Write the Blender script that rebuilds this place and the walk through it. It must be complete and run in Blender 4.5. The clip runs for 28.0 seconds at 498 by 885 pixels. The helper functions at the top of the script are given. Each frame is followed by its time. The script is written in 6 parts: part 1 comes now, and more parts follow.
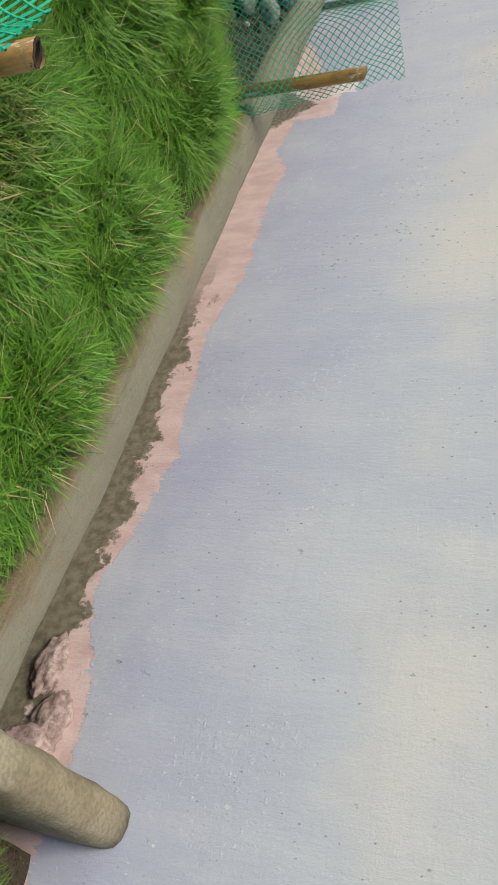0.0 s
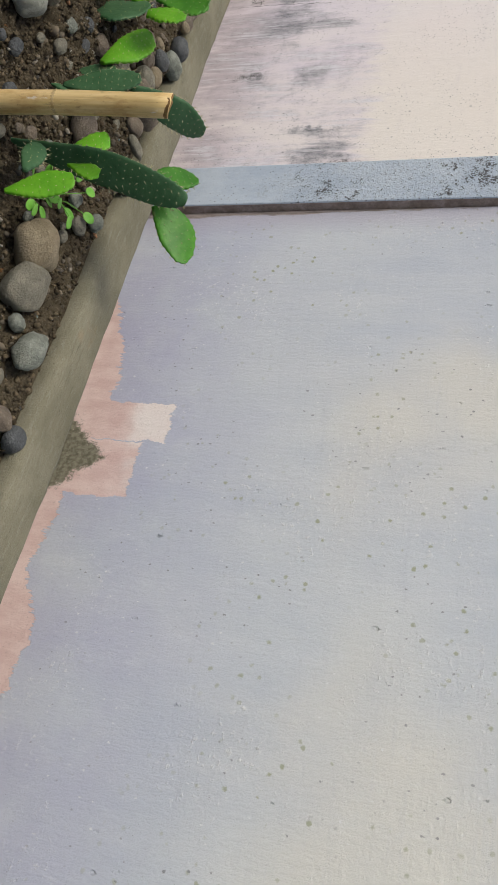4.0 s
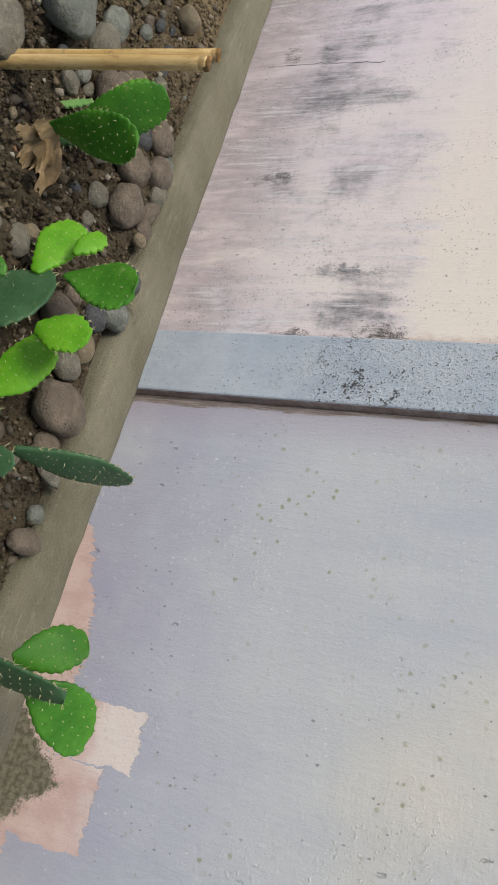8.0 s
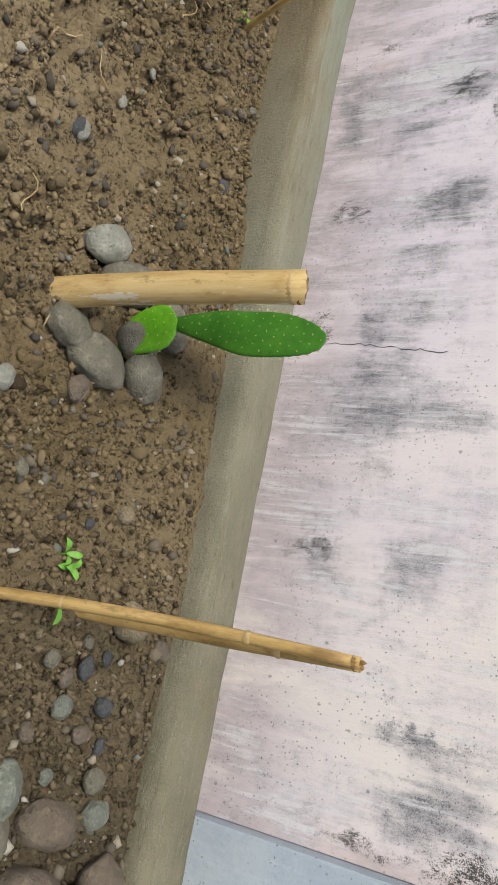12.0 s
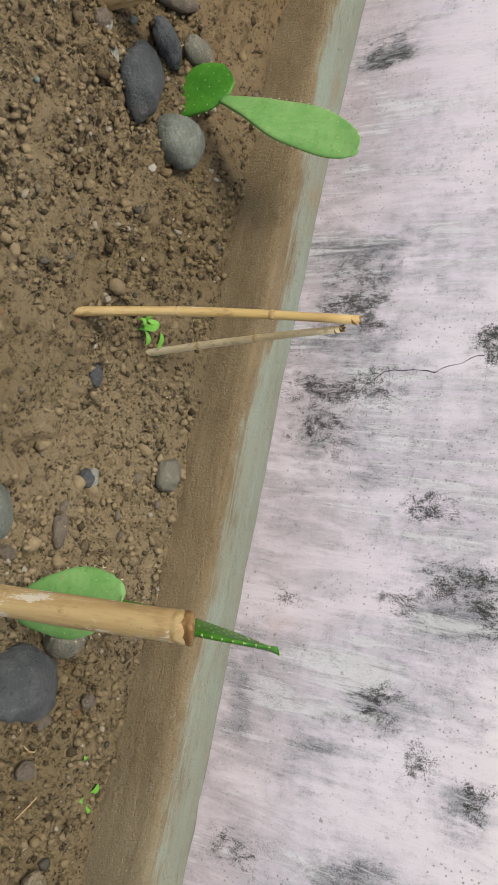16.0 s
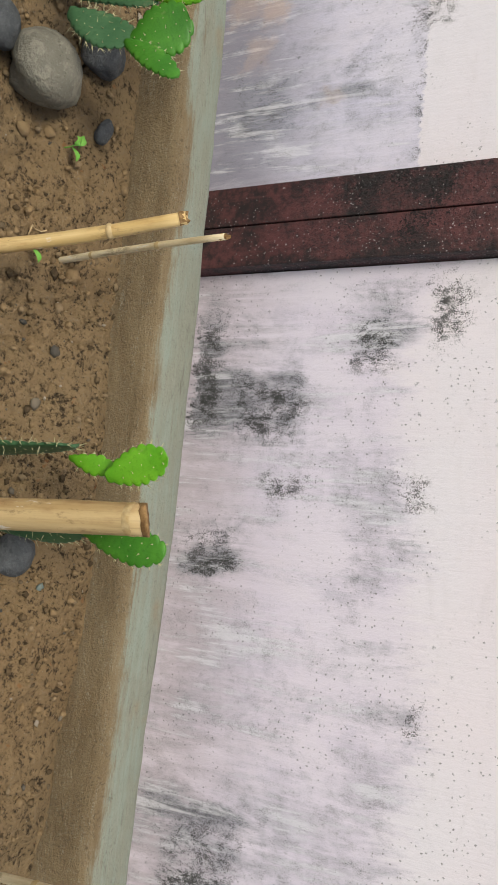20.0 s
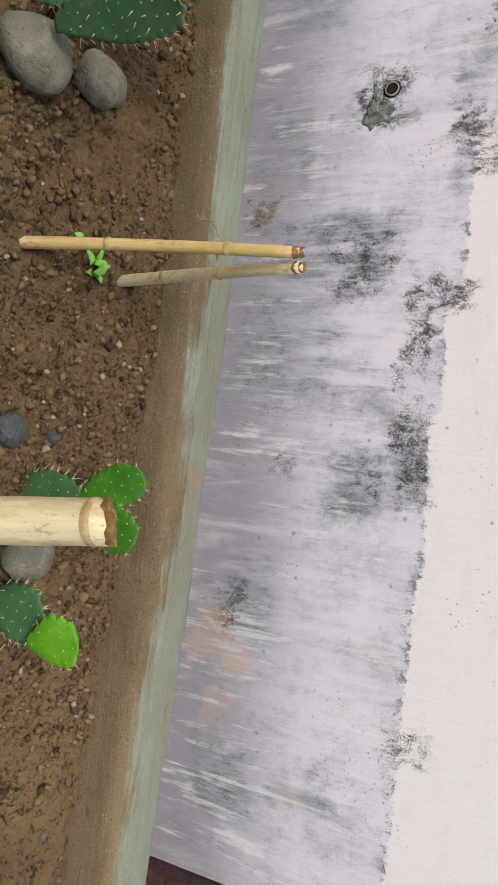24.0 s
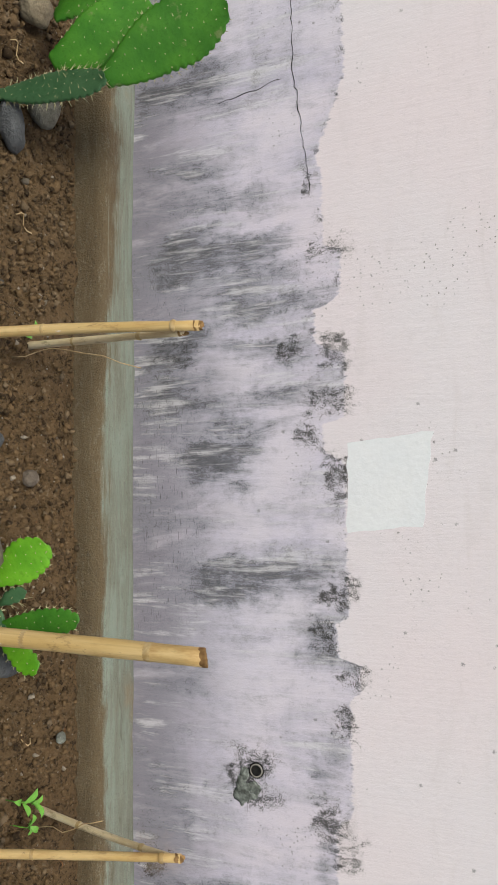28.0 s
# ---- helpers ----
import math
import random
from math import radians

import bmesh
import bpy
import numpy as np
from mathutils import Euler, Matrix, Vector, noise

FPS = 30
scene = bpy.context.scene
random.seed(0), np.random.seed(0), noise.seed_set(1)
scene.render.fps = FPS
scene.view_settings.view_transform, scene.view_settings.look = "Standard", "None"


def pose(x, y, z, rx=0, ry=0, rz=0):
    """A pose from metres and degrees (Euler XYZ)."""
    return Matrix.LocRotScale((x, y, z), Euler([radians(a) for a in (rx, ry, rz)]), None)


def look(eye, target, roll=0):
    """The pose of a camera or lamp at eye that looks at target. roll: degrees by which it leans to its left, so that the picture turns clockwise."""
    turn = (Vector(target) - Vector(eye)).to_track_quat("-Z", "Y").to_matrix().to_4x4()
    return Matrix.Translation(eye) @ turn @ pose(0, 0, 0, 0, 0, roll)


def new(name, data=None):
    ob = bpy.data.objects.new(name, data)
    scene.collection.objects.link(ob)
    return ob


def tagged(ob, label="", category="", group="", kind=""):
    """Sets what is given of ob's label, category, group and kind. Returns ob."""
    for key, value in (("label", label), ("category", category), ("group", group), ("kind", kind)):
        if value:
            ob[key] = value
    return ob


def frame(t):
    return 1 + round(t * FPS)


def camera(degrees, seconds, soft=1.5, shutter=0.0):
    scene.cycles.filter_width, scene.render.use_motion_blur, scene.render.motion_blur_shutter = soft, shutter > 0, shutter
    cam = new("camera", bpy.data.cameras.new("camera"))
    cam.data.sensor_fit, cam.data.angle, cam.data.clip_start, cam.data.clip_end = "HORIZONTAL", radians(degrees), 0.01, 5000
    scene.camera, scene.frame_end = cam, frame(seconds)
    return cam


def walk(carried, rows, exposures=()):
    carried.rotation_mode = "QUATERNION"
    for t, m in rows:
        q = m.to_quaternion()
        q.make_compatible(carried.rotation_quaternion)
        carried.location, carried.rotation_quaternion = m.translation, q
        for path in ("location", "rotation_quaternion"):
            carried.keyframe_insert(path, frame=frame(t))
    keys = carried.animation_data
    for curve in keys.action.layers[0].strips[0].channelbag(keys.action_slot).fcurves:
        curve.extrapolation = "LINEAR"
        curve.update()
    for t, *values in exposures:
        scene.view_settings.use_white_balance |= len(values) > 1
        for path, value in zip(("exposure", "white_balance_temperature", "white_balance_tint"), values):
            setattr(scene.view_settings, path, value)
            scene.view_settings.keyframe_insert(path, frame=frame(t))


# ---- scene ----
cam = camera(34.72, 28.0, 1.0)
PATH = [
    (0, (-0.017, -1.996, 1.429), (-1.189, -0.574, 0.652), 90.91),
    (0.5, (-0.371, -2.007, 1.405), (-1.590, -0.605, 0.664), 90.82),
    (1, (-0.762, -2.074, 1.431), (-1.918, -0.606, 0.718), 90.55),
    (1.5, (-1.152, -2.144, 1.418), (-2.278, -0.636, 0.740), 90.23),
    (2, (-1.562, -2.162, 1.407), (-2.659, -0.624, 0.750), 89.92),
    (2.5, (-1.924, -2.191, 1.410), (-2.981, -0.617, 0.776), 90.88),
    (3, (-2.239, -2.177, 1.366), (-3.284, -0.586, 0.754), 91.94),
    (3.5, (-2.500, -2.153, 1.343), (-3.554, -0.557, 0.760), 93.00),
    (5.5, (-3.421, -2.060, 1.350), (-4.343, -0.438, 0.631), 96.38),
    (6, (-3.514, -2.077, 1.293), (-4.367, -0.473, 0.457), 94.92),
    (6.5, (-3.673, -2.077, 1.265), (-4.409, -0.458, 0.349), 94.12),
    (7, (-3.778, -2.113, 1.303), (-4.491, -0.484, 0.388), 94.57),
    (7.5, (-3.900, -2.118, 1.344), (-4.671, -0.479, 0.495), 95.09),
    (8, (-4.125, -2.066, 1.330), (-4.928, -0.418, 0.529), 95.83),
    (8.5, (-4.317, -2.031, 1.295), (-5.091, -0.376, 0.481), 95.89),
    (9, (-4.573, -2.078, 1.265), (-5.306, -0.421, 0.418), 95.43),
    (9.5, (-4.793, -2.100, 1.256), (-5.489, -0.451, 0.363), 94.65),
    (10, (-4.995, -2.039, 1.190), (-5.658, -0.394, 0.265), 93.35),
    (10.5, (-5.155, -1.979, 1.140), (-5.776, -0.337, 0.182), 92.64),
    (11, (-5.394, -1.990, 1.122), (-5.975, -0.346, 0.143), 92.32),
    (11.5, (-5.659, -2.041, 1.140), (-6.208, -0.397, 0.142), 92.77),
    (12, (-5.912, -2.052, 1.094), (-6.449, -0.415, 0.079), 93.25),
    (12.5, (-6.179, -2.073, 1.112), (-6.710, -0.455, 0.063), 93.41),
    (14.5, (-7.226, -2.040, 1.004), (-7.656, -0.340, 0.041), 94.66),
    (15, (-7.465, -2.064, 1.006), (-7.885, -0.362, 0.043), 94.70),
    (15.5, (-7.765, -2.105, 1.018), (-8.182, -0.407, 0.046), 94.69),
    (16, (-8.020, -2.062, 1.013), (-8.440, -0.374, 0.027), 94.71),
    (16.5, (-8.274, -2.055, 1.007), (-8.695, -0.369, 0.016), 94.75),
    (17, (-8.555, -2.121, 1.017), (-8.975, -0.433, 0.029), 94.77),
    (17.5, (-8.810, -2.184, 1.033), (-9.227, -0.490, 0.054), 94.46),
    (18, (-9.046, -2.164, 1.041), (-9.456, -0.458, 0.080), 93.53),
    (18.5, (-9.265, -2.119, 1.029), (-9.664, -0.399, 0.089), 92.43),
    (19, (-9.488, -2.114, 1.070), (-9.830, -0.368, 0.156), 90.66),
    (19.5, (-9.744, -2.132, 1.085), (-9.973, -0.348, 0.210), 90.96),
    (20, (-10.005, -2.053, 1.105), (-10.211, -0.259, 0.245), 92.14),
    (20.5, (-10.189, -2.013, 1.075), (-10.342, -0.216, 0.212), 93.04),
    (21, (-10.433, -2.029, 1.107), (-10.499, -0.225, 0.246), 93.42),
    (21.5, (-10.734, -2.049, 1.152), (-10.763, -0.232, 0.318), 93.17),
    (23.5, (-11.814, -1.975, 1.126), (-11.903, -0.159, 0.294), 93.79),
    (24, (-12.106, -1.964, 1.095), (-12.195, -0.199, 0.157), 95.29),
    (24.5, (-12.291, -1.980, 1.086), (-12.328, -0.223, 0.133), 95.55),
    (25, (-12.568, -2.061, 1.123), (-12.562, -0.290, 0.192), 95.86),
    (25.5, (-12.828, -2.138, 1.120), (-12.849, -0.359, 0.208), 95.82),
    (26, (-13.112, -2.106, 1.169), (-13.211, -0.312, 0.289), 94.77),
    (26.5, (-13.297, -2.144, 1.179), (-13.462, -0.334, 0.344), 93.50),
    (27, (-13.542, -2.244, 1.222), (-13.688, -0.412, 0.432), 91.52),
    (27.5, (-13.768, -2.295, 1.231), (-13.934, -0.459, 0.458), 90.40),
    (28, (-13.991, -2.256, 1.270), (-14.144, -0.409, 0.518), 87.30),
]
STOPS = [(0, 0.0), (1, -0.05), (2, -0.03), (3, -0.12), (6, -0.08), (7, 0.15), (8, -0.14), (9, -0.12), (10, -0.05), (11, 0.09), (12, 0.09), (15, 0.06), (16, 0.1), (17, 0.17), (18, 0.15), (19, 0.13), (20, 0.03), (21, 0.03), (24, 0.07), (26, 0.03), (27, 0.0), (28, -0.08)]
walk(cam, [(t, look(eye, target, roll)) for t, eye, target, roll in PATH], [(t, stops, 6500, 9.0 if t < 10 else 7.0 if t < 12 else 6.0) for t, stops in STOPS])

# ==== light ====
world = bpy.data.worlds.new("world")
scene.world = world
world.use_nodes = True
_nt = world.node_tree
_sky = _nt.nodes.new("ShaderNodeTexSky")
_sky.sky_type, _sky.sun_disc = "NISHITA", False
_sky.sun_elevation, _sky.sun_rotation = radians(58), radians(205)
_sky.air_density, _sky.dust_density, _sky.ozone_density = 1.0, 4.0, 1.0
_nt.nodes["Background"].inputs[1].default_value = 0.125
_nt.links.new(_sky.outputs[0], _nt.nodes["Background"].inputs[0])
sun = new("sun", bpy.data.lights.new("sun", "SUN"))
sun.data.energy, sun.data.angle, sun.data.color = 2.4, radians(20), (1.0, 0.95, 0.83)
sun.matrix_world = look((-6 - 1.2, -6.0, 9.5), (-6, 0, 0))
scene.view_settings.exposure = 0.0

# ==== materials ====


class V:
    """A value socket in a node tree, with arithmetic."""

    def __init__(self, tree, socket):
        self.tree, self.socket = tree, socket

    def op(self, kind, other=None, third=None):
        n = self.tree.nodes.new("ShaderNodeMath")
        n.operation = kind
        for k, v in enumerate((self, other, third)):
            if isinstance(v, V):
                self.tree.links.new(v.socket, n.inputs[k])
            elif v is not None:
                n.inputs[k].default_value = v
        return V(self.tree, n.outputs[0])

    def __add__(self, o):
        return self.op("ADD", o)

    def __sub__(self, o):
        return self.op("SUBTRACT", o)

    def __mul__(self, o):
        return self.op("MULTIPLY", o)

    def __truediv__(self, o):
        return self.op("DIVIDE", o)

    def rsub(self, o):
        return (self * -1.0) + o

    def low(self, o):
        return self.op("MINIMUM", o)

    def high(self, o):
        return self.op("MAXIMUM", o)

    def step(self, a, b):
        """0 below a, 1 above b (or the reverse when a > b), smooth between."""
        n = self.tree.nodes.new("ShaderNodeMapRange")
        n.interpolation_type = "SMOOTHSTEP"
        flip = a > b
        n.inputs["From Min"].default_value, n.inputs["From Max"].default_value = (b, a) if flip else (a, b)
        n.inputs["To Min"].default_value, n.inputs["To Max"].default_value = (1.0, 0.0) if flip else (0.0, 1.0)
        self.tree.links.new(self.socket, n.inputs["Value"])
        return V(self.tree, n.outputs["Result"])


class Paint:
    """A procedural surface under construction."""

    def __init__(self, name):
        self.mat = bpy.data.materials.new(name)
        self.mat.use_nodes = True
        self.tree = self.mat.node_tree
        self.bsdf = self.tree.nodes["Principled BSDF"]
        self.coord = self.tree.nodes.new("ShaderNodeTexCoord")
        self.info = self.tree.nodes.new("ShaderNodeObjectInfo")
        split = self.tree.nodes.new("ShaderNodeSeparateXYZ")
        self.tree.links.new(self.coord.outputs["Object"], split.inputs[0])
        self.x, self.y, self.z = (V(self.tree, split.outputs[k]) for k in range(3))
        self.rand = V(self.tree, self.info.outputs["Random"])

    def vec(self, sx=1, sy=1, sz=1, shift=(0, 0, 0)):
        m = self.tree.nodes.new("ShaderNodeMapping")
        m.inputs["Scale"].default_value, m.inputs["Location"].default_value = (sx, sy, sz), shift
        self.tree.links.new(self.coord.outputs["Object"], m.inputs[0])
        return m.outputs[0]

    def noise(self, scale, detail=4, rough=0.55, vec=None, warp=0.0, shift=None):
        n = self.tree.nodes.new("ShaderNodeTexNoise")
        n.inputs["Scale"].default_value, n.inputs["Detail"].default_value, n.inputs["Roughness"].default_value = scale, detail, rough
        n.inputs["Distortion"].default_value = warp
        self.tree.links.new(vec or self.coord.outputs["Object"], n.inputs["Vector"])
        return V(self.tree, n.outputs["Fac"])

    def cells(self, scale, feature="F1", vec=None, rnd=1.0):
        n = self.tree.nodes.new("ShaderNodeTexVoronoi")
        n.feature = feature
        n.inputs["Scale"].default_value, n.inputs["Randomness"].default_value = scale, rnd
        self.tree.links.new(vec or self.coord.outputs["Object"], n.inputs["Vector"])
        return V(self.tree, n.outputs["Distance"]), (n.outputs["Color"] if feature == "F1" else None)

    def rgb(self, c):
        n = self.tree.nodes.new("ShaderNodeRGB")
        n.outputs[0].default_value = (*c, 1)
        return n.outputs[0]

    def mix(self, fac, a, b, blend="MIX"):
        n = self.tree.nodes.new("ShaderNodeMix")
        n.data_type, n.blend_type = "RGBA", blend
        for sock, v in ((n.inputs[0], fac), (n.inputs[6], a), (n.inputs[7], b)):
            if isinstance(v, V):
                self.tree.links.new(v.socket, sock)
            elif isinstance(v, (int, float)):
                sock.default_value = v
            elif isinstance(v, tuple):
                sock.default_value = (*v, 1)
            else:
                self.tree.links.new(v, sock)
        return n.outputs[2]

    def bump(self, height, strength=0.4, dist=0.01):
        n = self.tree.nodes.new("ShaderNodeBump")
        n.inputs["Strength"].default_value, n.inputs["Distance"].default_value = strength, dist
        self.tree.links.new(height.socket, n.inputs["Height"])
        self.tree.links.new(n.outputs[0], self.bsdf.inputs["Normal"])

    def done(self, colour, rough=0.8, spec=0.3):
        if isinstance(colour, tuple):
            self.bsdf.inputs["Base Color"].default_value = (*colour, 1)
        else:
            self.tree.links.new(colour, self.bsdf.inputs["Base Color"])
        if isinstance(rough, V):
            self.tree.links.new(rough.socket, self.bsdf.inputs["Roughness"])
        else:
            self.bsdf.inputs["Roughness"].default_value = rough
        self.bsdf.inputs["Specular IOR Level"].default_value = spec
        return self.mat


def two_tone(name, a, b, scale, rough=0.8, grain=60.0, spec=0.3, bump=0.3, dist=0.004, dark=0.35, vec=None, vary=0.0):
    """A plain surface of two mottled tones with a finer grain."""
    p = Paint(name)
    v = p.vec(*vec) if vec else None
    c = p.mix(p.noise(scale, 5, 0.6, v, 0.4).step(0.32, 0.68), a, b)
    g = p.noise(grain, 3, 0.6)
    c = p.mix(g.step(0.62, 0.34) * dark, c, tuple(0.45 * q for q in a))
    if vary:
        c = p.mix(p.rand * vary, c, tuple(0.5 * q for q in b))
    p.bump(g, bump, dist)
    return p.done(c, rough, spec)


def grey_wall_paint():
    p = Paint("blue_grey_wall_paint")
    c = p.mix(p.noise(1.6, 4, 0.6, p.vec(1.3, 1, 0.7)).step(0.30, 0.70), (0.50, 0.54, 0.62), (0.58, 0.61, 0.65))
    c = p.mix(p.noise(3.0, 6, 0.6, p.vec(2.2, 1, 0.5)).step(0.42, 0.72) * 0.45, c, (0.62, 0.64, 0.68))
    # violet shading towards the wall's foot, put into the colour in mottles
    c = p.mix(p.noise(2.2, 4, 0.6, p.vec(1, 1, 1, (4, 0, 2))).step(0.25, 0.70) * p.z.step(0.85, 0.0), c, (0.435, 0.445, 0.585))
    # soft warm sun glow on the upper wall, painted into the coat's colour
    c = p.mix(p.noise(0.9, 3, 0.5, p.vec(1, 1, 1, (9, 0, 5))).step(0.48, 0.68) * p.z.step(0.5, 1.0) * 0.6, c, (0.75, 0.71, 0.62))
    c = p.mix(p.noise(9, 6, 0.75, p.vec(1.5, 1, 0.8)).step(0.50, 0.75) * 0.25, c, (0.70, 0.72, 0.76))
    c = p.mix(p.noise(1.0, 6, 0.72, p.vec(2.5, 1, 34, (2, 0, 7))).step(0.50, 0.72) * 0.18, c, (0.45, 0.47, 0.55))
    # algae freckles, dirt and chalky scuffs
    wob = p.noise(70, 4, 0.7)
    spot, _ = p.cells(23.0)
    zone = p.noise(1.9, 3, 0.5, p.vec(1, 1, 1, (3, 0, 1))).step(0.42, 0.60) * p.x.step(-2.0, -2.8) * p.z.step(0.15, 0.5)
    c = p.mix((spot + (wob - 0.5) * 0.45).step(0.20, 0.08) * zone * 0.8, c, (0.30, 0.32, 0.20))
    spot2, _ = p.cells(33.0, vec=p.vec(1, 1, 0.7, (1, 0, 3)))
    c = p.mix((spot2 + (wob - 0.5) * 0.5).step(0.12, 0.04) * p.noise(2.0, 3).step(0.40, 0.56) * 0.8, c, (0.20, 0.20, 0.22))
    c = p.mix(p.noise(150, 3, 0.6).step(0.65, 0.73) * p.noise(3.0, 3, 0.5, p.vec(1, 1, 1, (7, 0, 3))).step(0.44, 0.60) * 0.6, c, (0.16, 0.16, 0.17))
    scuff = p.noise(50, 4, 0.7).step(0.55, 0.66) * p.noise(2.4, 4, 0.6, p.vec(1, 1, 1, (5, 0, 8))).step(0.50, 0.62)
    c = p.mix(scuff * 0.5, c, (0.80, 0.80, 0.80))
    chip, _ = p.cells(40.0, vec=p.vec(1, 1, 0.6, (8, 0, 2)))
    c = p.mix((chip + (wob - 0.5) * 0.7).step(0.12, 0.03) * p.noise(3.3, 3, 0.5, p.vec(1, 1, 1, (2, 0, 9))).step(0.42, 0.56) * 0.75, c, (0.74, 0.75, 0.77))
    c = p.mix(p.noise(210, 3, 0.7).step(0.62, 0.72) * p.noise(5, 4, 0.6, p.vec(1, 1, 1, (1, 0, 1))).step(0.40, 0.62) * 0.35, c, (0.30, 0.31, 0.34))
    # bare strip along the foot where the grey coat stops short
    ramp = p.tree.nodes.new("ShaderNodeValToRGB")
    el = ramp.color_ramp.elements
    stops = ((-4.95, -0.4), (-4.78, -0.12), (-4.5, 0.0), (-4.35, 0.02), (-3.86, -0.02), (-3.6, -0.05), (-3.42, 0.05), (-3.1, 0.02), (-2.6, 0.06), (-2.25, -0.01), (-1.85, 0.035), (-1.6, 0.075), (-1.25, 0.03), (-1.04, -0.03), (-0.7, 0.10), (-0.5, 0.13))
    el[0].position, el[1].position = (stops[0][0] + 5) / 5, (stops[-1][0] + 5) / 5
    for sx, sz in stops[1:-1]:
        el.new((sx + 5) / 5)
    for e, (sx, sz) in zip(el, stops):
        e.color = (sz + 0.5, sz + 0.5, sz + 0.5, 1)
    p.tree.links.new(((p.x + 5.0) * 0.2).socket, ramp.inputs[0])
    brush = (p.noise(14, 4, 0.75, p.vec(1, 0, 0.5)) - 0.5) * 0.10 + (p.noise(1.0, 4, 0.7, p.vec(70, 1, 9)) - 0.5) * 0.09 + (p.noise(60, 3, 0.6) - 0.5) * 0.02
    edge = V(p.tree, ramp.outputs[0]) - 0.5 + brush
    tab = p.x + (p.noise(20, 3) - 0.5) * 0.05
    tab1 = tab.step(-4.285, -4.275) * tab.step(-4.11, -4.12) * 0.775 - 0.5
    tab2 = tab.step(-4.12, -4.11) * tab.step(-3.885, -3.895) * 0.70 - 0.5
    edge = edge.high(tab1.high(tab2) + brush * 0.6)
    bare = (edge - p.z).step(0.0, 0.006)
    pink = p.mix(p.noise(8, 5, 0.65, p.vec(1.6, 1, 0.7)).step(0.35, 0.65), (0.66, 0.475, 0.45), (0.77, 0.61, 0.575))
    pink = p.mix(p.z.step(0.10, 0.18) * p.noise(6, 3).step(0.4, 0.6) * 0.7, pink, (0.80, 0.75, 0.73))
    fresh = (p.z + (p.noise(9, 4, 0.6) - 0.5) * 0.12).step(0.095, 0.15) * tab.step(-4.30, -4.27) * tab.step(-4.07, -4.13)
    pink = p.mix(fresh * 0.85, pink, (0.86, 0.79, 0.76))
    pink = p.mix(p.noise(110, 3, 0.6).step(0.60, 0.70) * 0.35, pink, (0.36, 0.26, 0.25))
    cement = (p.noise(7, 5, 0.65, p.vec(1, 1, 1, (2, 0, 7))) - p.z * 2.2 + p.x.step(-2.6, -1.2) * 0.1).step(0.66, 0.72) * (p.x.step(-2.9, -2.2) + p.x.step(-4.2, -4.1) * p.x.step(-3.88, -3.95))
    pink = p.mix(cement, pink, p.mix(p.noise(30, 4).step(0.35, 0.65), (0.15, 0.13, 0.09), (0.26, 0.235, 0.17)))
    wedge = (p.x + 4.04).op("ABSOLUTE") * 1.1 + p.z + (p.noise(22, 5, 0.75) - 0.5) * 0.22 + (p.noise(160, 3, 0.7) - 0.5) * 0.10
    pink = p.mix(wedge.step(0.085, 0.05), pink, p.mix(p.noise(60, 4).step(0.35, 0.65), (0.13, 0.12, 0.085), (0.25, 0.24, 0.18)))
    c = p.mix(bare, c, pink)
    # mortar seam against the pilaster, the coat turning darker lilac towards it
    seam = p.x + (p.noise(1.0, 5, 0.7, p.vec(30, 1, 6, (3, 0, 5))) - 0.5) * 0.05 + (p.z - 0.2) * 0.02
    c = p.mix(seam.step(-5.10, -5.25) * 0.55, c, (0.44, 0.40, 0.50))
    c = p.mix(seam.step(-5.243, -5.252) * 0.9, c, p.mix(p.noise(1.0, 6, 0.75, p.vec(160, 1, 9, (1, 0, 2))).step(0.36, 0.64), (0.16, 0.125, 0.10), (0.44, 0.37, 0.34)))
    # pits and brushed relief
    dent, _ = p.cells(17.0, vec=p.vec(1, 1, 0.5, (3, 0, 8)))
    dents = (dent + (wob - 0.5) * 0.45).step(0.11, 0.02) * p.noise(4.5, 3).step(0.48, 0.62)
    h = p.noise(34, 5, 0.7, p.vec(1.4, 1, 0.7)) * 0.35 + p.noise(6, 4) * 0.6 - bare * 0.12 + p.noise(1.0, 6, 0.7, p.vec(5, 1, 50)) * 0.16 - dents * 0.9 + scuff * p.noise(120, 3) * 0.45
    h = h + p.noise(95, 4, 0.7) * 0.30 + p.noise(1.0, 5, 0.7, p.vec(60, 1, 5)) * 0.22
    p.bump(h, 0.85, 0.0075)
    return p.done(c, 0.55, 0.4)


def field(p, marks, x, z, soft=0.22):
    """The strongest of squarish marks given as x, z, half width, half height, weight."""
    out = None
    for bx, bz, rx, rz, k in marks:
        u = ((x - bx) * (1 / rx)).op("ABSOLUTE")
        v = ((z - bz) * (1 / rz)).op("ABSOLUTE")
        d = u.high(v).step(1.0 + soft, 1.0 - soft) * k
        out = d if out is None else out.high(d)
    return out


def along(p, stops, span):
    """A height that follows stops of x and z along the wall, from span[0] to span[1]."""
    ramp = p.tree.nodes.new("ShaderNodeValToRGB")
    el = ramp.color_ramp.elements
    width = span[1] - span[0]
    el[0].position, el[1].position = (stops[0][0] - span[0]) / width, (stops[-1][0] - span[0]) / width
    for sx, _ in stops[1:-1]:
        el.new((sx - span[0]) / width)
    for e, (_, sz) in zip(el, stops):
        e.color = (sz, sz, sz, 1)
    p.tree.links.new(((p.x - span[0]) * (1 / width)).socket, ramp.inputs[0])
    return V(p.tree, ramp.outputs[0])


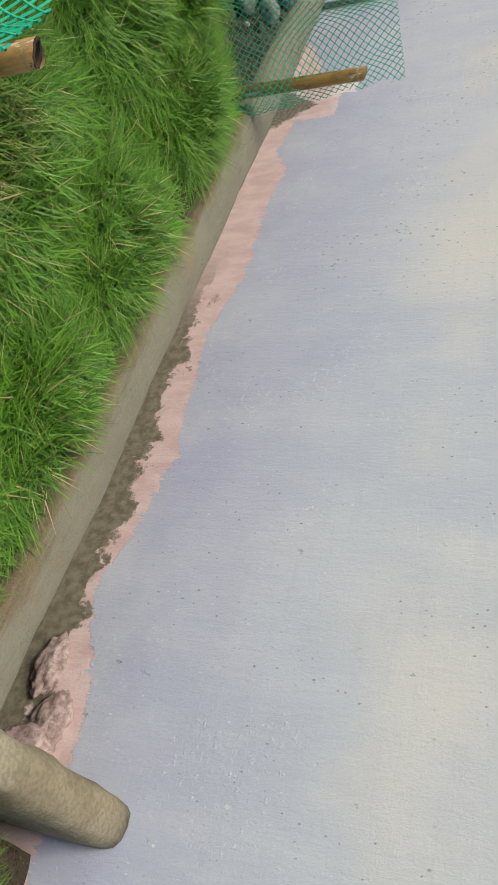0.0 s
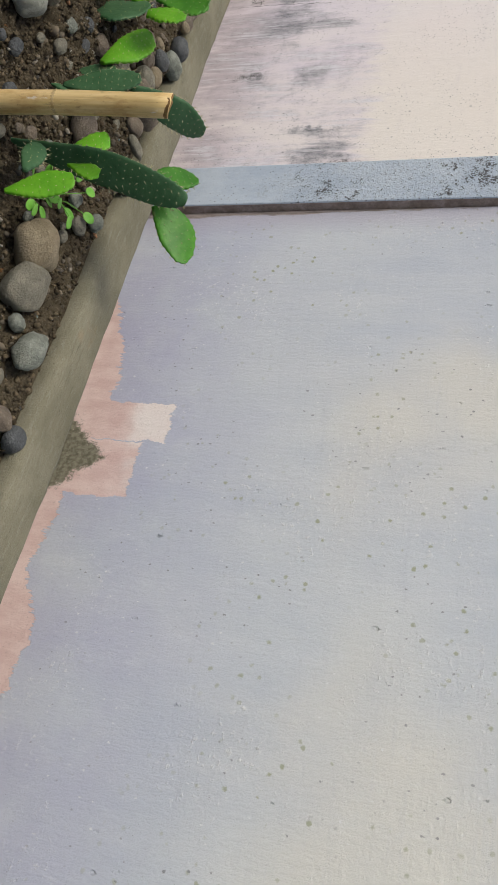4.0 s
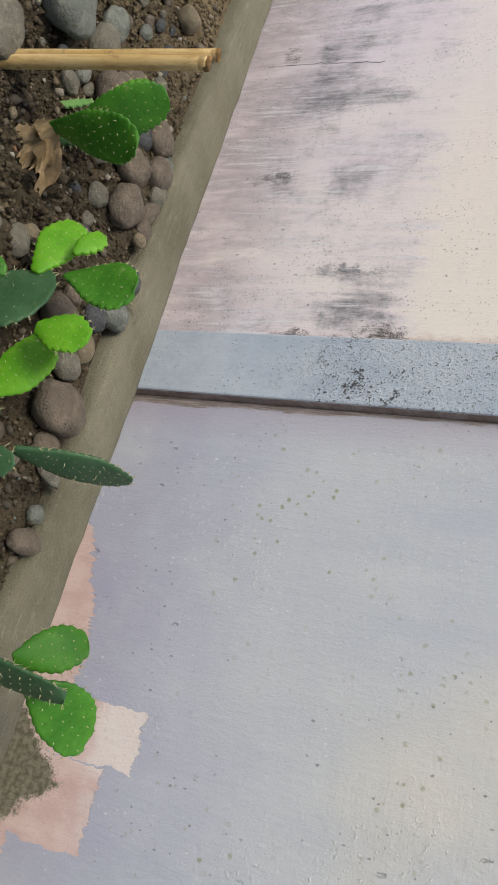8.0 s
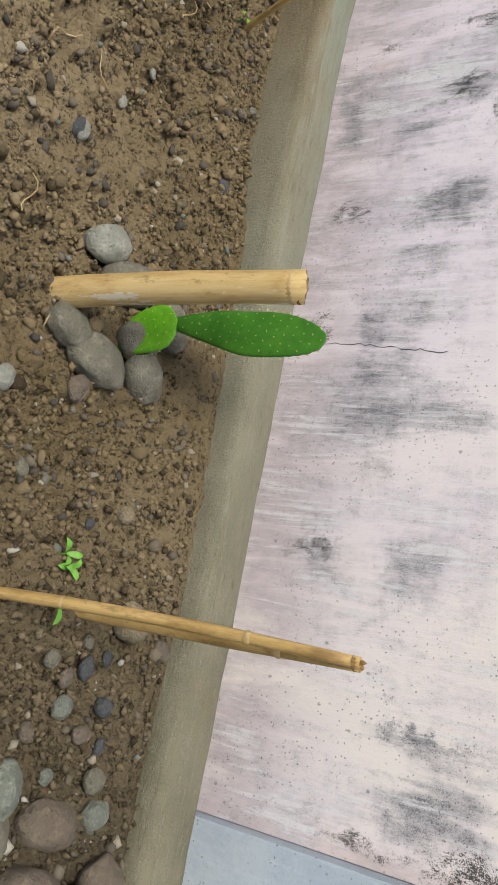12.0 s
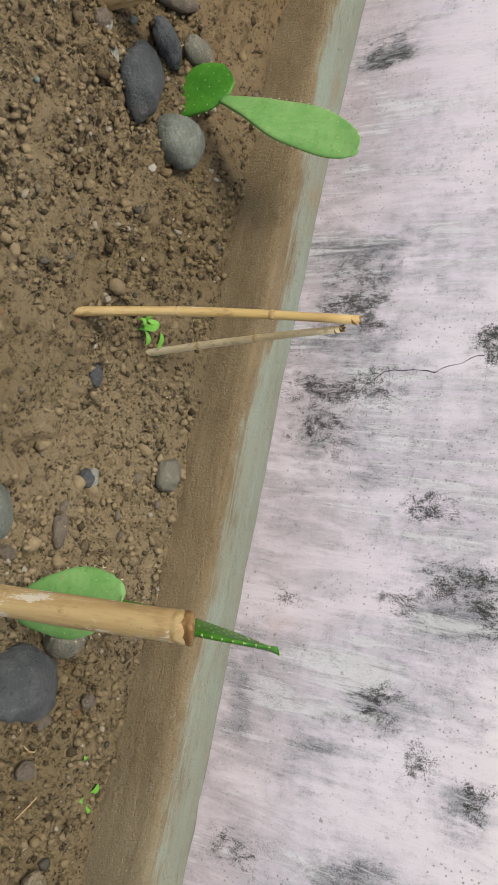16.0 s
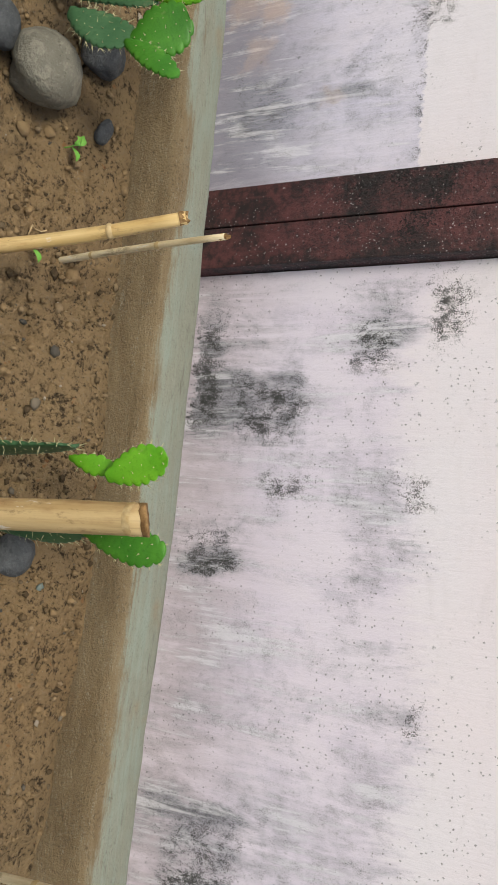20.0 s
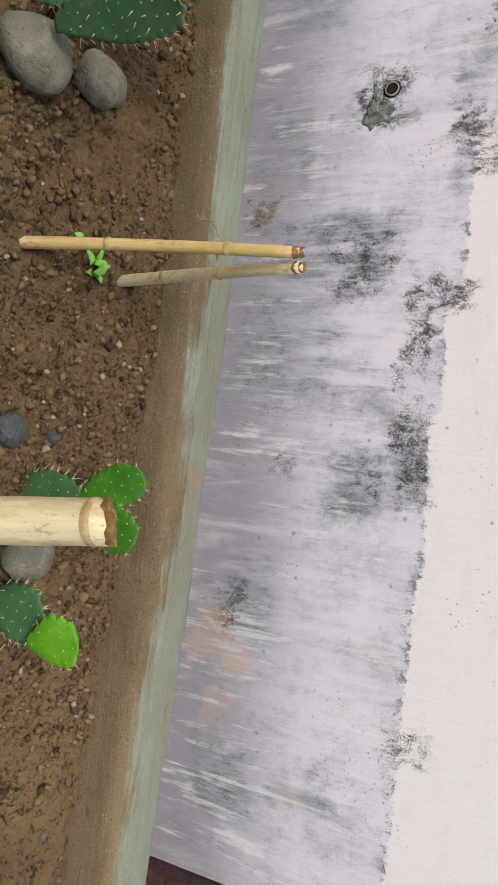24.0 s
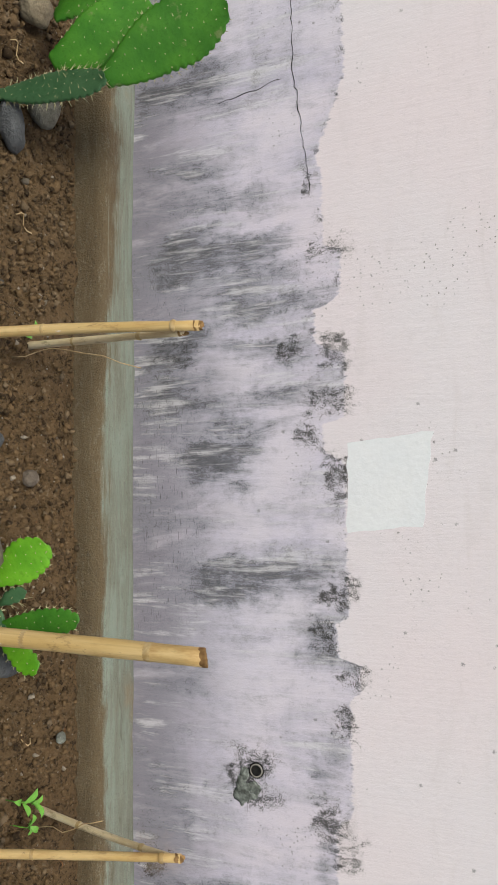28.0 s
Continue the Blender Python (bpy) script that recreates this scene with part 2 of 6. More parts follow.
# mildew washes and black mould on the two white walls: x, z, half width, half height, weight
WASH_NEAR = ((-6.92, 0.21, 0.151, 0.100, 0.7), (-7.69, 0.19, 0.080, 0.079, 0.5), (-7.43, 0.34, 0.052, 0.073, 0.75), (-7.83, -0.08, 0.137, 0.044, 0.5), (-6.22, 0.42, 0.037, 0.061, 0.4), (-5.81, 0.55, 0.038, 0.129, 0.5), (-6.62, 0.24, 0.113, 0.052, 0.35), (-7.41, 0.32, 0.071, 0.087, 0.7), (-6.72, 0.30, 0.095, 0.241, 0.6), (-6.25, 0.40, 0.071, 0.073, 0.45), (-5.70, 0.55, 0.091, 0.120, 0.75), (-5.83, 0.50, 0.016, 0.166, 0.8), (-6.24, 0.15, 0.043, 0.060, 0.4), (-7.42, 0.33, 0.033, 0.060, 0.55), (-7.38, 0.61, 0.043, 0.067, 0.7), (-7.85, 0.35, 0.037, 0.092, 0.5), (-8.51, 0.06, 0.054, 0.074, 0.5), (-7.21, 0.29, 0.051, 0.074, 0.5), (-7.69, 0.58, 0.040, 0.056, 0.6))
WASH_MIDDLE = ((-10.36, 0.08, 0.107, 0.150, 0.85), (-9.93, 0.02, 0.070, 0.099, 0.9), (-9.15, 0.13, 0.061, 0.142, 0.45), (-8.16, 0.52, 0.088, 0.109, 0.5), (-8.47, 0.11, 0.060, 0.143, 0.4), (-8.87, 0.05, 0.050, 0.152, 0.4), (-10.38, 0.11, 0.107, 0.156, 0.95), (-10.55, 0.07, 0.070, 0.098, 0.6), (-10.54, 0.47, 0.093, 0.058, 0.7), (-9.88, 0.48, 0.278, 0.063, 0.3), (-8.87, 0.54, 0.046, 0.076, 0.6), (-10.46, -0.03, 0.200, 0.047, 1), (-10.36, 0.15, 0.083, 0.122, 0.9), (-10.60, 0.56, 0.090, 0.149, 0.65), (-9.94, 0.02, 0.069, 0.117, 0.85), (-10.09, 0.51, 0.116, 0.119, 0.35), (-9.69, 0.56, 0.041, 0.094, 0.5), (-9.56, 0.58, 0.048, 0.078, 0.5), (-9.18, 0.03, 0.050, 0.149, 0.5))
MOULD_NEAR = ((-7.42, 0.00, 0.034, 0.073, 0.6), (-7.01, -0.01, 0.056, 0.028, 0.9), (-5.57, 0.64, 0.035, 0.087, 0.9), (-5.56, 0.40, 0.016, 0.116, 0.6), (-6.29, 0.08, 0.038, 0.083, 0.5), (-8.98, 0.08, 0.050, 0.091, 1), (-8.72, 0.01, 0.048, 0.120, 1), (-8.60, 0.03, 0.056, 0.095, 0.7), (-8.41, 0.39, 0.029, 0.064, 0.9), (-8.20, 0.50, 0.039, 0.076, 0.9), (-8.13, 0.35, 0.028, 0.056, 0.7), (-8.09, 0.02, 0.025, 0.045, 0.6), (-7.75, 0.46, 0.035, 0.033, 0.8), (-7.42, -0.00, 0.029, 0.077, 0.6), (-7.70, 0.61, 0.034, 0.028, 0.8), (-7.86, 0.33, 0.037, 0.047, 0.6), (-7.39, 0.64, 0.018, 0.040, 0.7))
MOULD_MIDDLE = ((-9.02, 0.08, 0.085, 0.094, 0.6), (-8.87, 0.52, 0.060, 0.053, 1.1), (-8.73, 0.07, 0.048, 0.149, 0.9), (-8.40, 0.41, 0.034, 0.058, 0.8), (-8.17, 0.59, 0.087, 0.040, 0.9), (-9.95, 0.02, 0.032, 0.069, 0.6), (-9.04, 0.08, 0.120, 0.103, 0.65), (-8.88, 0.55, 0.039, 0.076, 1.1), (-8.76, 0.63, 0.061, 0.067, 1.1), (-8.72, 0.03, 0.050, 0.102, 0.9), (-10.35, 0.16, 0.067, 0.084, 0.7), (-10.12, 0.23, 0.032, 0.062, 0.6), (-10.44, -0.04, 0.158, 0.042, 1), (-10.33, 0.16, 0.056, 0.095, 1), (-10.62, 0.67, 0.095, 0.039, 0.8), (-10.13, 0.60, 0.043, 0.040, 0.7), (-9.56, 0.63, 0.040, 0.028, 0.8), (-10.53, 0.46, 0.068, 0.046, 0.7), (-9.89, 0.02, 0.026, 0.090, 0.8))
WASH_BEYOND = ((-11.46, 0.57, 0.048, 0.069, 0.6), (-11.27, 0.06, 0.088, 0.092, 0.6), (-11.31, 0.35, 0.046, 0.133, 0.5), (-12.74, 0.14, 0.103, 0.086, 0.7), (-12.72, 0.32, 0.088, 0.088, 0.85), (-12.46, 0.15, 0.149, 0.181, 0.55), (-12.12, 0.37, 0.081, 0.070, 0.75), (-12.14, 0.51, 0.096, 0.066, 0.5), (-11.47, 0.57, 0.061, 0.060, 0.6), (-11.79, 0.08, 0.108, 0.092, 0.5), (-13.07, 0.58, 0.226, 0.044, 0.45), (-13.07, 0.04, 0.148, 0.082, 0.5), (-12.37, 0.39, 0.074, 0.054, 0.5), (-14.83, 0.11, 0.049, 0.144, 0.8), (-14.49, 0.10, 0.057, 0.133, 1), (-14.12, 0.23, 0.077, 0.107, 1.1), (-13.75, 0.35, 0.065, 0.248, 0.95), (-13.60, 0.55, 0.066, 0.077, 0.6), (-12.77, 0.20, 0.079, 0.206, 0.7))
WASH_FAR = ((-14.96, 0.19, 0.038, 0.211, 0.6), (-14.47, 0.38, 0.041, 0.149, 0.7), (-13.94, 0.09, 0.073, 0.142, 0.6), (-13.47, 0.08, 0.062, 0.100, 0.5), (-14.23, 0.28, 0.036, 0.268, 0.6), (-14.67, 0.24, 0.056, 0.177, 0.6), (-14.36, 0.14, 0.066, 0.141, 0.8), (-15.43, 0.10, 0.137, 0.158, 1.1), (-15.03, 0.12, 0.076, 0.155, 0.7), (-14.77, 0.23, 0.074, 0.268, 0.9), (-14.60, 0.45, 0.035, 0.222, 0.6), (-14.45, 0.11, 0.037, 0.153, 0.8), (-14.31, 0.25, 0.045, 0.311, 0.7), (-12.90, -0.01, 0.069, 0.030, 0.8), (-12.56, 0.12, 0.083, 0.153, 0.5))
MOULD_BEYOND = ((-12.52, 0.47, 0.124, 0.022, 1), (-12.28, 0.50, 0.072, 0.055, 0.7), (-12.13, 0.52, 0.078, 0.036, 0.65), (-12.72, 0.33, 0.076, 0.096, 0.7), (-13.18, 0.34, 0.060, 0.060, 0.9), (-13.08, 0.58, 0.058, 0.044, 0.7), (-12.62, 0.58, 0.043, 0.057, 0.8), (-12.16, 0.15, 0.023, 0.043, 0.7), (-11.47, 0.58, 0.041, 0.052, 0.8), (-11.74, 0.02, 0.070, 0.045, 0.6), (-12.87, -0.02, 0.041, 0.046, 0.8), (-12.13, 0.42, 0.036, 0.038, 0.6))
MOULD_FAR = ((-14.98, 0.55, 0.046, 0.013, 0.9), (-14.76, 0.60, 0.036, 0.049, 0.8), (-14.43, 0.62, 0.046, 0.043, 1.1), (-14.28, 0.60, 0.034, 0.064, 1), (-14.07, 0.62, 0.055, 0.034, 1.2), (-13.72, 0.62, 0.031, 0.042, 1.1), (-13.61, 0.58, 0.033, 0.043, 0.9), (-13.49, 0.65, 0.024, 0.045, 0.8), (-13.35, 0.63, 0.056, 0.025, 0.9), (-13.08, 0.56, 0.032, 0.025, 1), (-13.00, 0.63, 0.047, 0.037, 0.9), (-12.56, 0.49, 0.107, 0.034, 1), (-14.47, 0.48, 0.027, 0.037, 0.9), (-14.46, 0.10, 0.038, 0.062, 0.7), (-13.15, 0.32, 0.050, 0.055, 1.1), (-14.19, 0.54, 0.026, 0.035, 0.8))
RUST = ((-11.6, 0.07, 0.05, 0.04, 0.8), (-11.45, 0.02, 0.05, 0.04, 0.6), (-11.65, -0.02, 0.07, 0.05, 0.7), (-12.9, 0.0, 0.05, 0.05, 0.5), (-8.05, 0.02, 0.04, 0.03, 0.6), (-11.28, 0.28, 0.03, 0.03, 0.4))
COAT_FIRST = ((-10.75, 0.70), (-10.5, 0.56), (-10.1, 0.60), (-9.5, 0.66), (-9.17, 0.60), (-8.2, 0.65), (-6.8, 0.70), (-5.55, 0.74))
COAT_SECOND = ((-15.9, 0.66), (-15.3, 0.68), (-15.05, 0.58), (-15.0, 0.60), (-14.77, 0.60), (-14.75, 0.655), (-14.6, 0.645), (-14.58, 0.565), (-14.46, 0.565), (-14.45, 0.655), (-14.24, 0.655), (-14.23, 0.585), (-14.13, 0.585), (-14.12, 0.65), (-13.65, 0.65), (-13.64, 0.615), (-13.54, 0.615), (-13.53, 0.68), (-13.44, 0.68), (-13.42, 0.65), (-13.1, 0.65), (-13.06, 0.60), (-12.62, 0.60), (-12.58, 0.565), (-12.33, 0.58), (-12.3, 0.55), (-11.93, 0.575), (-11.9, 0.56), (-11.05, 0.56))


def white_wall_paint(name, washes, moulds, coat, span, second):
    p = Paint(name)
    strand = p.noise(1.0, 6, 0.72, p.vec(42, 1, 2.8, (1, 0, 4)), 0.5)
    hatch = p.noise(1.0, 6, 0.68, p.vec(14, 1, 2.4, (3, 0, 1)), 0.7)
    cross = p.noise(1.0, 5, 0.65, p.vec(4, 1, 15, (1, 0, 6)), 0.8)
    cloud = p.noise(2.8, 6, 0.64, p.vec(1.4, 1, 0.9, (8, 0, 3)), 0.3)
    lace = p.noise(42, 5, 0.74, p.vec(1.5, 1, 0.7))
    clump = p.noise(17, 5, 0.72, p.vec(1.2, 1, 0.9, (5, 0, 9)), 0.4)
    grain = p.noise(250, 3, 0.68)
    fine = p.noise(520, 2, 0.6)
    speck = (grain - 0.5) * 1.1 + (fine - 0.5) * 0.8
    x = p.x + (p.noise(6, 6, 0.8, p.vec(1, 1, 1, (4, 0, 4))) - 0.5) * 0.20 + (lace - 0.5) * 0.03
    z = p.z + (p.noise(6, 5, 0.75, p.vec(1.6, 1, 1, (9, 0, 2))) - 0.5) * 0.20 + (lace - 0.5) * 0.05
    c = p.mix(p.noise(1.3, 4, 0.5).step(0.3, 0.7), (0.82, 0.745, 0.785), (0.80, 0.765, 0.81))
    if not second:
        c = p.mix(p.x.step(-7.6, -5.8) * 0.85, c, (0.83, 0.775, 0.715))
        # dirty edge beside the blue pilaster
        c = p.mix((p.x + (clump - 0.5) * 0.09 + (lace - 0.5) * 0.05).step(-5.60, -5.535) * 0.75, c, p.mix(hatch.step(0.4, 0.6), (0.36, 0.27, 0.235), (0.62, 0.50, 0.46)))
    border = along(p, coat, span) + (lace - 0.5) * 0.05 + (clump - 0.5) * 0.03
    low = (border - p.z).step(0.0, 0.010) if second else (border - p.z + (hatch - 0.5) * 0.35).step(-0.06, 0.08)
    # lilac tone of the lower coat, rosy towards the gutter
    c = p.mix(low * (cloud.step(0.3, 0.7) * 0.5 + (0.42 if second else p.x.step(-6.0, -7.6) * 0.22 + 0.2)), c, (0.64, 0.61, 0.745) if second else (0.72, 0.65, 0.76))
    c = p.mix((p.z + (cloud - 0.5) * 0.5).step(0.34 if second else 0.30, -0.04 if second else -0.06) * (hatch * 0.5 + cloud * 0.5).step(0.24 if second else 0.33, 0.50 if second else 0.55) * 0.9, c, (0.27, 0.26, 0.315) if second else (0.52, 0.455, 0.50))
    # grey washes pulled up and down the wall, broken into grains
    wash = field(p, washes[0], x, z, 0.5).high(field(p, washes[1], x, z, 0.5))
    base = 0.27 if second else p.x.step(-6.6, -8.0) * p.x.step(-9.8, -9.2) * 0.18 + 0.15
    wash = wash * ((cloud * 0.6 + hatch * 0.6).step(0.42, 0.72) * 0.75 + 0.45)
    damp = (wash * 0.66 + (hatch - 0.5) * 1.5 + (strand - 0.5) * 0.75 + (cloud - 0.5) * 1.9 + (clump - 0.5) * 0.5 + (cross - 0.5) * 0.5 + base) * low
    c = p.mix((damp + (lace - 0.5) * 0.4 + speck * 0.35).step(0.0, 1.0) * 0.9, c, (0.285, 0.29, 0.34) if second else (0.29, 0.29, 0.325))
    c = p.mix((damp + (lace - 0.5) * 0.8 + speck * 1.25).step(0.62, 1.15) * low * 0.8, c, (0.10, 0.10, 0.11))
    # pale rubbed places and brushed-over strokes
    c = p.mix((cloud * 0.5 + strand * 0.6 + (hatch - 0.5) * 0.5).step(0.57, 0.70) * low * 0.65, c, (0.83, 0.815, 0.86))
    # black mould in fine grains
    seeds = field(p, moulds[0], x, z, 0.6).high(field(p, moulds[1], x, z, 0.6))
    mould = (grain * 0.55 + fine * 0.55 + (clump - 0.5) * 0.55 + (lace - 0.5) * 0.45 + seeds * 0.10).step(0.61, 0.665) * (seeds * 1.5 + damp * 0.35 + 0.05).low(1.0)
    c = p.mix(mould * 0.94, c, (0.035, 0.036, 0.032))
    if second:
        rim = (border - p.z).op("ABSOLUTE").step(0.06, 0.0) * low * clump.step(0.46, 0.60)
        c = p.mix((speck * 0.5 + 0.5 + rim * 0.14).step(0.52, 0.64) * rim * 0.9, c, (0.05, 0.05, 0.045))
        n = p.tree.nodes.new("ShaderNodeMapping")
        n.inputs["Rotation"].default_value, n.inputs["Scale"].default_value = (0, radians(38), 0), (30, 1, 240)
        p.tree.links.new(p.coord.outputs["Object"], n.inputs[0])
        scr = p.noise(1.0, 4, 0.6, n.outputs[0], 0.5).step(0.60, 0.66) * field(p, ((-14.05, 0.05, 0.36, 0.11, 1.0), (-13.75, 0.03, 0.16, 0.08, 1.0), (-14.6, 0.05, 0.2, 0.07, 0.8)), x, z, 0.5)
        c = p.mix(scr * 0.8, c, (0.09, 0.09, 0.10))
    # flecks of old paint and dirt
    dots, _ = p.cells(64.0)
    c = p.mix((dots + (fine - 0.5) * 0.7).step(0.17, 0.08) * p.noise(3.1, 4, 0.6).step(*((0.52, 0.64) if second else (0.40, 0.56))) * 0.85, c, (0.11, 0.11, 0.11))
    dots2, _ = p.cells(16.0, vec=p.vec(1, 1, 1, (2, 0, 5)))
    c = p.mix((dots2 + (grain - 0.5) * 0.3).step(0.10, 0.05) * p.noise(1.4, 2, 0.5, p.vec(1, 1, 1, (6, 0, 6))).step(0.46, 0.56) * 0.7, c, (0.20, 0.20, 0.21))
    c = p.mix(field(p, RUST, x, z, 0.6) * cloud.step(0.3, 0.6) * 0.6, c, (0.62, 0.44, 0.32))
    c = p.mix(cross.step(0.52, 0.72) * low.rsub(1.0) * 0.25, c, (0.67, 0.62, 0.635))
    p.bump(p.noise(90, 4, 0.65, p.vec(1, 1, 0.8)) * 0.40 + p.noise(7, 4) * 0.5 + hatch * 0.3 + strand * 0.5 + fine * 0.15, 0.55, 0.006)
    return p.done(c, 0.75, 0.25)


def band_paint(name, a, b, pits, wear, rough_from, flecks):
    """Band paint, pitted above a height and smoother below it."""
    p = Paint(name)
    pit = p.noise(150, 3, 0.65)
    coarse = p.noise(50, 4, 0.7)
    blotch = p.noise(5, 6, 0.7, p.vec(1, 1, 0.8))
    c = p.mix((blotch + (coarse - 0.5) * 0.5).step(0.36, 0.64), a, b)
    c = p.mix(p.noise(1.0, 5, 0.65, p.vec(60, 1, 4)).step(0.5, 0.75) * 0.3, c, tuple(min(0.9, q * 1.25) for q in b))
    zone = (p.z + (p.noise(5, 3) - 0.5) * 0.3).step(rough_from - 0.1, rough_from + 0.15)
    clump = p.noise(9, 4, 0.65).step(0.50, 0.72)
    c = p.mix((pit * 0.8 + coarse * 0.35 + clump * 0.14).step(0.65, 0.73) * (zone * 0.85 + 0.12), c, pits)
    dots, _ = p.cells(flecks)
    c = p.mix((dots + (pit - 0.5) * 0.7).step(0.17, 0.09) * p.noise(6, 3).step(0.42, 0.56) * 0.85, c, wear)
    dots2, _ = p.cells(34.0, vec=p.vec(1, 1, 1, (3, 1, 2)))
    c = p.mix((dots2 + (pit - 0.5) * 0.5).step(0.12, 0.05) * p.noise(3, 3, 0.5, p.vec(1, 1, 1, (1, 6, 2))).step(0.50, 0.60) * 0.7, c, wear)
    p.bump((pit * 0.5 + coarse * 0.9) * (zone * 0.9 + 0.25) + p.noise(12, 3) * 0.3, 0.8, 0.007)
    return p.done(c, 0.6, 0.35)


def curb_cement():
    p = Paint("muddy_cement_curb")
    uv = p.tree.nodes.new("ShaderNodeSeparateXYZ")
    p.tree.links.new(p.coord.outputs["UV"], uv.inputs[0])
    across = V(p.tree, uv.outputs[1])
    n = p.noise(9, 5, 0.65, p.vec(0.5, 1, 1))
    trowel = p.noise(1.0, 6, 0.72, p.vec(3.5, 48, 48), 0.8)
    trowel2 = p.noise(1.0, 6, 0.75, p.vec(14, 90, 90, (3, 1, 1)), 0.9)
    grain = p.noise(170, 3, 0.65)
    top = p.mix(p.noise(5, 5, 0.65).step(0.3, 0.7), (0.145, 0.135, 0.09), (0.22, 0.205, 0.145))
    top = p.mix(p.x.step(-3.4, -2.4) * 0.45, top, (0.27, 0.25, 0.175))
    top = p.mix(p.x.step(-5.6, -6.6) * 0.5, top, (0.27, 0.255, 0.19))
    top = p.mix(p.x.step(-6.5, -8.5) * 0.5, top, (0.23, 0.255, 0.21))
    top = p.mix(p.x.step(-11.2, -12.8) * 0.6, top, (0.145, 0.155, 0.12))
    top = p.mix((trowel * 0.5 + n * 0.5).step(0.44, 0.60) * p.x.step(-6.0, -8.0) * 0.5, top, (0.26, 0.325, 0.275))
    top = p.mix(trowel2.step(0.52, 0.70) * 0.3, top, (0.29, 0.29, 0.24))
    top = p.mix((trowel2 + (n - 0.5) * 0.4).step(0.42, 0.28) * 0.6, top, (0.085, 0.08, 0.058))
    mud = p.mix((trowel * 0.4 + n * 0.6).step(0.34, 0.64), (0.150, 0.106, 0.056), (0.228, 0.170, 0.096))
    mud = p.mix(p.x.step(-11.2, -12.8) * 0.55, mud, (0.075, 0.056, 0.031))
    mud = p.mix(trowel2.step(0.55, 0.72) * 0.25, mud, (0.19, 0.15, 0.095))
    mud = p.mix((grain + (n - 0.5) * 0.4).step(0.40, 0.30) * 0.4, mud, (0.04, 0.03, 0.016))
    muddy = (across + (n - 0.5) * 0.45 + (trowel - 0.5) * 0.40 + (p.noise(2.2, 4, 0.6, p.vec(1, 0.2, 0.2, (5, 0, 0))) - 0.5) * 0.5).step(0.60, 0.46) * (p.x.step(-6.4, -8.0) + p.x.step(-3.4, -2.4) * 0.8)
    c = p.mix(muddy, top, mud)
    c = p.mix(p.noise(4, 4, 0.65, p.vec(1, 1, 1, (3, 3, 3))).step(0.60, 0.74) * 0.45, c, (0.27, 0.17, 0.08))
    c = p.mix((p.noise(22, 4, 0.65) + (grain - 0.5) * 0.4).step(0.66, 0.76) * 0.55, c, (0.05, 0.045, 0.034))
    c = p.mix(grain.step(0.64, 0.72) * 0.4, c, (0.30, 0.28, 0.22))
    sand = p.noise(380, 2, 0.6)
    c = p.mix((sand * 0.6 + grain * 0.4).step(0.46, 0.36) * 0.40, c, (0.06, 0.052, 0.036))
    c = p.mix((sand * 0.6 + trowel2 * 0.4).step(0.54, 0.64) * 0.40, c, (0.34, 0.34, 0.28))
    p.bump(sand * 0.4 + grain * 0.7 + trowel * 0.22 + trowel2 * 0.12 + p.noise(40, 5, 0.7) * 0.9, 0.75, 0.008)
    return p.done(c, 0.78, 0.28)


def earth_colour(p, shade):
    """Soil tone along the bed: dark and sandy, then yellow-brown, then reddish clay, then dark again."""
    c = p.mix(p.noise(1.7, 5, 0.6).step(0.3, 0.7), (0.20, 0.15, 0.082), (0.31, 0.24, 0.145))
    c = p.mix((p.noise(0.9, 4).step(0.35, 0.6) * 0.5 + 0.5) * p.x.step(-8.4, -9.8), c, (0.265, 0.178, 0.092))
    c = p.mix(p.x.step(-6.4, -5.4) * 0.85, c, (0.066, 0.055, 0.038))
    c = p.mix(p.x.step(-10.8, -12.6) * 0.72, c, (0.112, 0.070, 0.036))
    return p.mix(shade, c, (0.022, 0.016, 0.011))


def soil_earth():
    p = Paint("damp_brown_soil")
    g = p.noise(120, 5, 0.75)
    m = p.noise(30, 5, 0.7)
    # crevice shade painted in where the bump's noise runs low
    c = earth_colour(p, ((g * 0.6 + m * 0.5).step(0.56, 0.40)) * 0.9)
    c = p.mix(g.step(0.60, 0.70) * 0.45, c, (0.27, 0.21, 0.14))
    c = p.mix((m + (g - 0.5) * 0.5).step(0.62, 0.74) * 0.5, c, (0.24, 0.19, 0.13))
    c = p.mix(p.noise(300, 2, 0.5).step(0.68, 0.74) * 0.6, c, (0.38, 0.34, 0.27))
    c = p.mix(p.noise(34, 2, 0.5, p.vec(1, 1, 1, (4, 1, 0))).step(0.72, 0.76) * 0.5, c, (0.30, 0.13, 0.05))
    p.bump(g * 0.8 + m * 1.2, 0.9, 0.014)
    return p.done(c, 0.92, 0.15)


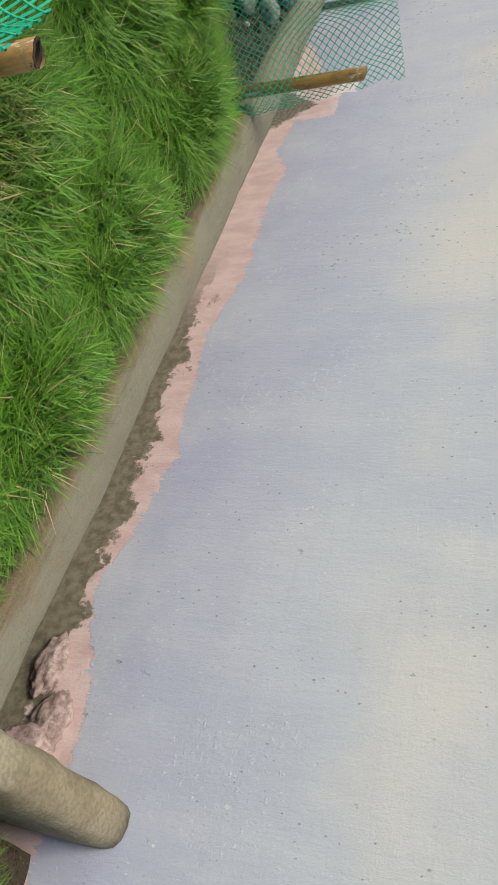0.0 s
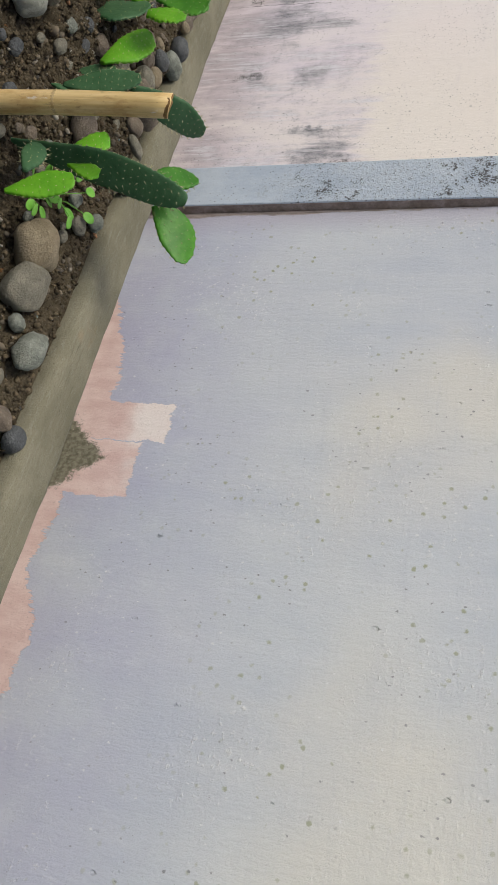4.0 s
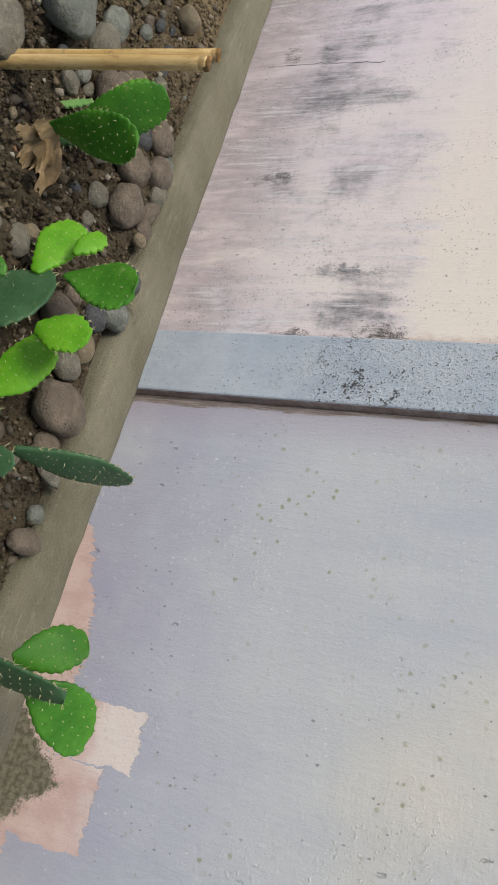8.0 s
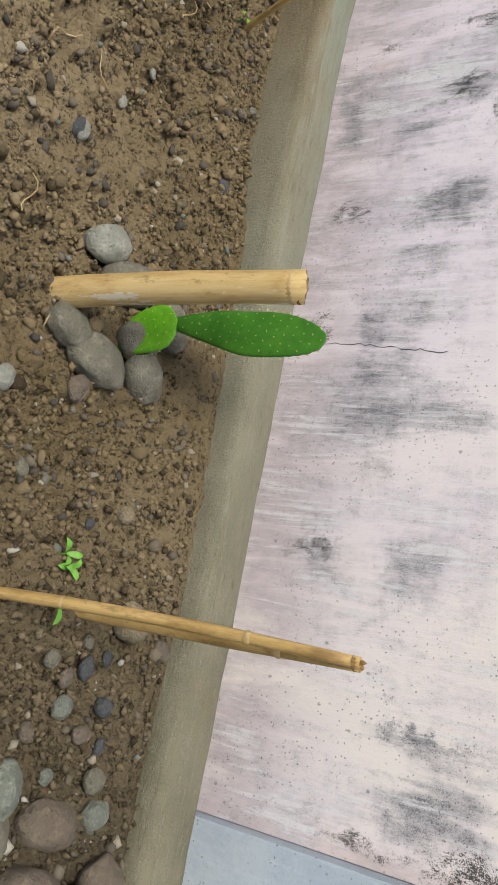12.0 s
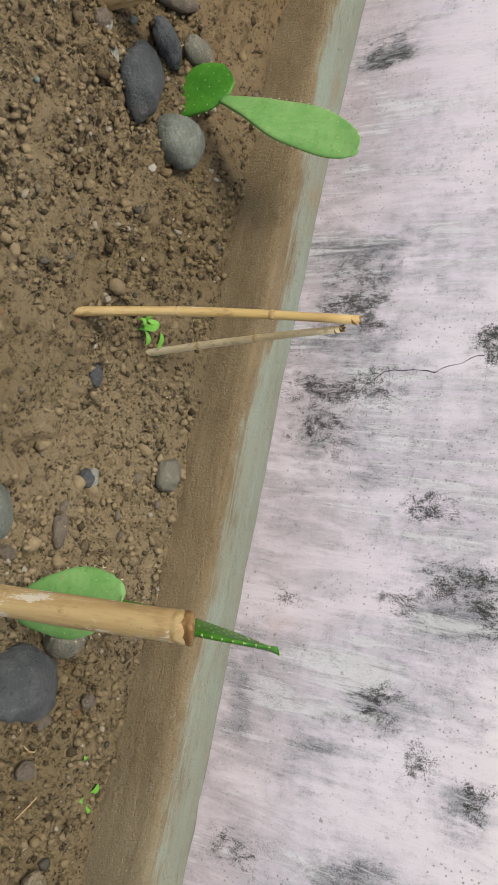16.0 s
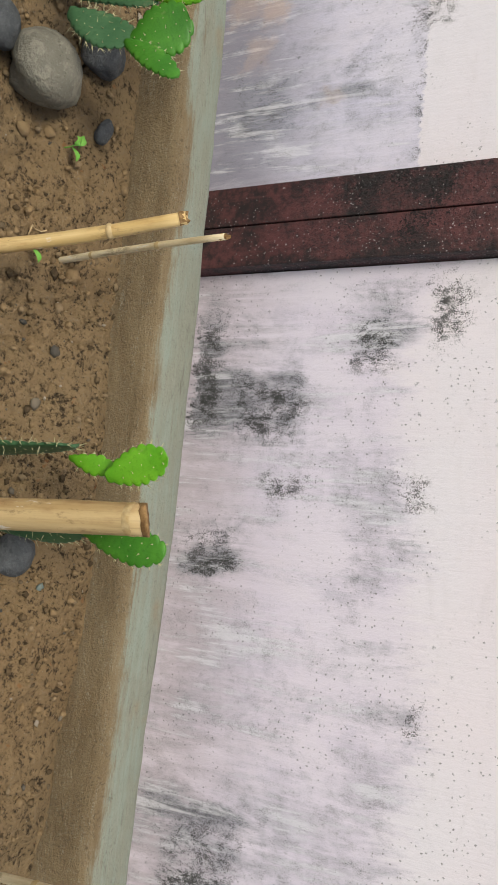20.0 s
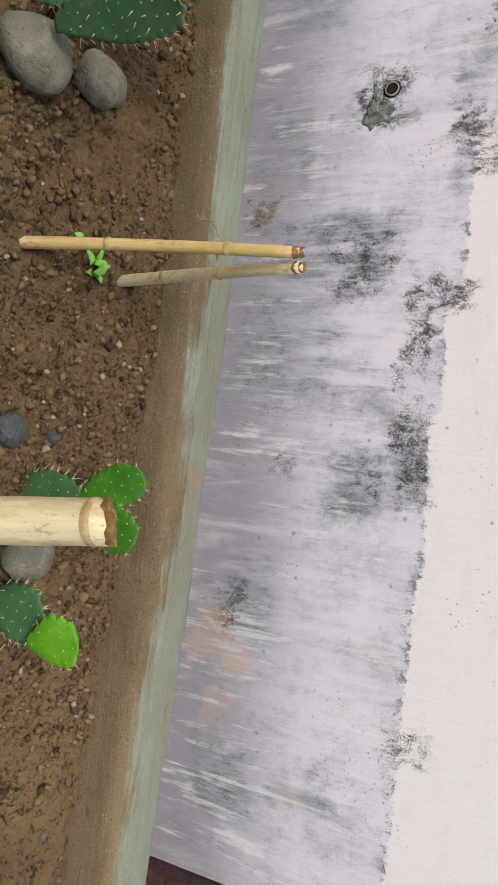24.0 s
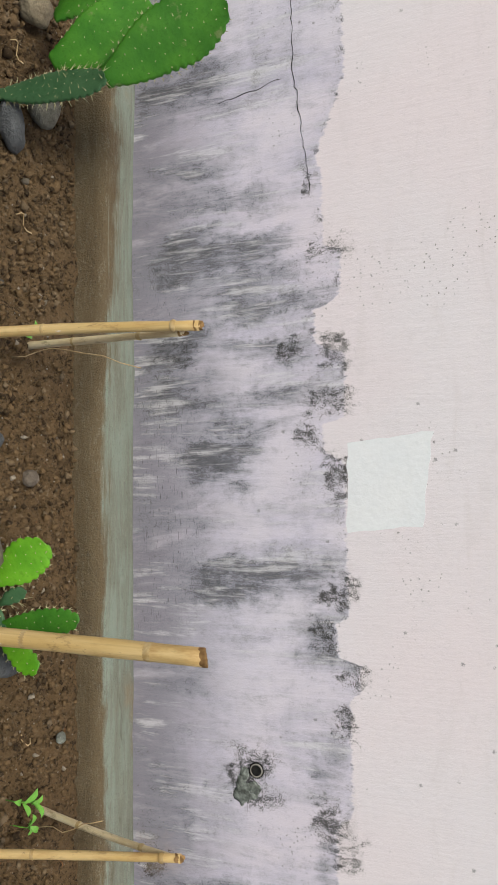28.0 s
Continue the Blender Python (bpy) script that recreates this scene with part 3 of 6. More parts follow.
def stone_rock(name, a, b, fleck, vary=0.22):
    p = Paint(name)
    c = p.mix(p.noise(9, 4, 0.6).step(0.3, 0.7), a, b)
    c = p.mix(p.noise(230, 3, 0.7).step(0.55, 0.70) * 0.5, c, fleck)
    c = p.mix(p.noise(3.0, 3, 0.5, p.vec(1, 1, 1, (1, 3, 8))).step(0.42, 0.62) * 0.35, c, tuple(0.6 * q for q in a))
    c = p.mix(p.noise(120, 3, 0.6, p.vec(1, 1, 1, (5, 5, 5))).step(0.60, 0.70) * 0.5, c, tuple(0.4 * q for q in a))
    c = p.mix(p.noise(22, 5, 0.7, p.vec(1, 1, 1, (7, 2, 4))).step(0.52, 0.64) * 0.45, c, tuple(min(0.7, 1.45 * q) for q in b))
    c = p.mix(p.rand * vary, c, tuple(0.55 * q for q in b))
    c = p.mix(p.noise(5, 4, 0.6, p.vec(1, 1, 1, (2, 7, 1))).step(0.58, 0.72) * 0.35, c, (0.18, 0.14, 0.095))
    p.bump(p.noise(150, 4, 0.7) * 1.2 + p.noise(24, 5, 0.65) * 1.8, 0.9, 0.008)
    return p.done(c, 0.72, 0.3)


def pad_skin(name, a, b):
    p = Paint(name)
    m = p.noise(16, 5, 0.6)
    c = p.mix(m.step(0.3, 0.7), a, b)
    c = p.mix(p.noise(5, 4, 0.6, p.vec(1, 1, 1, (2, 6, 1))).step(0.42, 0.66) * 0.35, c, tuple(0.6 * q for q in a))
    c = p.mix(p.noise(120, 3, 0.65).step(0.52, 0.70) * 0.35, c, tuple(0.55 * q for q in a))
    c = p.mix(p.rand * 0.25, c, tuple(0.6 * q for q in a))
    c = p.mix(p.noise(30, 4, 0.65, p.vec(1, 1, 1, (3, 1, 5))).step(0.62, 0.72) * 0.40, c, (0.26, 0.25, 0.13))
    p.bump(p.noise(60, 4) * 0.7 + m * 0.5, 0.45, 0.004)
    return p.done(c, 0.46, 0.28)


def cane(name, a, b, stain, peel=0.0):
    p = Paint(name)
    c = p.mix(p.noise(1.0, 4, 0.6, p.vec(60, 60, 4)).step(0.3, 0.7), a, b)
    c = p.mix(p.noise(1.0, 5, 0.7, p.vec(200, 200, 7)).step(0.50, 0.72) * 0.4, c, tuple(0.6 * q for q in a))
    c = p.mix(p.noise(6, 5, 0.7, p.vec(3, 3, 1)).step(0.44, 0.64) * 0.8, c, stain)
    c = p.mix(p.noise(16, 5, 0.72, p.vec(2.5, 2.5, 1, (6, 2, 3))).step(0.56, 0.68) * 0.6, c, (0.17, 0.105, 0.05))
    flake = p.noise(1.0, 5, 0.72, p.vec(30, 30, 10, (4, 1, 2)))
    c = p.mix((flake + p.rand * 0.1 + peel).step(0.62, 0.68) * 0.75, c, (0.74, 0.70, 0.62))
    c = p.mix(p.noise(60, 4, 0.7, p.vec(2, 2, 1)).step(0.64, 0.72) * 0.6, c, (0.13, 0.085, 0.045))
    c = p.mix(p.rand * 0.22, c, tuple(0.6 * q for q in a))
    p.bump(p.noise(1.0, 4, 0.6, p.vec(180, 180, 8)) + flake.step(0.6, 0.68) * 0.4, 0.4, 0.002)
    return p.done(c, 0.55, 0.3)


M = {
    "grey_wall": grey_wall_paint(),
    "white_wall": white_wall_paint("mildewed_cream_white_wall_paint", (WASH_NEAR, WASH_MIDDLE), (MOULD_NEAR, MOULD_MIDDLE), COAT_FIRST, (-11.0, -5.4), False),
    "lilac_wall": white_wall_paint("mildewed_lilac_white_wall_paint", (WASH_BEYOND, WASH_FAR), (MOULD_BEYOND, MOULD_FAR), COAT_SECOND, (-16.0, -11.0), True),
    "blue_band": band_paint("pitted_pale_blue_paint", (0.42, 0.49, 0.59), (0.50, 0.565, 0.645), (0.07, 0.07, 0.075), (0.12, 0.12, 0.13), 0.42, 60.0),
    "red_band": band_paint("chalk_spotted_maroon_paint", (0.022, 0.018, 0.018), (0.115, 0.043, 0.043), (0.012, 0.010, 0.010), (0.42, 0.38, 0.37), 0.2, 95.0),
    # brown plaster of the pilaster's side, its shadow line put into the tone
    "band_side": two_tone("brown_plaster_painted_shade", (0.24, 0.185, 0.155), (0.38, 0.31, 0.28), 14, 0.8),
    "cement": two_tone("bare_grey_cement", (0.20, 0.19, 0.15), (0.28, 0.27, 0.22), 7, 0.85, 70),
    "cement_tan": two_tone("earth_stained_tan_cement", (0.20, 0.165, 0.10), (0.33, 0.29, 0.20), 6, 0.85, 90, bump=0.6, dist=0.006),
    "plaster": two_tone("rough_pink_plaster", (0.40, 0.29, 0.26), (0.56, 0.43, 0.39), 12, 0.9, 60, bump=0.8, dist=0.008, dark=0.6),
    "curb": curb_cement(),
    "soil": soil_earth(),
    "ground": two_tone("dusty_path_earth", (0.20, 0.17, 0.13), (0.27, 0.24, 0.19), 3, 0.9, 50),
    "white_paint": two_tone("fresh_white_touch_up_paint", (0.82, 0.85, 0.89), (0.85, 0.87, 0.90), 6, 0.7, 60, dark=0.06),
    "pvc": two_tone("stained_pipe_plastic", (0.40, 0.38, 0.34), (0.22, 0.2, 0.17), 30, 0.5),
    "lime": two_tone("mouldy_lime_crust", (0.30, 0.33, 0.30), (0.06, 0.065, 0.058), 55, 0.9, 120, bump=0.8, dist=0.004, dark=0.8),
    # near-black: mouldy crust and cracks, also painted shade in the gutter hollow and pipe mouth
    "pit": two_tone("black_crust_and_painted_shade", (0.008, 0.008, 0.008), (0.022, 0.021, 0.019), 40, 0.95, 90),
    "net": two_tone("green_plastic_netting", (0.015, 0.52, 0.29), (0.03, 0.62, 0.36), 12, 0.4, spec=0.5, dark=0.1),
    "cane": cane("straw_yellow_bamboo", (0.56, 0.385, 0.150), (0.70, 0.53, 0.27), (0.40, 0.235, 0.085), -0.06),
    "cane_pale": cane("pale_peeling_bamboo", (0.68, 0.565, 0.35), (0.79, 0.69, 0.48), (0.52, 0.39, 0.21), -0.05),
    "cane_peeled": cane("flaking_bamboo_skin", (0.44, 0.30, 0.135), (0.58, 0.43, 0.22), (0.29, 0.17, 0.075), 0.0),
    "cane_brown": cane("brown_dry_cane", (0.47, 0.31, 0.11), (0.62, 0.43, 0.19), (0.20, 0.115, 0.045), -0.06),
    "cut_end": two_tone("browned_cut_bamboo", (0.16, 0.085, 0.030), (0.34, 0.205, 0.085), 60, 0.85, 90),
    "cane_old": cane("weathered_brown_bamboo", (0.36, 0.20, 0.055), (0.48, 0.29, 0.09), (0.12, 0.07, 0.03)),
    "cane_grey": cane("grey_weathered_stick", (0.30, 0.26, 0.20), (0.40, 0.36, 0.29), (0.10, 0.08, 0.06)),
    "cane_ring": two_tone("brown_bamboo_joint", (0.42, 0.28, 0.11), (0.60, 0.46, 0.25), 40, 0.6),
    "cane_rot": two_tone("blackened_cane_end", (0.02, 0.016, 0.012), (0.07, 0.05, 0.03), 50, 0.95),
    "cane_hollow": two_tone("dark_hollow_cane_end", (0.10, 0.062, 0.032), (0.34, 0.225, 0.12), 45, 0.9),
    "pad_dark": pad_skin("dusty_dark_green_cactus_skin", (0.038, 0.105, 0.043), (0.072, 0.155, 0.070)),
    "pad_mid": pad_skin("green_cactus_skin", (0.034, 0.150, 0.012), (0.078, 0.250, 0.024)),
    "pad_pale": pad_skin("dusty_pale_green_cactus_skin", (0.15, 0.34, 0.09), (0.25, 0.45, 0.16)),
    "pad_young": pad_skin("fresh_bright_green_cactus_skin", (0.085, 0.29, 0.010), (0.170, 0.42, 0.024)),
    "spine": two_tone("pale_cactus_spines", (0.40, 0.38, 0.20), (0.52, 0.48, 0.30), 50, 0.6),
    "leaf": two_tone("seedling_leaf_green", (0.13, 0.36, 0.04), (0.18, 0.42, 0.07), 30, 0.5, 80, dark=0.2),
    "agave": two_tone("grey_green_agave_leaf", (0.13, 0.23, 0.14), (0.20, 0.30, 0.20), 20, 0.5, 70),
    "agave_edge": two_tone("cream_agave_margin", (0.52, 0.55, 0.42), (0.62, 0.63, 0.50), 30, 0.5),
    "dry": two_tone("dry_straw_husk", (0.40, 0.28, 0.14), (0.55, 0.42, 0.25), 25, 0.85, 60),
}


def grass_blade():
    p = Paint("green_lawn_grass")
    geo = p.tree.nodes.new("ShaderNodeNewGeometry")
    r = V(p.tree, geo.outputs["Random Per Island"])
    c = p.mix(r, (0.040, 0.125, 0.008), (0.150, 0.330, 0.022))
    c = p.mix(p.noise(2.6, 3).step(0.55, 0.7) * r.step(0.3, 0.8) * 0.7, c, (0.30, 0.26, 0.09))
    c = p.mix(r.step(0.96, 0.97), c, (0.42, 0.34, 0.16))
    return p.done(c, 0.5, 0.35)


def gravel_mix():
    p = Paint("mixed_river_gravel")
    geo = p.tree.nodes.new("ShaderNodeNewGeometry")
    r = V(p.tree, geo.outputs["Random Per Island"])
    c = p.mix(r, (0.045, 0.042, 0.037), (0.17, 0.14, 0.10))
    c = p.mix((r * 3.3).op("FRACT").step(0.95, 0.96), c, (0.36, 0.34, 0.29))
    c = p.mix((r * 7.3).op("FRACT").step(0.95, 0.96), c, (0.15, 0.18, 0.16))
    c = p.mix((r * 13.7).op("FRACT").step(0.98, 0.985), c, (0.28, 0.15, 0.08))
    c = p.mix(p.noise(160, 3, 0.65).step(0.55, 0.68) * 0.4, c, (0.16, 0.12, 0.08))
    p.bump(p.noise(200, 3), 0.4, 0.003)
    return p.done(c, 0.8, 0.25)


def clod_earth():
    p = Paint("brown_soil_clods")
    geo = p.tree.nodes.new("ShaderNodeNewGeometry")
    r = V(p.tree, geo.outputs["Random Per Island"])
    g = p.noise(170, 4, 0.7)
    c = earth_colour(p, r.step(0.6, 0.0) * 0.8)
    c = p.mix(g.step(0.58, 0.70) * 0.4, c, (0.28, 0.22, 0.15))
    c = p.mix((r * 5.7).op("FRACT").step(0.6, 1.0) * 0.5, c, (0.235, 0.180, 0.118))
    c = p.mix(r.step(0.97, 0.975) * 0.7, c, (0.38, 0.34, 0.28))
    p.bump(g, 0.9, 0.005)
    return p.done(c, 0.95, 0.12)


M["grass"], M["gravel"], M["clod"] = grass_blade(), gravel_mix(), clod_earth()
ROCKS = [
    stone_rock("grey_river_stone", (0.155, 0.145, 0.112), (0.25, 0.235, 0.185), (0.36, 0.34, 0.28)),
    stone_rock("dark_basalt_stone", (0.062, 0.068, 0.072), (0.11, 0.115, 0.12), (0.20, 0.20, 0.20), 0.2),
    stone_rock("tan_river_stone", (0.22, 0.175, 0.11), (0.30, 0.25, 0.17), (0.44, 0.38, 0.29)),
    stone_rock("brown_volcanic_stone", (0.135, 0.108, 0.082), (0.22, 0.18, 0.14), (0.28, 0.24, 0.19)),
    stone_rock("speckled_green_grey_stone", (0.14, 0.155, 0.13), (0.26, 0.275, 0.235), (0.52, 0.52, 0.48), 0.25),
    stone_rock("pale_grey_stone", (0.25, 0.255, 0.22), (0.40, 0.40, 0.345), (0.56, 0.55, 0.50), 0.25),
]
ROCK_WORDS = ["grey", "dark basalt", "tan", "brown pitted", "speckled green-grey", "pale grey"]

# ==== large structure ====


def lerp_table(x, table):
    return float(np.interp(x, [p[0] for p in table], [p[1] for p in table]))


SOIL = [(-17, 0.235), (-14, 0.235), (-13.36, 0.22), (-12.43, 0.172), (-11.5, 0.13), (-10.2, 0.115), (-9, 0.067), (-8.7, 0.055), (-7.5, 0.06), (-6.9, 0.075), (-6, 0.145), (-5.7, 0.17), (-4.8, 0.205), (-4, 0.215), (-2, 0.245), (4, 0.245)]
CURB_TOP = [(-18, 0.335), (-15, 0.322), (-12, 0.303), (-11.2, 0.277), (-10, 0.262), (-9.2, 0.235), (-8.5, 0.222), (-7.8, 0.229), (-6.8, 0.244), (-5.5, 0.278), (-4.4, 0.311), (-3.5, 0.331), (4, 0.34)]
CURB_FRONT, CURB_BACK = -0.752, -0.60


def soil_z(x):
    return lerp_table(x, SOIL)


def curb_z(x):
    return lerp_table(x, CURB_TOP)


def link(name, mesh, material, parent=None, label=""):
    ob = new(name, mesh)
    if material:
        mesh.materials.append(material)
    if parent:
        ob.parent = parent
    if label:
        ob["label"] = label
    return ob


def part(name, bm, material, parent=None, label="", smooth=True):
    """One mesh object out of a bmesh, under a thing or a part."""
    mesh = bpy.data.meshes.new(name)
    bm.to_mesh(mesh)
    bm.free()
    if smooth:
        mesh.polygons.foreach_set("use_smooth", [True] * len(mesh.polygons))
    return link(name, mesh, material, parent, label)


def from_arrays(name, verts, faces, material, parent=None, smooth=False):
    """One mesh out of vertices and faces that all have the same number of corners."""
    verts, faces = np.asarray(verts, dtype=np.float32), np.asarray(faces, dtype=np.int32)
    mesh = bpy.data.meshes.new(name)
    mesh.vertices.add(len(verts))
    mesh.vertices.foreach_set("co", verts.ravel())
    mesh.loops.add(faces.size)
    mesh.loops.foreach_set("vertex_index", faces.ravel())
    mesh.polygons.add(len(faces))
    mesh.polygons.foreach_set("loop_start", np.arange(len(faces), dtype=np.int32) * faces.shape[1])
    mesh.update(calc_edges=True)
    mesh.polygons.foreach_set("use_smooth", np.full(len(faces), smooth))
    return link(name, mesh, material, parent)


def empty(name, at, label="", category="", group="", kind=""):
    ob = new(name)
    ob.empty_display_size = 0.05
    ob.location = at
    return tagged(ob, label, category, group, kind)


def slab(x0, x1, y0, y1, z0, z1, bevel=0.0):
    bm = bmesh.new()
    bmesh.ops.create_cube(bm, size=1.0)
    bmesh.ops.scale(bm, vec=(abs(x1 - x0), abs(y1 - y0), abs(z1 - z0)), verts=bm.verts)
    bmesh.ops.translate(bm, vec=((x0 + x1) / 2, (y0 + y1) / 2, (z0 + z1) / 2), verts=bm.verts)
    if bevel:
        bmesh.ops.bevel(bm, geom=bm.edges[:], offset=bevel, segments=2, profile=0.6, affect="EDGES")
    return bm


def lattice(seed, n):
    return np.random.RandomState(seed).rand(n, n)


def value_noise(x, y, scale, seed):
    """Smooth random heights from 0 to 1."""
    g = lattice(seed, 97)
    u, v = x * scale + 1000.0, y * scale + 1000.0
    i, j = np.floor(u).astype(int), np.floor(v).astype(int)
    a, b = u - i, v - j
    a, b = a * a * (3 - 2 * a), b * b * (3 - 2 * b)
    p = lambda di, dj: g[(i + di) % 97, (j + dj) % 97]  # noqa: E731
    return (p(0, 0) * (1 - a) + p(1, 0) * a) * (1 - b) + (p(0, 1) * (1 - a) + p(1, 1) * a) * b


BED_FRONT = -1.78


BANK = [(-15, 0.0), (-14.2, 0.005), (-13.1, 0.045), (-12.4, 0.075), (-11.5, 0.06), (-10.6, 0.04), (-9.9, 0.07), (-9.3, 0.03), (-8.9, 0.055), (-8.2, 0.075), (-7.6, 0.04), (-7.2, 0.05), (-6.8, 0.08), (-3, 0.08), (-2.6, 0.05)]


def bank(x, y):
    """How far the soil is heaped against the curb, for arrays."""
    u = np.clip((np.asarray(y) + 1.0) / 0.22, 0, 1)
    return np.interp(x, [p[0] for p in BANK], [p[1] for p in BANK]) * u * u * (3 - 2 * u)


def soil_height(x, y):
    """The soil's surface, for arrays."""
    base = np.interp(x, [p[0] for p in SOIL], [p[1] for p in SOIL])
    loose = np.interp(x, [-11.8, -11.1, -9.4, -8.8], [1.0, 0.6, 0.6, 1.0])
    h = (value_noise(x, y, 2.2, 1) - 0.5) * 0.03 + (value_noise(x, y, 7, 2) - 0.5) * 0.028 + (value_noise(x, y, 19, 3) - 0.5) * 0.024
    h += loose * ((value_noise(x, y, 44, 4) - 0.5) * 0.022 + (value_noise(x, y, 85, 5) - 0.5) * 0.016 + (value_noise(x, y, 150, 6) - 0.5) * 0.008)
    for scale, seed, deep in ((11, 31, 0.022), (26, 32, 0.014)):
        crease = np.clip(1 - np.abs(value_noise(x, y, scale, seed) - 0.5) / 0.07, 0, 1)
        h -= deep * crease * np.clip(value_noise(x, y, 3.1, seed + 5) * 2.4 - 0.8, 0, 1)
    calm = np.clip((np.asarray(y) + 0.90) / 0.12, 0, 1)
    crown = np.interp(x, [p[0] for p in CURB_TOP], [p[1] for p in CURB_TOP])
    high = base + h * (1 - 0.6 * calm) + bank(x, y)
    return np.where(np.asarray(y) > -0.80, np.minimum(high, crown - 0.045), high)


def resting(x, y):
    """Where a thing that would lie at x, y on level soil comes to lie on the heaped soil, with the height there."""
    way = 0.0
    for _ in range(30):
        if 0.72 * way >= float(bank(x, y - way)):
            break
        way += 0.004
    y = min(y - way, -0.80)
    return y, soil_z(x) + float(bank(x, y))


def build_ground():
    bm = bmesh.new()
    bmesh.ops.create_grid(bm, x_segments=8, y_segments=8, size=400)
    bmesh.ops.translate(bm, vec=(-7, 0, -0.30), verts=bm.verts)
    tagged(part("ground", bm, M["ground"], smooth=False), "dry dusty earth ground around the planting bed", "ground", kind="structure")
    bm = slab(-18.2, 3.2, -6.0, BED_FRONT - 0.06, -0.32, 0.0, 0.01)
    tagged(part("pavement", bm, M["cement"], smooth=False), "plain cement walkway in front of the bed", "pavement", kind="structure")


def build_soil():
    ny = 180
    xs = np.concatenate([np.linspace(2.6, -2.5, 160), np.linspace(-2.505, -15.5, 2500), np.linspace(-15.52, -17.6, 60)])
    nx, vs = len(xs), np.linspace(0, 1, ny)
    back = np.full(nx, CURB_FRONT + 0.05)
    gx = np.repeat(xs[:, None], ny, 1)
    gy = BED_FRONT + (back[:, None] - BED_FRONT) * vs[None]
    gz = soil_height(gx, gy)
    gz[:, 0] = -0.3
    verts = np.stack([gx, gy, gz], -1).reshape(-1, 3)
    i = (np.arange(nx - 1)[:, None] * ny + np.arange(ny - 1)[None]).ravel()
    faces = np.stack([i, i + 1, i + ny + 1, i + ny], 1)
    ob = from_arrays("soil", verts, faces[:, ::-1].copy(), M["soil"], smooth=True)
    tagged(ob, "damp crumbly brown soil of the planting bed", "soil", kind="structure")


def build_walls():
    top = 2.7
    tagged(part("wall_grey", slab(3.0, -5.272, 0.0, 0.22, -0.35, top), M["grey_wall"], smooth=False), "blue-grey painted wall with bare pink plaster along its foot", "wall", kind="structure")
    tagged(part("wall_white_first", slab(-5.519, -10.752, 0.024, 0.22, -0.35, top), M["white_wall"], smooth=False), "pinkish white wall streaked with black mildew", "wall", kind="structure")
    tagged(part("wall_white_second", slab(-11.003, -18.0, 0.024, 0.22, -0.35, top), M["lilac_wall"], smooth=False), "pinkish white wall with a dark mildewed lower band", "wall", kind="structure")
    pil = empty("pilaster_blue", (-5.395, 0, -0.35), "pitted pale blue painted pilaster on the wall", "pilaster", kind="structure")
    o = part("face", slab(-5.517, -5.275, -0.043, 0.22, -0.35, top, 0.006), M["blue_band"], smooth=False)
    o.parent, o.matrix_parent_inverse = pil, Matrix.Translation((5.395, 0, 0.35))
    o = part("side", slab(-5.2748, -5.2735, -0.036, 0.02, -0.35, top), M["band_side"], smooth=False)
    o.parent, o.matrix_parent_inverse = pil, Matrix.Translation((5.395, 0, 0.35))
    pil = empty("pilaster_red", (-10.878, 0, -0.35), "dark maroon painted pilaster speckled with chalky spots", "pilaster", kind="structure")
    for a, b in ((-11.0, -10.881), (-10.877, -10.755)):
        o = part("strip", slab(a, b, -0.037, 0.22, -0.35, top, 0.004), M["red_band"], smooth=False)
        o.parent, o.matrix_parent_inverse = pil, Matrix.Translation((10.878, 0, 0.35))
    # gutter between curb and wall
    tagged(part("gutter_floor", slab(-0.95, -18.0, -0.80, 0.0, -0.40, -0.22), M["cement"], smooth=False), "bare cement gutter floor behind the curb", "gutter", kind="structure")
    # black slab added as the darkness of the deep hollow
    tagged(part("gutter_pit", slab(-0.30, -0.948, -0.60, -0.004, -0.50, -0.27, 0.01), M["pit"]), "black sheet standing for the shade in the hollow at the gutter's end", "gutter", kind="structure")
    bm = bmesh.new()
    for cx, cy, cz, rx, ry, rz in ((-0.50, -0.02, -0.03, 0.07, 0.035, 0.09), (-0.60, -0.012, 0.02, 0.09, 0.022, 0.06), (-0.76, -0.012, -0.06, 0.10, 0.022, 0.05)):
        geo = bmesh.ops.create_icosphere(bm, subdivisions=4, radius=1.0)
        for v in geo["verts"]:
            d = v.co.copy()
            f = 1 + 0.30 * noise.noise(d * 2.2 + Vector((cx * 40, 0, 0))) + 0.14 * noise.noise(d * 6)
            v.co = Vector((cx + d.x * rx * f, cy + d.y * ry * f, cz + d.z * rz * f))
    tagged(part("gutter_lump", bm, M["plaster"]), "rough pinkish plaster lumps against the wall at the gutter's end", "gutter", kind="structure")
    # a lower patch of earth beyond the curb's return
    bm = bmesh.new()
    bmesh.ops.create_grid(bm, x_segments=60, y_segments=30, size=0.5)
    for v in bm.verts:
        x, y = -0.26 + (v.co.x + 0.5) * 2.0, -0.70 + (v.co.y + 0.5) * 0.696
        v.co = Vector((x, y, 0.13 + 0.025 * noise.noise(Vector((x * 9, y * 9, 0))) + 0.012 * noise.noise(Vector((x * 30, y * 30, 3)))))
    tagged(part("side_soil", bm, M["soil"]), "dark earth beyond the curb's return", "soil", kind="structure")


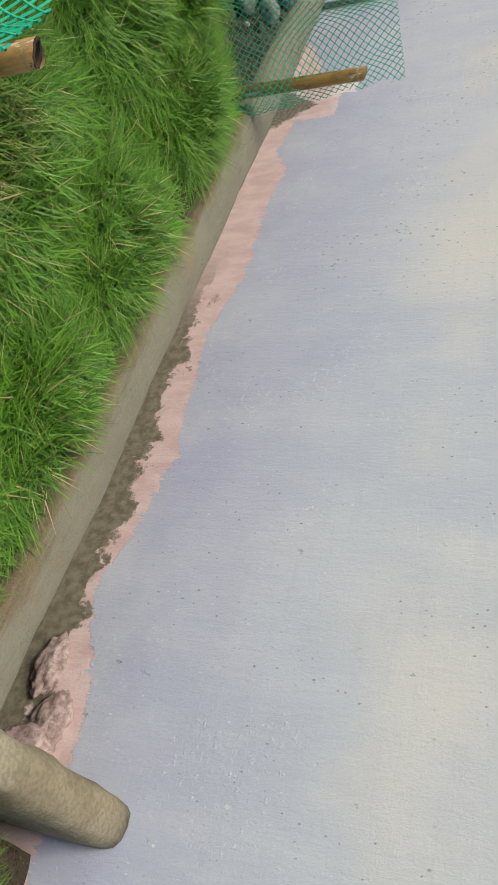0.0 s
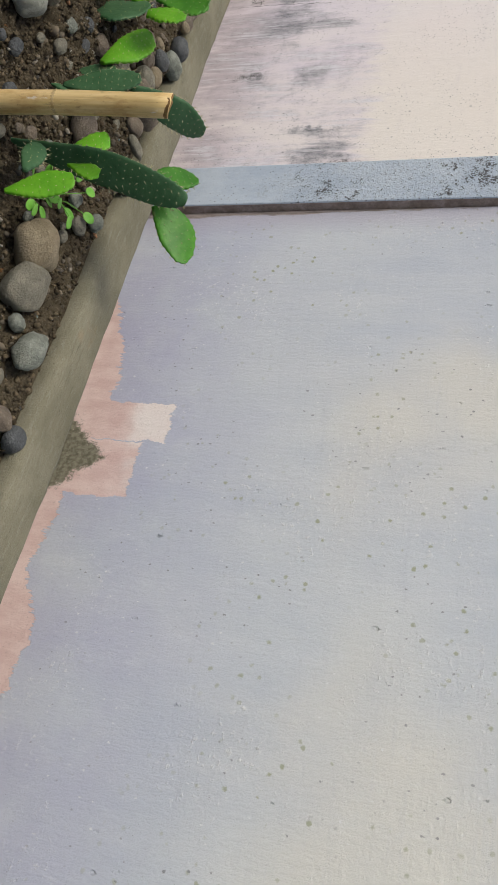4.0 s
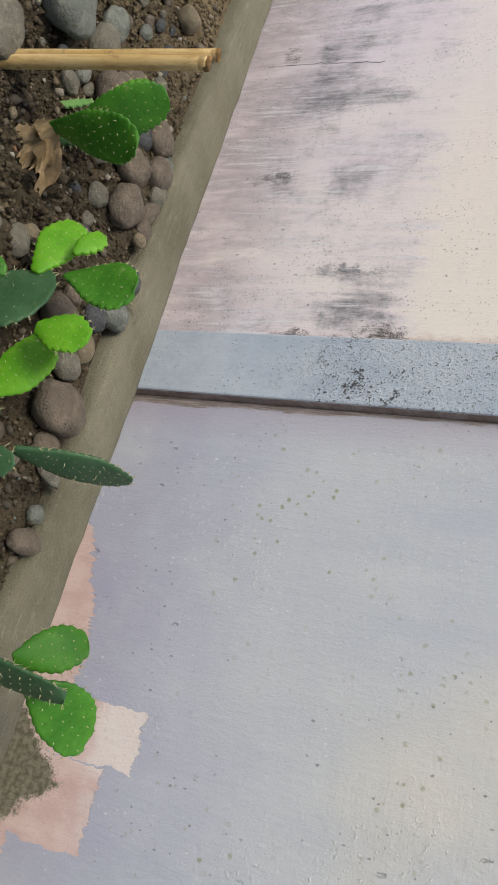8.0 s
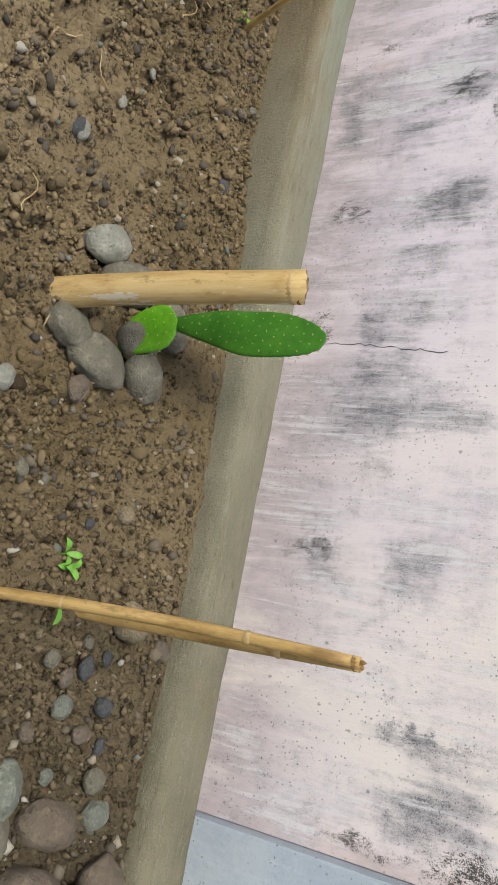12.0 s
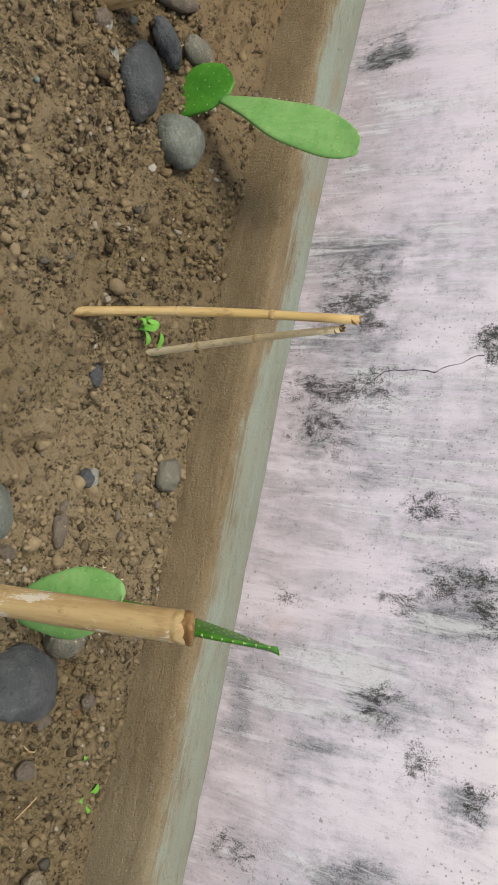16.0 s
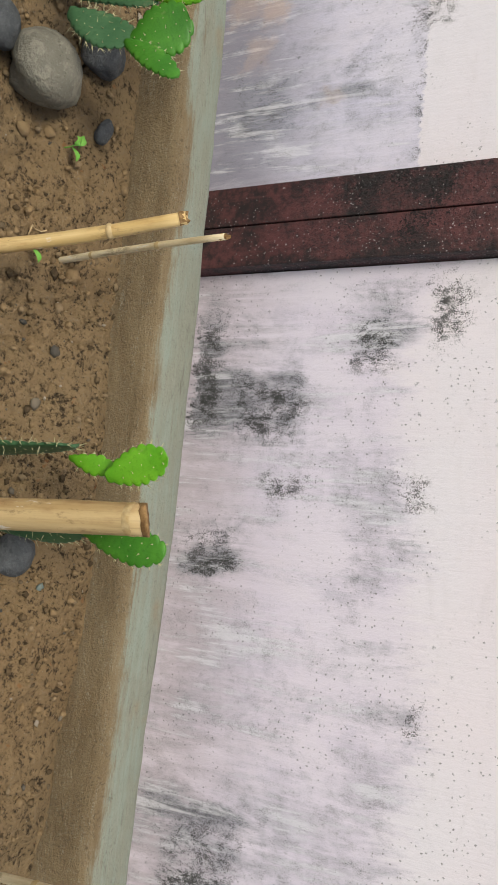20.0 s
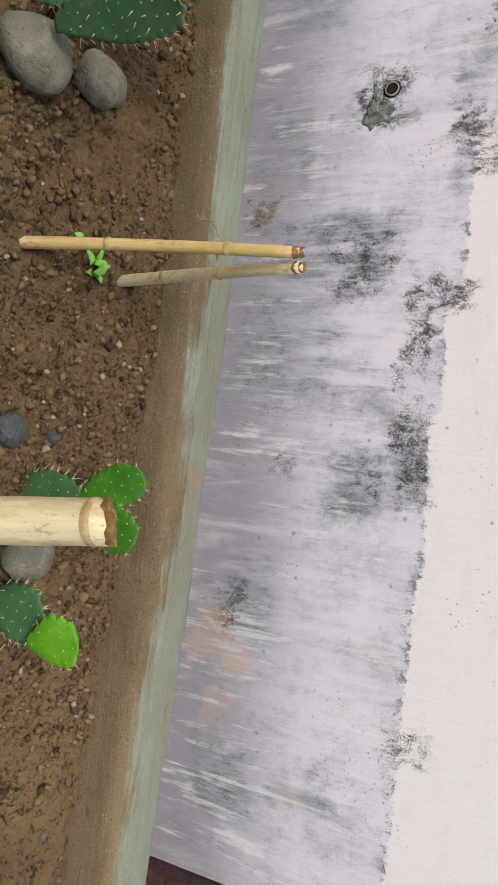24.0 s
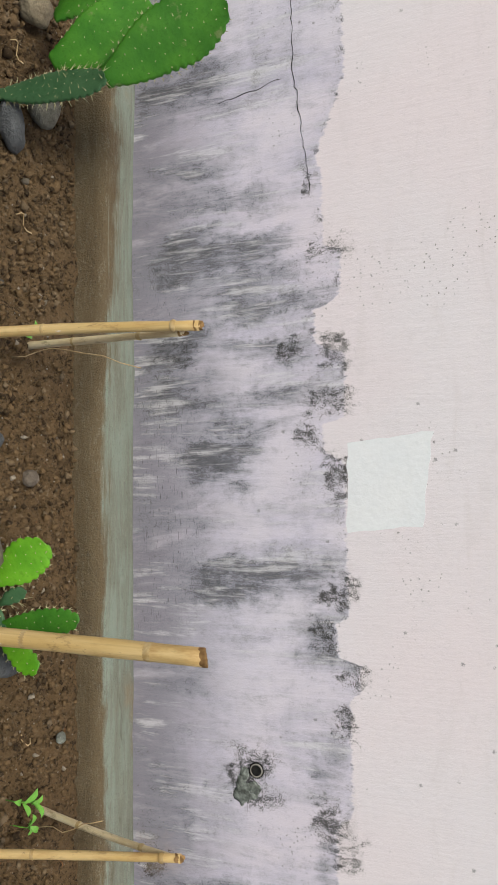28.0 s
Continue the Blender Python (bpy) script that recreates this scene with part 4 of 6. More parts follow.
def build_curb():
    prof = [(0.0, -0.34), (0.0, 0.42), (0.012, 0.84), (0.045, 0.95), (0.12, 1.0), (0.35, 1.0), (0.6, 0.99), (0.86, 0.975), (0.95, 0.94), (0.988, 0.84), (1.0, 0.6), (1.0, -1.9)]
    vv = [0.0, 0.1, 0.25, 0.36, 0.52, 0.62, 0.72, 0.82, 0.9, 0.95, 0.98, 1.0]
    xs = np.arange(-0.36, -17.8, -0.05)
    rnd = np.random.RandomState(4)
    bm = bmesh.new()
    uvl = bm.loops.layers.uv.new("UVMap")
    rows = []
    for k, x in enumerate(xs):
        f, b, z = CURB_FRONT, CURB_BACK, curb_z(x)
        f += 0.014 * (value_noise(np.array([x]), np.array([0.3]), 3, 8)[0] - 0.5) * 2 - 0.012
        b += 0.008 * (value_noise(np.array([x]), np.array([2.3]), 3, 9)[0] - 0.5) * 2
        z += 0.008 * (value_noise(np.array([x]), np.array([5.3]), 2, 10)[0] - 0.5) * 2
        row = []
        for q, (u, h) in enumerate(prof):
            zz = z - 0.20 + 0.20 * h if h > 0 else z - 0.20 + h * 0.6
            row.append(bm.verts.new((x, f + (b - f) * u + rnd.uniform(-0.002, 0.002), zz + rnd.uniform(-0.0015, 0.0015))))
        rows.append(row)
    for k in range(len(rows) - 1):
        for q in range(len(prof) - 1):
            fc = bm.faces.new((rows[k][q], rows[k + 1][q], rows[k + 1][q + 1], rows[k][q + 1]))
            for lp, (kk, qq) in zip(fc.loops, ((k, q), (k + 1, q), (k + 1, q + 1), (k, q + 1))):
                lp[uvl].uv = (xs[kk], vv[qq])
    curb = empty("curb", (-0.36, -0.6, 0), "rough cement curb with a mud-stained inner face", "curb", kind="structure")
    o = part("run", bm, M["curb"])
    o.parent, o.matrix_parent_inverse = curb, Matrix.Translation((0.36, 0.6, 0))
    # the return to the wall
    bm = bmesh.new()
    n = 16
    rings = []
    for k, y in enumerate(np.linspace(-1.45, -0.004, 22)):
        ring = []
        for a in range(n):
            t = 2 * math.pi * a / n
            c, s = math.cos(t), math.sin(t)
            c, s = np.sign(c) * abs(c) ** 0.6, np.sign(s) * abs(s) ** 0.7
            w = 0.066 + 0.004 * math.sin(k * 1.7) + 0.012 * noise.noise(Vector((k * 0.7, a * 0.9, 0)))
            ring.append(bm.verts.new((-0.34 + 0.05 * max(0, y + 0.6) * -1.2 + w * c, y, (0.245 + 0.05 * max(0.0, y + 0.6)) + (0.09 if s > 0 else 0.45) * s)))
        rings.append(ring)
    for a, b in zip(rings, rings[1:]):
        for q in range(n):
            bm.faces.new((a[q], a[(q + 1) % n], b[(q + 1) % n], b[q]))
    bm.faces.new(rings[0][::-1]), bm.faces.new(rings[-1])
    o = part("return", bm, M["cement_tan"], label="rounded tan cement bar stained with brown earth")
    o.parent, o.matrix_parent_inverse = curb, Matrix.Translation((0.36, 0.6, 0))


build_ground()
build_soil()
build_walls()
build_curb()

# ==== things ====


def tube(bm, pts, radii, n=10, cap=True):
    """A tube along points, with a radius at each."""
    rings = []
    pts = [Vector([float(c) for c in p]) for p in pts]
    radii = [float(r) for r in radii]
    for k, p in enumerate(pts):
        d = (pts[min(k + 1, len(pts) - 1)] - pts[max(k - 1, 0)]).normalized()
        side = d.cross(Vector((0.31, 0.2, 0.93)))
        side = side.normalized() if side.length > 1e-4 else Vector((1, 0, 0))
        up = d.cross(side)
        rings.append([bm.verts.new(p + radii[k] * (math.cos(2 * math.pi * a / n) * side + math.sin(2 * math.pi * a / n) * up)) for a in range(n)])
    for a, b in zip(rings, rings[1:]):
        for q in range(n):
            bm.faces.new((a[q], a[(q + 1) % n], b[(q + 1) % n], b[q]))
    if cap:
        bm.faces.new(rings[0][::-1]), bm.faces.new(rings[-1])
    return rings


def bamboo_stake(base, tip, width, skin="cane", label="cut straw-yellow bamboo stake standing in the soil", name="bamboo_stake", joints=None, group="bamboo stakes"):
    base, tip = Vector(base), Vector(tip)
    axis = tip - base
    foot = base - axis.normalized() * max(0.06, (base.z - soil_z(base.x) + 0.06) / max(axis.normalized().z, 0.3))
    L, r = (tip - foot).length, width / 2
    rnd = random.Random(int(abs(base.x) * 1000))
    root = empty(name, base, label, "bamboo stake", group)
    q = (tip - foot).to_track_quat("Z", "Y").to_matrix().to_4x4()
    root.matrix_world = Matrix.Translation(foot) @ q
    count = joints if joints is not None else (1 if L < 0.52 else 2)
    at = sorted(rnd.uniform(0.2, 0.95) * L for _ in range(count))
    if rnd.random() < 0.8:
        at[-1] = L - r * rnd.uniform(0.45, 0.9)
    near = q.to_3x3().inverted() @ Vector((0.35, -1.0, 0.0))
    facing = math.atan2(near.y, near.x)
    rough = [rnd.uniform(-0.06, 0.06) for _ in range(22)]
    lip = [r * (0.42 * math.cos(2 * math.pi * a / 22 - facing) + rough[a]) for a in range(22)]
    bend = rnd.uniform(-0.006, 0.006) * L / 0.5
    zs = np.linspace(0, L, 16)
    bm = bmesh.new()
    n = 22
    rings = []
    for z in zs:
        s = (1.0 - 0.06 * z / L) * (1 + 0.018 * math.sin(z * 31 + base.x * 9))
        off = bend * math.sin(math.pi * z / L)
        rings.append([bm.verts.new((off + r * s * math.cos(2 * math.pi * a / n), r * s * math.sin(2 * math.pi * a / n), z + (lip[a] if z == zs[-1] else 0))) for a in range(n)])
    inner = [bm.verts.new((v.co.x * 0.74, v.co.y * 0.74, v.co.z)) for v in rings[-1]]
    for a, b in zip(rings + [rings[-1]], rings[1:] + [inner]):
        if a is b:
            continue
        for k in range(n):
            bm.faces.new((a[k], a[(k + 1) % n], b[(k + 1) % n], b[k]))
    part("culm", bm, M[skin], root)
    bm = bmesh.new()
    band = [[(1.008, -0.010), (1.012, -0.004), (1.010, 0.0006), (0.735, 0.0006), (0.735, -0.004)][k] for k in range(5)]
    hoops = [[bm.verts.new((0.94 * f * r * math.cos(2 * math.pi * a / n), 0.94 * f * r * math.sin(2 * math.pi * a / n), L + lip[a] + (h if k else h + 0.002 * rough[a] / 0.06))) for a in range(n)] for k, (f, h) in enumerate(band)]
    for a, b in zip(hoops, hoops[1:]):
        for k in range(n):
            bm.faces.new((a[k], a[(k + 1) % n], b[(k + 1) % n], b[k]))
    part("cut_rim", bm, M["cane_rot" if name == "net_pole" else "cut_end"], root, "browned rim of the cut")
    bm = bmesh.new()
    high = [bm.verts.new((0.735 * 0.94 * r * math.cos(2 * math.pi * a / n), 0.735 * 0.94 * r * math.sin(2 * math.pi * a / n), L + lip[a] - 0.0005)) for a in range(n)]
    deep = [bm.verts.new((0.70 * 0.94 * r * math.cos(2 * math.pi * a / n), 0.70 * 0.94 * r * math.sin(2 * math.pi * a / n), L + lip[a] - r * 0.35)) for a in range(n)]
    for k in range(n):
        bm.faces.new((deep[k], high[k], high[(k + 1) % n], deep[(k + 1) % n]))
    bm.faces.new(deep)
    part("hollow", bm, M["cane_rot" if name == "net_pole" else "cane_hollow"], root, "dark hollow cut end")
    for z in at:
        off = bend * math.sin(math.pi * z / L)
        s = r * (1.0 - 0.06 * z / L)
        bm = bmesh.new()
        tube(bm, [(off, 0, z - 0.007), (off, 0, z - 0.003), (off, 0, z), (off, 0, z + 0.003), (off, 0, z + 0.006)], [s * 0.995, s * 1.012, s * 1.03, s * 1.008, s * 0.985], n, False)
        part("joint", bm, M["cane_ring"], root)
    return root


def thin_stake(base, tip, width, skin="cane"):
    """A thin split cane with joints, pushed into the soil."""
    base, tip = Vector(base), Vector(tip)
    rnd = random.Random(int(abs(base.x) * 1000 + abs(base.y) * 77))
    d = (tip - base).normalized()
    foot = base - d * 0.05
    L, r = (tip - foot).length, width / 2
    root = empty("cane_stick", base, "thin pale dry cane stick pushed into the soil beside a seedling", "cane stick", "seedling support canes")
    root.matrix_world = Matrix.Translation(foot) @ (tip - foot).to_track_quat("Z", "Y").to_matrix().to_4x4()
    bm = bmesh.new()
    zs = np.linspace(0, L, 12)
    bx, by = rnd.uniform(-0.008, 0.008), rnd.uniform(-0.008, 0.008)
    off = lambda z: (bx * math.sin(math.pi * z / L), by * math.sin(math.pi * z / L), z)  # noqa: E731
    tube(bm, [off(z) for z in zs], [r * (1.05 - 0.18 * z / L) * rnd.uniform(0.96, 1.04) for z in zs], 9)
    part("culm", bm, M[skin], root)
    bm = bmesh.new()
    x, y, _ = off(L)
    ring = [bm.verts.new((x + r * 0.93 * math.cos(2 * math.pi * k / 9), y + r * 0.93 * math.sin(2 * math.pi * k / 9), L - 0.012 + 0.004 * rnd.random())) for k in range(9)]
    top = [bm.verts.new((x + r * 0.78 * math.cos(2 * math.pi * k / 9), y + r * 0.78 * math.sin(2 * math.pi * k / 9), L + rnd.uniform(-0.003, 0.009))) for k in range(9)]
    heart = bm.verts.new((x, y, L - 0.004))
    for k in range(9):
        bm.faces.new((ring[k], ring[(k + 1) % 9], top[(k + 1) % 9], top[k]))
        bm.faces.new((top[k], top[(k + 1) % 9], heart))
    part("broken_tip", bm, M["cut_end"], root, "browned splintered tip", smooth=False)
    for z in (L * rnd.uniform(0.25, 0.45), L * rnd.uniform(0.65, 0.92)):
        bm = bmesh.new()
        x, y, _ = off(z)
        tube(bm, [(x, y, z - 0.005), (x, y, z), (x, y, z + 0.005)], [r * 0.95, r * 1.14, r * 0.9], 9, False)
        part("joint", bm, M["cane_ring"], root)
    return root


def pad_half(t, w):
    """Half the width of a pad at t from its base (0) to its tip (1)."""
    if t < 0.6:
        return w / 2 * (0.24 + 0.76 * math.sin(math.pi / 2 * t / 0.6) ** 1.15)
    return w / 2 * math.sqrt(max(0.0, 1 - ((t - 0.6) / 0.4) ** 2.3))


def pad_mesh(L, w, thick, rnd, knobs=1.0):
    """A flat obovate pad from the origin along +z, its face towards -y, knobbed along its margin."""
    bm = bmesh.new()
    rings, n, m = [], 26, 60
    teeth = max(4, round(L / 0.0155))
    ph = [rnd.uniform(0, 6.28) for _ in range(4)]
    curl, skew = rnd.uniform(-0.07, 0.07), rnd.uniform(-0.10, 0.10)
    for k in range(m + 1):
        t = 1 - (1 - k / m) ** 1.5
        half = max(pad_half(t, w), 0.0008)
        th = min(thick / 2 * (0.55 + 0.45 * math.sin(math.pi * min(1, t * 0.9 + 0.08))) * (1.2 - 0.45 * t), half * 0.9)
        ring = []
        for a in range(n):
            g = 2 * math.pi * a / n
            right = math.cos(g) > 0
            knob = abs(math.sin(math.pi * teeth * t + ph[3] * right))
            edge = 1 + knobs * min(0.20, 0.0034 / half) * abs(math.cos(g)) ** 4 * (1 - 1.6 * (1 - knob) ** 1.5) + 0.03 * math.sin(13 * t + ph[0] + (2 if right else 0)) + 0.05 * math.sin(6 * t + ph[1] * (1 if right else -1))
            y = th * np.sign(math.sin(g)) * abs(math.sin(g)) ** 0.5 + curl * L * t * t + 0.07 * w * math.sin(3.2 * t + ph[2]) * math.cos(g)
            ring.append(bm.verts.new((half * edge * math.cos(g) + skew * w * math.sin(math.pi * t), float(y), L * (t - 0.015) + (0.0022 * (knob - 0.5) if t > 0.9 else 0.0))))
        rings.append(ring)
    for a, b in zip(rings, rings[1:]):
        for q in range(n):
            bm.faces.new((a[q], a[(q + 1) % n], b[(q + 1) % n], b[q]))
    bm.faces.new(rings[0][::-1]), bm.faces.new(rings[-1])
    return bm, (curl, skew, teeth, ph)


def spine_mesh(L, w, thick, shape, rnd, long):
    """Areoles with their spines, over both faces and along the margin of a pad."""
    curl, skew, teeth, ph = shape
    bm = bmesh.new()

    def tuft(p, out, count, reach, nub):
        side = out.cross(Vector((0.31, 0.52, 0.79))).normalized()
        up = out.cross(side)
        ring = [bm.verts.new(p + nub * (side * c + up * q)) for c, q in ((1, 0), (0, 1), (-1, 0), (0, -1))]
        top = bm.verts.new(p + out * nub * 0.9)
        for k in range(4):
            bm.faces.new((ring[k], ring[(k + 1) % 4], top))
        for _ in range(count):
            d = (out + Vector((rnd.uniform(-0.75, 0.75), rnd.uniform(-0.75, 0.75), rnd.uniform(-0.6, 0.8)))).normalized()
            s = d.cross(Vector((0.3, 0.5, 0.8))).normalized() * 0.0009
            q = s.cross(d)
            a, b, c2, e = (bm.verts.new(p + v) for v in (s, -0.5 * s + q, -0.5 * s - q, d * reach * rnd.uniform(0.5, 1.0)))
            bm.faces.new((a, b, e)), bm.faces.new((b, c2, e)), bm.faces.new((c2, a, e))

    def middle(t):
        return skew * w * math.sin(math.pi * t), curl * L * t * t

    step = max(0.016, w / 5.5)
    rows = max(2, int(L / step))
    for k in range(rows):
        t = (k + 0.6) / rows
        half = pad_half(t, w)
        cols = max(1, int(2 * half / step))
        for c in range(cols + 1):
            u = -1 + 2 * (c + 0.5 * (k % 2)) / max(1, cols) + rnd.uniform(-0.05, 0.05)
            if abs(u) > 0.86:
                continue
            for side in (-1, 1):
                mx, my = middle(t)
                wave = 0.07 * w * math.sin(3.2 * t + ph[2]) * u
                p = Vector((mx + u * half, my + wave + side * thick * 0.5 * (1.15 - 0.45 * t) * (1 - u * u) ** 0.25, L * (t - 0.015)))
                tuft(p, Vector((u * 0.3, side * 1.0, 0.2)).normalized(), rnd.choice((0, 0, 1, 1)), 0.75 * long, 0.0015)
    for right in (False, True):
        for k in range(teeth):
            t = (k + 0.5 - (ph[3] / math.pi if right else 0)) / teeth % 1.0
            if t < 0.12:
                continue
            mx, my = middle(t)
            sign = 1 if right else -1
            p = Vector((mx + sign * (pad_half(t, w) + 0.002), my + 0.07 * w * math.sin(3.2 * t + ph[2]) * sign, L * (t - 0.012)))
            tuft(p, Vector((sign * (1 - 0.6 * t), 0.0, 0.25 + 0.8 * max(0.0, t - 0.5))).normalized(), 3, long, 0.0019)
    return bm


def cactus(root, pads, label, tones="", sideways=None, knobs=1.0):
    """pads: base, tip and width each; sideways: pads that face along the bed, with their true width."""
    root_ob = empty("prickly_pear_cactus", root, label, "cactus", "prickly pear cacti")
    rnd = random.Random(int(abs(root[0]) * 1000))
    for k, (bx, by, bz, tx, ty, tz, w) in enumerate(pads):
        a, b = Vector((bx, by, bz)), Vector((tx, ty, tz))
        if k == 0:
            a.z = min(a.z, soil_z(bx) - 0.015)
        L = (b - a).length * 1.03
        true = w if w > 0.17 * L else 0.3 * L
        turn = math.acos(min(1.0, w / true)) * (1 if rnd.random() < 0.5 else -1) + rnd.uniform(-0.12, 0.12)
        if sideways and k in sideways:
            true = sideways[k] if isinstance(sideways[k], float) else sideways[k][0]
        thick = min(0.019, 0.012 + 0.04 * true)
        bm, shape = pad_mesh(L, true, thick, rnd, knobs)
        up = (b - a).normalized()
        face = Vector((0, -0.86, 0.5))
        if sideways and k in sideways:
            face, turn = Vector((0.95, -0.25, 0.0) if isinstance(sideways[k], float) else sideways[k][1]), 0.0
        side = face.cross(up).normalized() * -1
        face = up.cross(side).normalized()
        frame_m = Matrix((side, -face, up)).transposed().to_4x4()
        place = Matrix.Translation(a) @ frame_m @ Matrix.Rotation(turn, 4, "Z")
        tone = tones[k] if k < len(tones) else rnd.choice("dmy")
        skin = {"d": "pad_dark", "m": "pad_mid", "y": "pad_young", "p": "pad_pale"}[tone]
        o = part("pad", bm, M[skin], root_ob, {"d": "dusty dark green pad", "m": "green pad", "y": "fresh bright green pad", "p": "dusty pale green pad"}[tone])
        o.matrix_world = place
        o.matrix_parent_inverse = Matrix.Translation(root).inverted()
        tagged(part("spine_cover", spine_mesh(L, true, thick, shape, rnd, (0.019 if tone == "d" else 0.011) * (0.4 + 0.6 * knobs)), M["spine"], o, smooth=False), kind="stuff")
    return root_ob


def stone(x, y, lx, ly, kind, rnd, name="river_stone"):
    """A worn stone of its own shape, part sunk in the soil. lx along the wall, ly across."""
    y, ground_z = resting(x, y) if y < -0.6 else (y, soil_z(x))
    bm = bmesh.new()
    bmesh.ops.create_icosphere(bm, subdivisions=3 if max(lx, ly) > 0.05 else 2, radius=0.5)
    seed = Vector((rnd.uniform(-50, 50), rnd.uniform(-50, 50), rnd.uniform(-50, 50)))
    h = min(lx, ly) * rnd.uniform(0.7, 0.9)
    sharp = rnd.random() < 0.25
    for v in bm.verts:
        d = v.co.normalized()
        f = 1 + 0.20 * noise.noise(d * 1.1 + seed) + 0.10 * noise.noise(d * 2.4 + seed) + 0.03 * noise.noise(d * 5 + seed)
        if sharp:
            f = 1 + 0.24 * noise.noise(d * 1.4 + seed) - 0.10 * abs(noise.noise(d * 2.2 + seed))
        v.co = Vector((d.x * lx / 2, d.y * ly / 2, d.z * h / 2)) * f
    k = kind if kind >= 0 else rnd.choice((0, 0, 0, 1, 3, 3, 3, 4, 2))
    size = "small " if max(lx, ly) < 0.055 else "large " if max(lx, ly) > 0.13 else ""
    ob = part(name, bm, ROCKS[k])
    ob.matrix_world = pose(x, y, ground_z + h * 0.33, rnd.uniform(-12, 12), rnd.uniform(-12, 12), rnd.uniform(-25, 25))
    return tagged(ob, size + ROCK_WORDS[k] + " rounded stone lying on the soil", "stone", "stones of the bed")


def seedling(x, y, rnd, size=1.0):
    root = empty("seedling", (x, y, soil_z(x)), "tiny green seedling with a few leaves in bare soil", "seedling", "seedlings")
    size *= 0.8
    h = 0.035 * size
    bm = bmesh.new()
    tube(bm, [(0, 0, -0.01), (0.002, 0.001, h * 0.5), (0.0, 0, h)], [0.0016, 0.0013, 0.001], 6)
    part("stem", bm, M["leaf"], root)
    turn = rnd.uniform(0, 6.28)
    for k in range(rnd.choice((2, 3, 4))):
        a = turn + k * 2.1
        L, w = rnd.uniform(0.02, 0.034) * size, rnd.uniform(0.011, 0.017) * size
        bm = bmesh.new()
        rows = []
        for q in range(6):
            t = q / 5
            half = w / 2 * math.sin(math.pi * (0.08 + 0.9 * t)) ** 0.8
            zc = h * (0.75 + 0.12 * k) + 0.012 * size * math.sin(2.2 * t)
            rows.append([bm.verts.new((L * t, -half, zc + 0.25 * half)), bm.verts.new((L * t, 0, zc)), bm.verts.new((L * t, half, zc + 0.25 * half))])
        for r0, r1 in zip(rows, rows[1:]):
            for q in range(2):
                bm.faces.new((r0[q], r1[q], r1[q + 1], r0[q + 1]))
        o = part("leaf", bm, M["leaf"], root)
        o.rotation_euler = (0, rnd.uniform(-0.3, 0.2), a)
    return root


def agave(x, y, rnd, size=1.0):
    """A rosette of narrow stiff leaves with pale edges."""
    root = empty("agave", (x, y, soil_z(x)), "small agave rosette with cream-edged grey-green leaves", "agave", "agaves")
    for k in range(22):
        a = k * 2.399 + rnd.uniform(-0.15, 0.15)
        lift = 0.25 + 0.95 * k / 22
        L, w = size * rnd.uniform(0.17, 0.23), 0.024 * size
        bm, edge = bmesh.new(), bmesh.new()
        rows, er = [], []
        for q in range(9):
            t = q / 8
            half = w / 2 * (0.55 + 0.9 * t if t < 0.45 else 0.955 * (1 - ((t - 0.45) / 0.55) ** 1.6) + 0.01)
            ang = lift + 0.25 * t
            p = Vector((L * t * math.cos(ang), 0, L * t * math.sin(ang) + 0.01))
            up = Vector((-math.sin(ang), 0, math.cos(ang)))
            rows.append([bm.verts.new(p + Vector((0, -half, 0)) + up * half * 0.5), bm.verts.new(p), bm.verts.new(p + Vector((0, half, 0)) + up * half * 0.5), bm.verts.new(p - up * 0.003)])
            er.append([[edge.verts.new(p + Vector((0, s * (half + e), 0)) + up * (half * 0.5 + 0.0008)) for e in (-0.0022, 0.0006)] for s in (-1, 1)])
        for r0, r1 in zip(rows, rows[1:]):
            for i, j in ((0, 1), (1, 2), (2, 3), (3, 0)):
                bm.faces.new((r0[i], r1[i], r1[j], r0[j]))
        for r0, r1 in zip(er, er[1:]):
            for s in (0, 1):
                edge.faces.new((r0[s][0], r1[s][0], r1[s][1], r0[s][1]))
        o = part("leaf", bm, M["agave"], root)
        o.rotation_euler = (0, 0, a)
        part("margin", edge, M["agave_edge"], o, "cream leaf edge")
    return root

# bamboo stakes

bamboo_stake((-4.218, -1.225, 0.212), (-4.213, -1.19, 0.64), 0.054)
bamboo_stake((-5.28, -1.282, 0.186), (-5.261, -1.242, 0.64), 0.028)
bamboo_stake((-5.304, -1.279, 0.186), (-5.287, -1.238, 0.648), 0.025)
bamboo_stake((-6.453, -1.166, 0.11), (-6.468, -1.116, 0.55), 0.055)
bamboo_stake((-7.971, -1.251, 0.058), (-7.994, -1.226, 0.50), 0.044, "cane_peeled", "cut bamboo stake with scuffed whitish skin standing in the soil")
bamboo_stake((-9.016, -1.216, 0.067), (-9.02, -1.226, 0.430), 0.05, "cane_peeled", "cut bamboo stake with torn whitish skin standing in the soil")
bamboo_stake((-9.983, -1.117, 0.106), (-10.0, -1.085, 0.492), 0.052, "cane_peeled", "bamboo stake with flaking whitish skin standing in the soil")
bamboo_stake((-10.975, -1.081, 0.124), (-10.964, -1.045, 0.471), 0.06)
bamboo_stake((-11.995, -1.239, 0.153), (-12.034, -1.178, 0.505), 0.064, "cane_pale", "thick pale bamboo stake with peeling white skin")
bamboo_stake((-12.858, -1.166, 0.194), (-12.884, -1.126, 0.642), 0.046)
bamboo_stake((-13.78, -1.161, 0.23), (-13.756, -1.13, 0.735), 0.032)
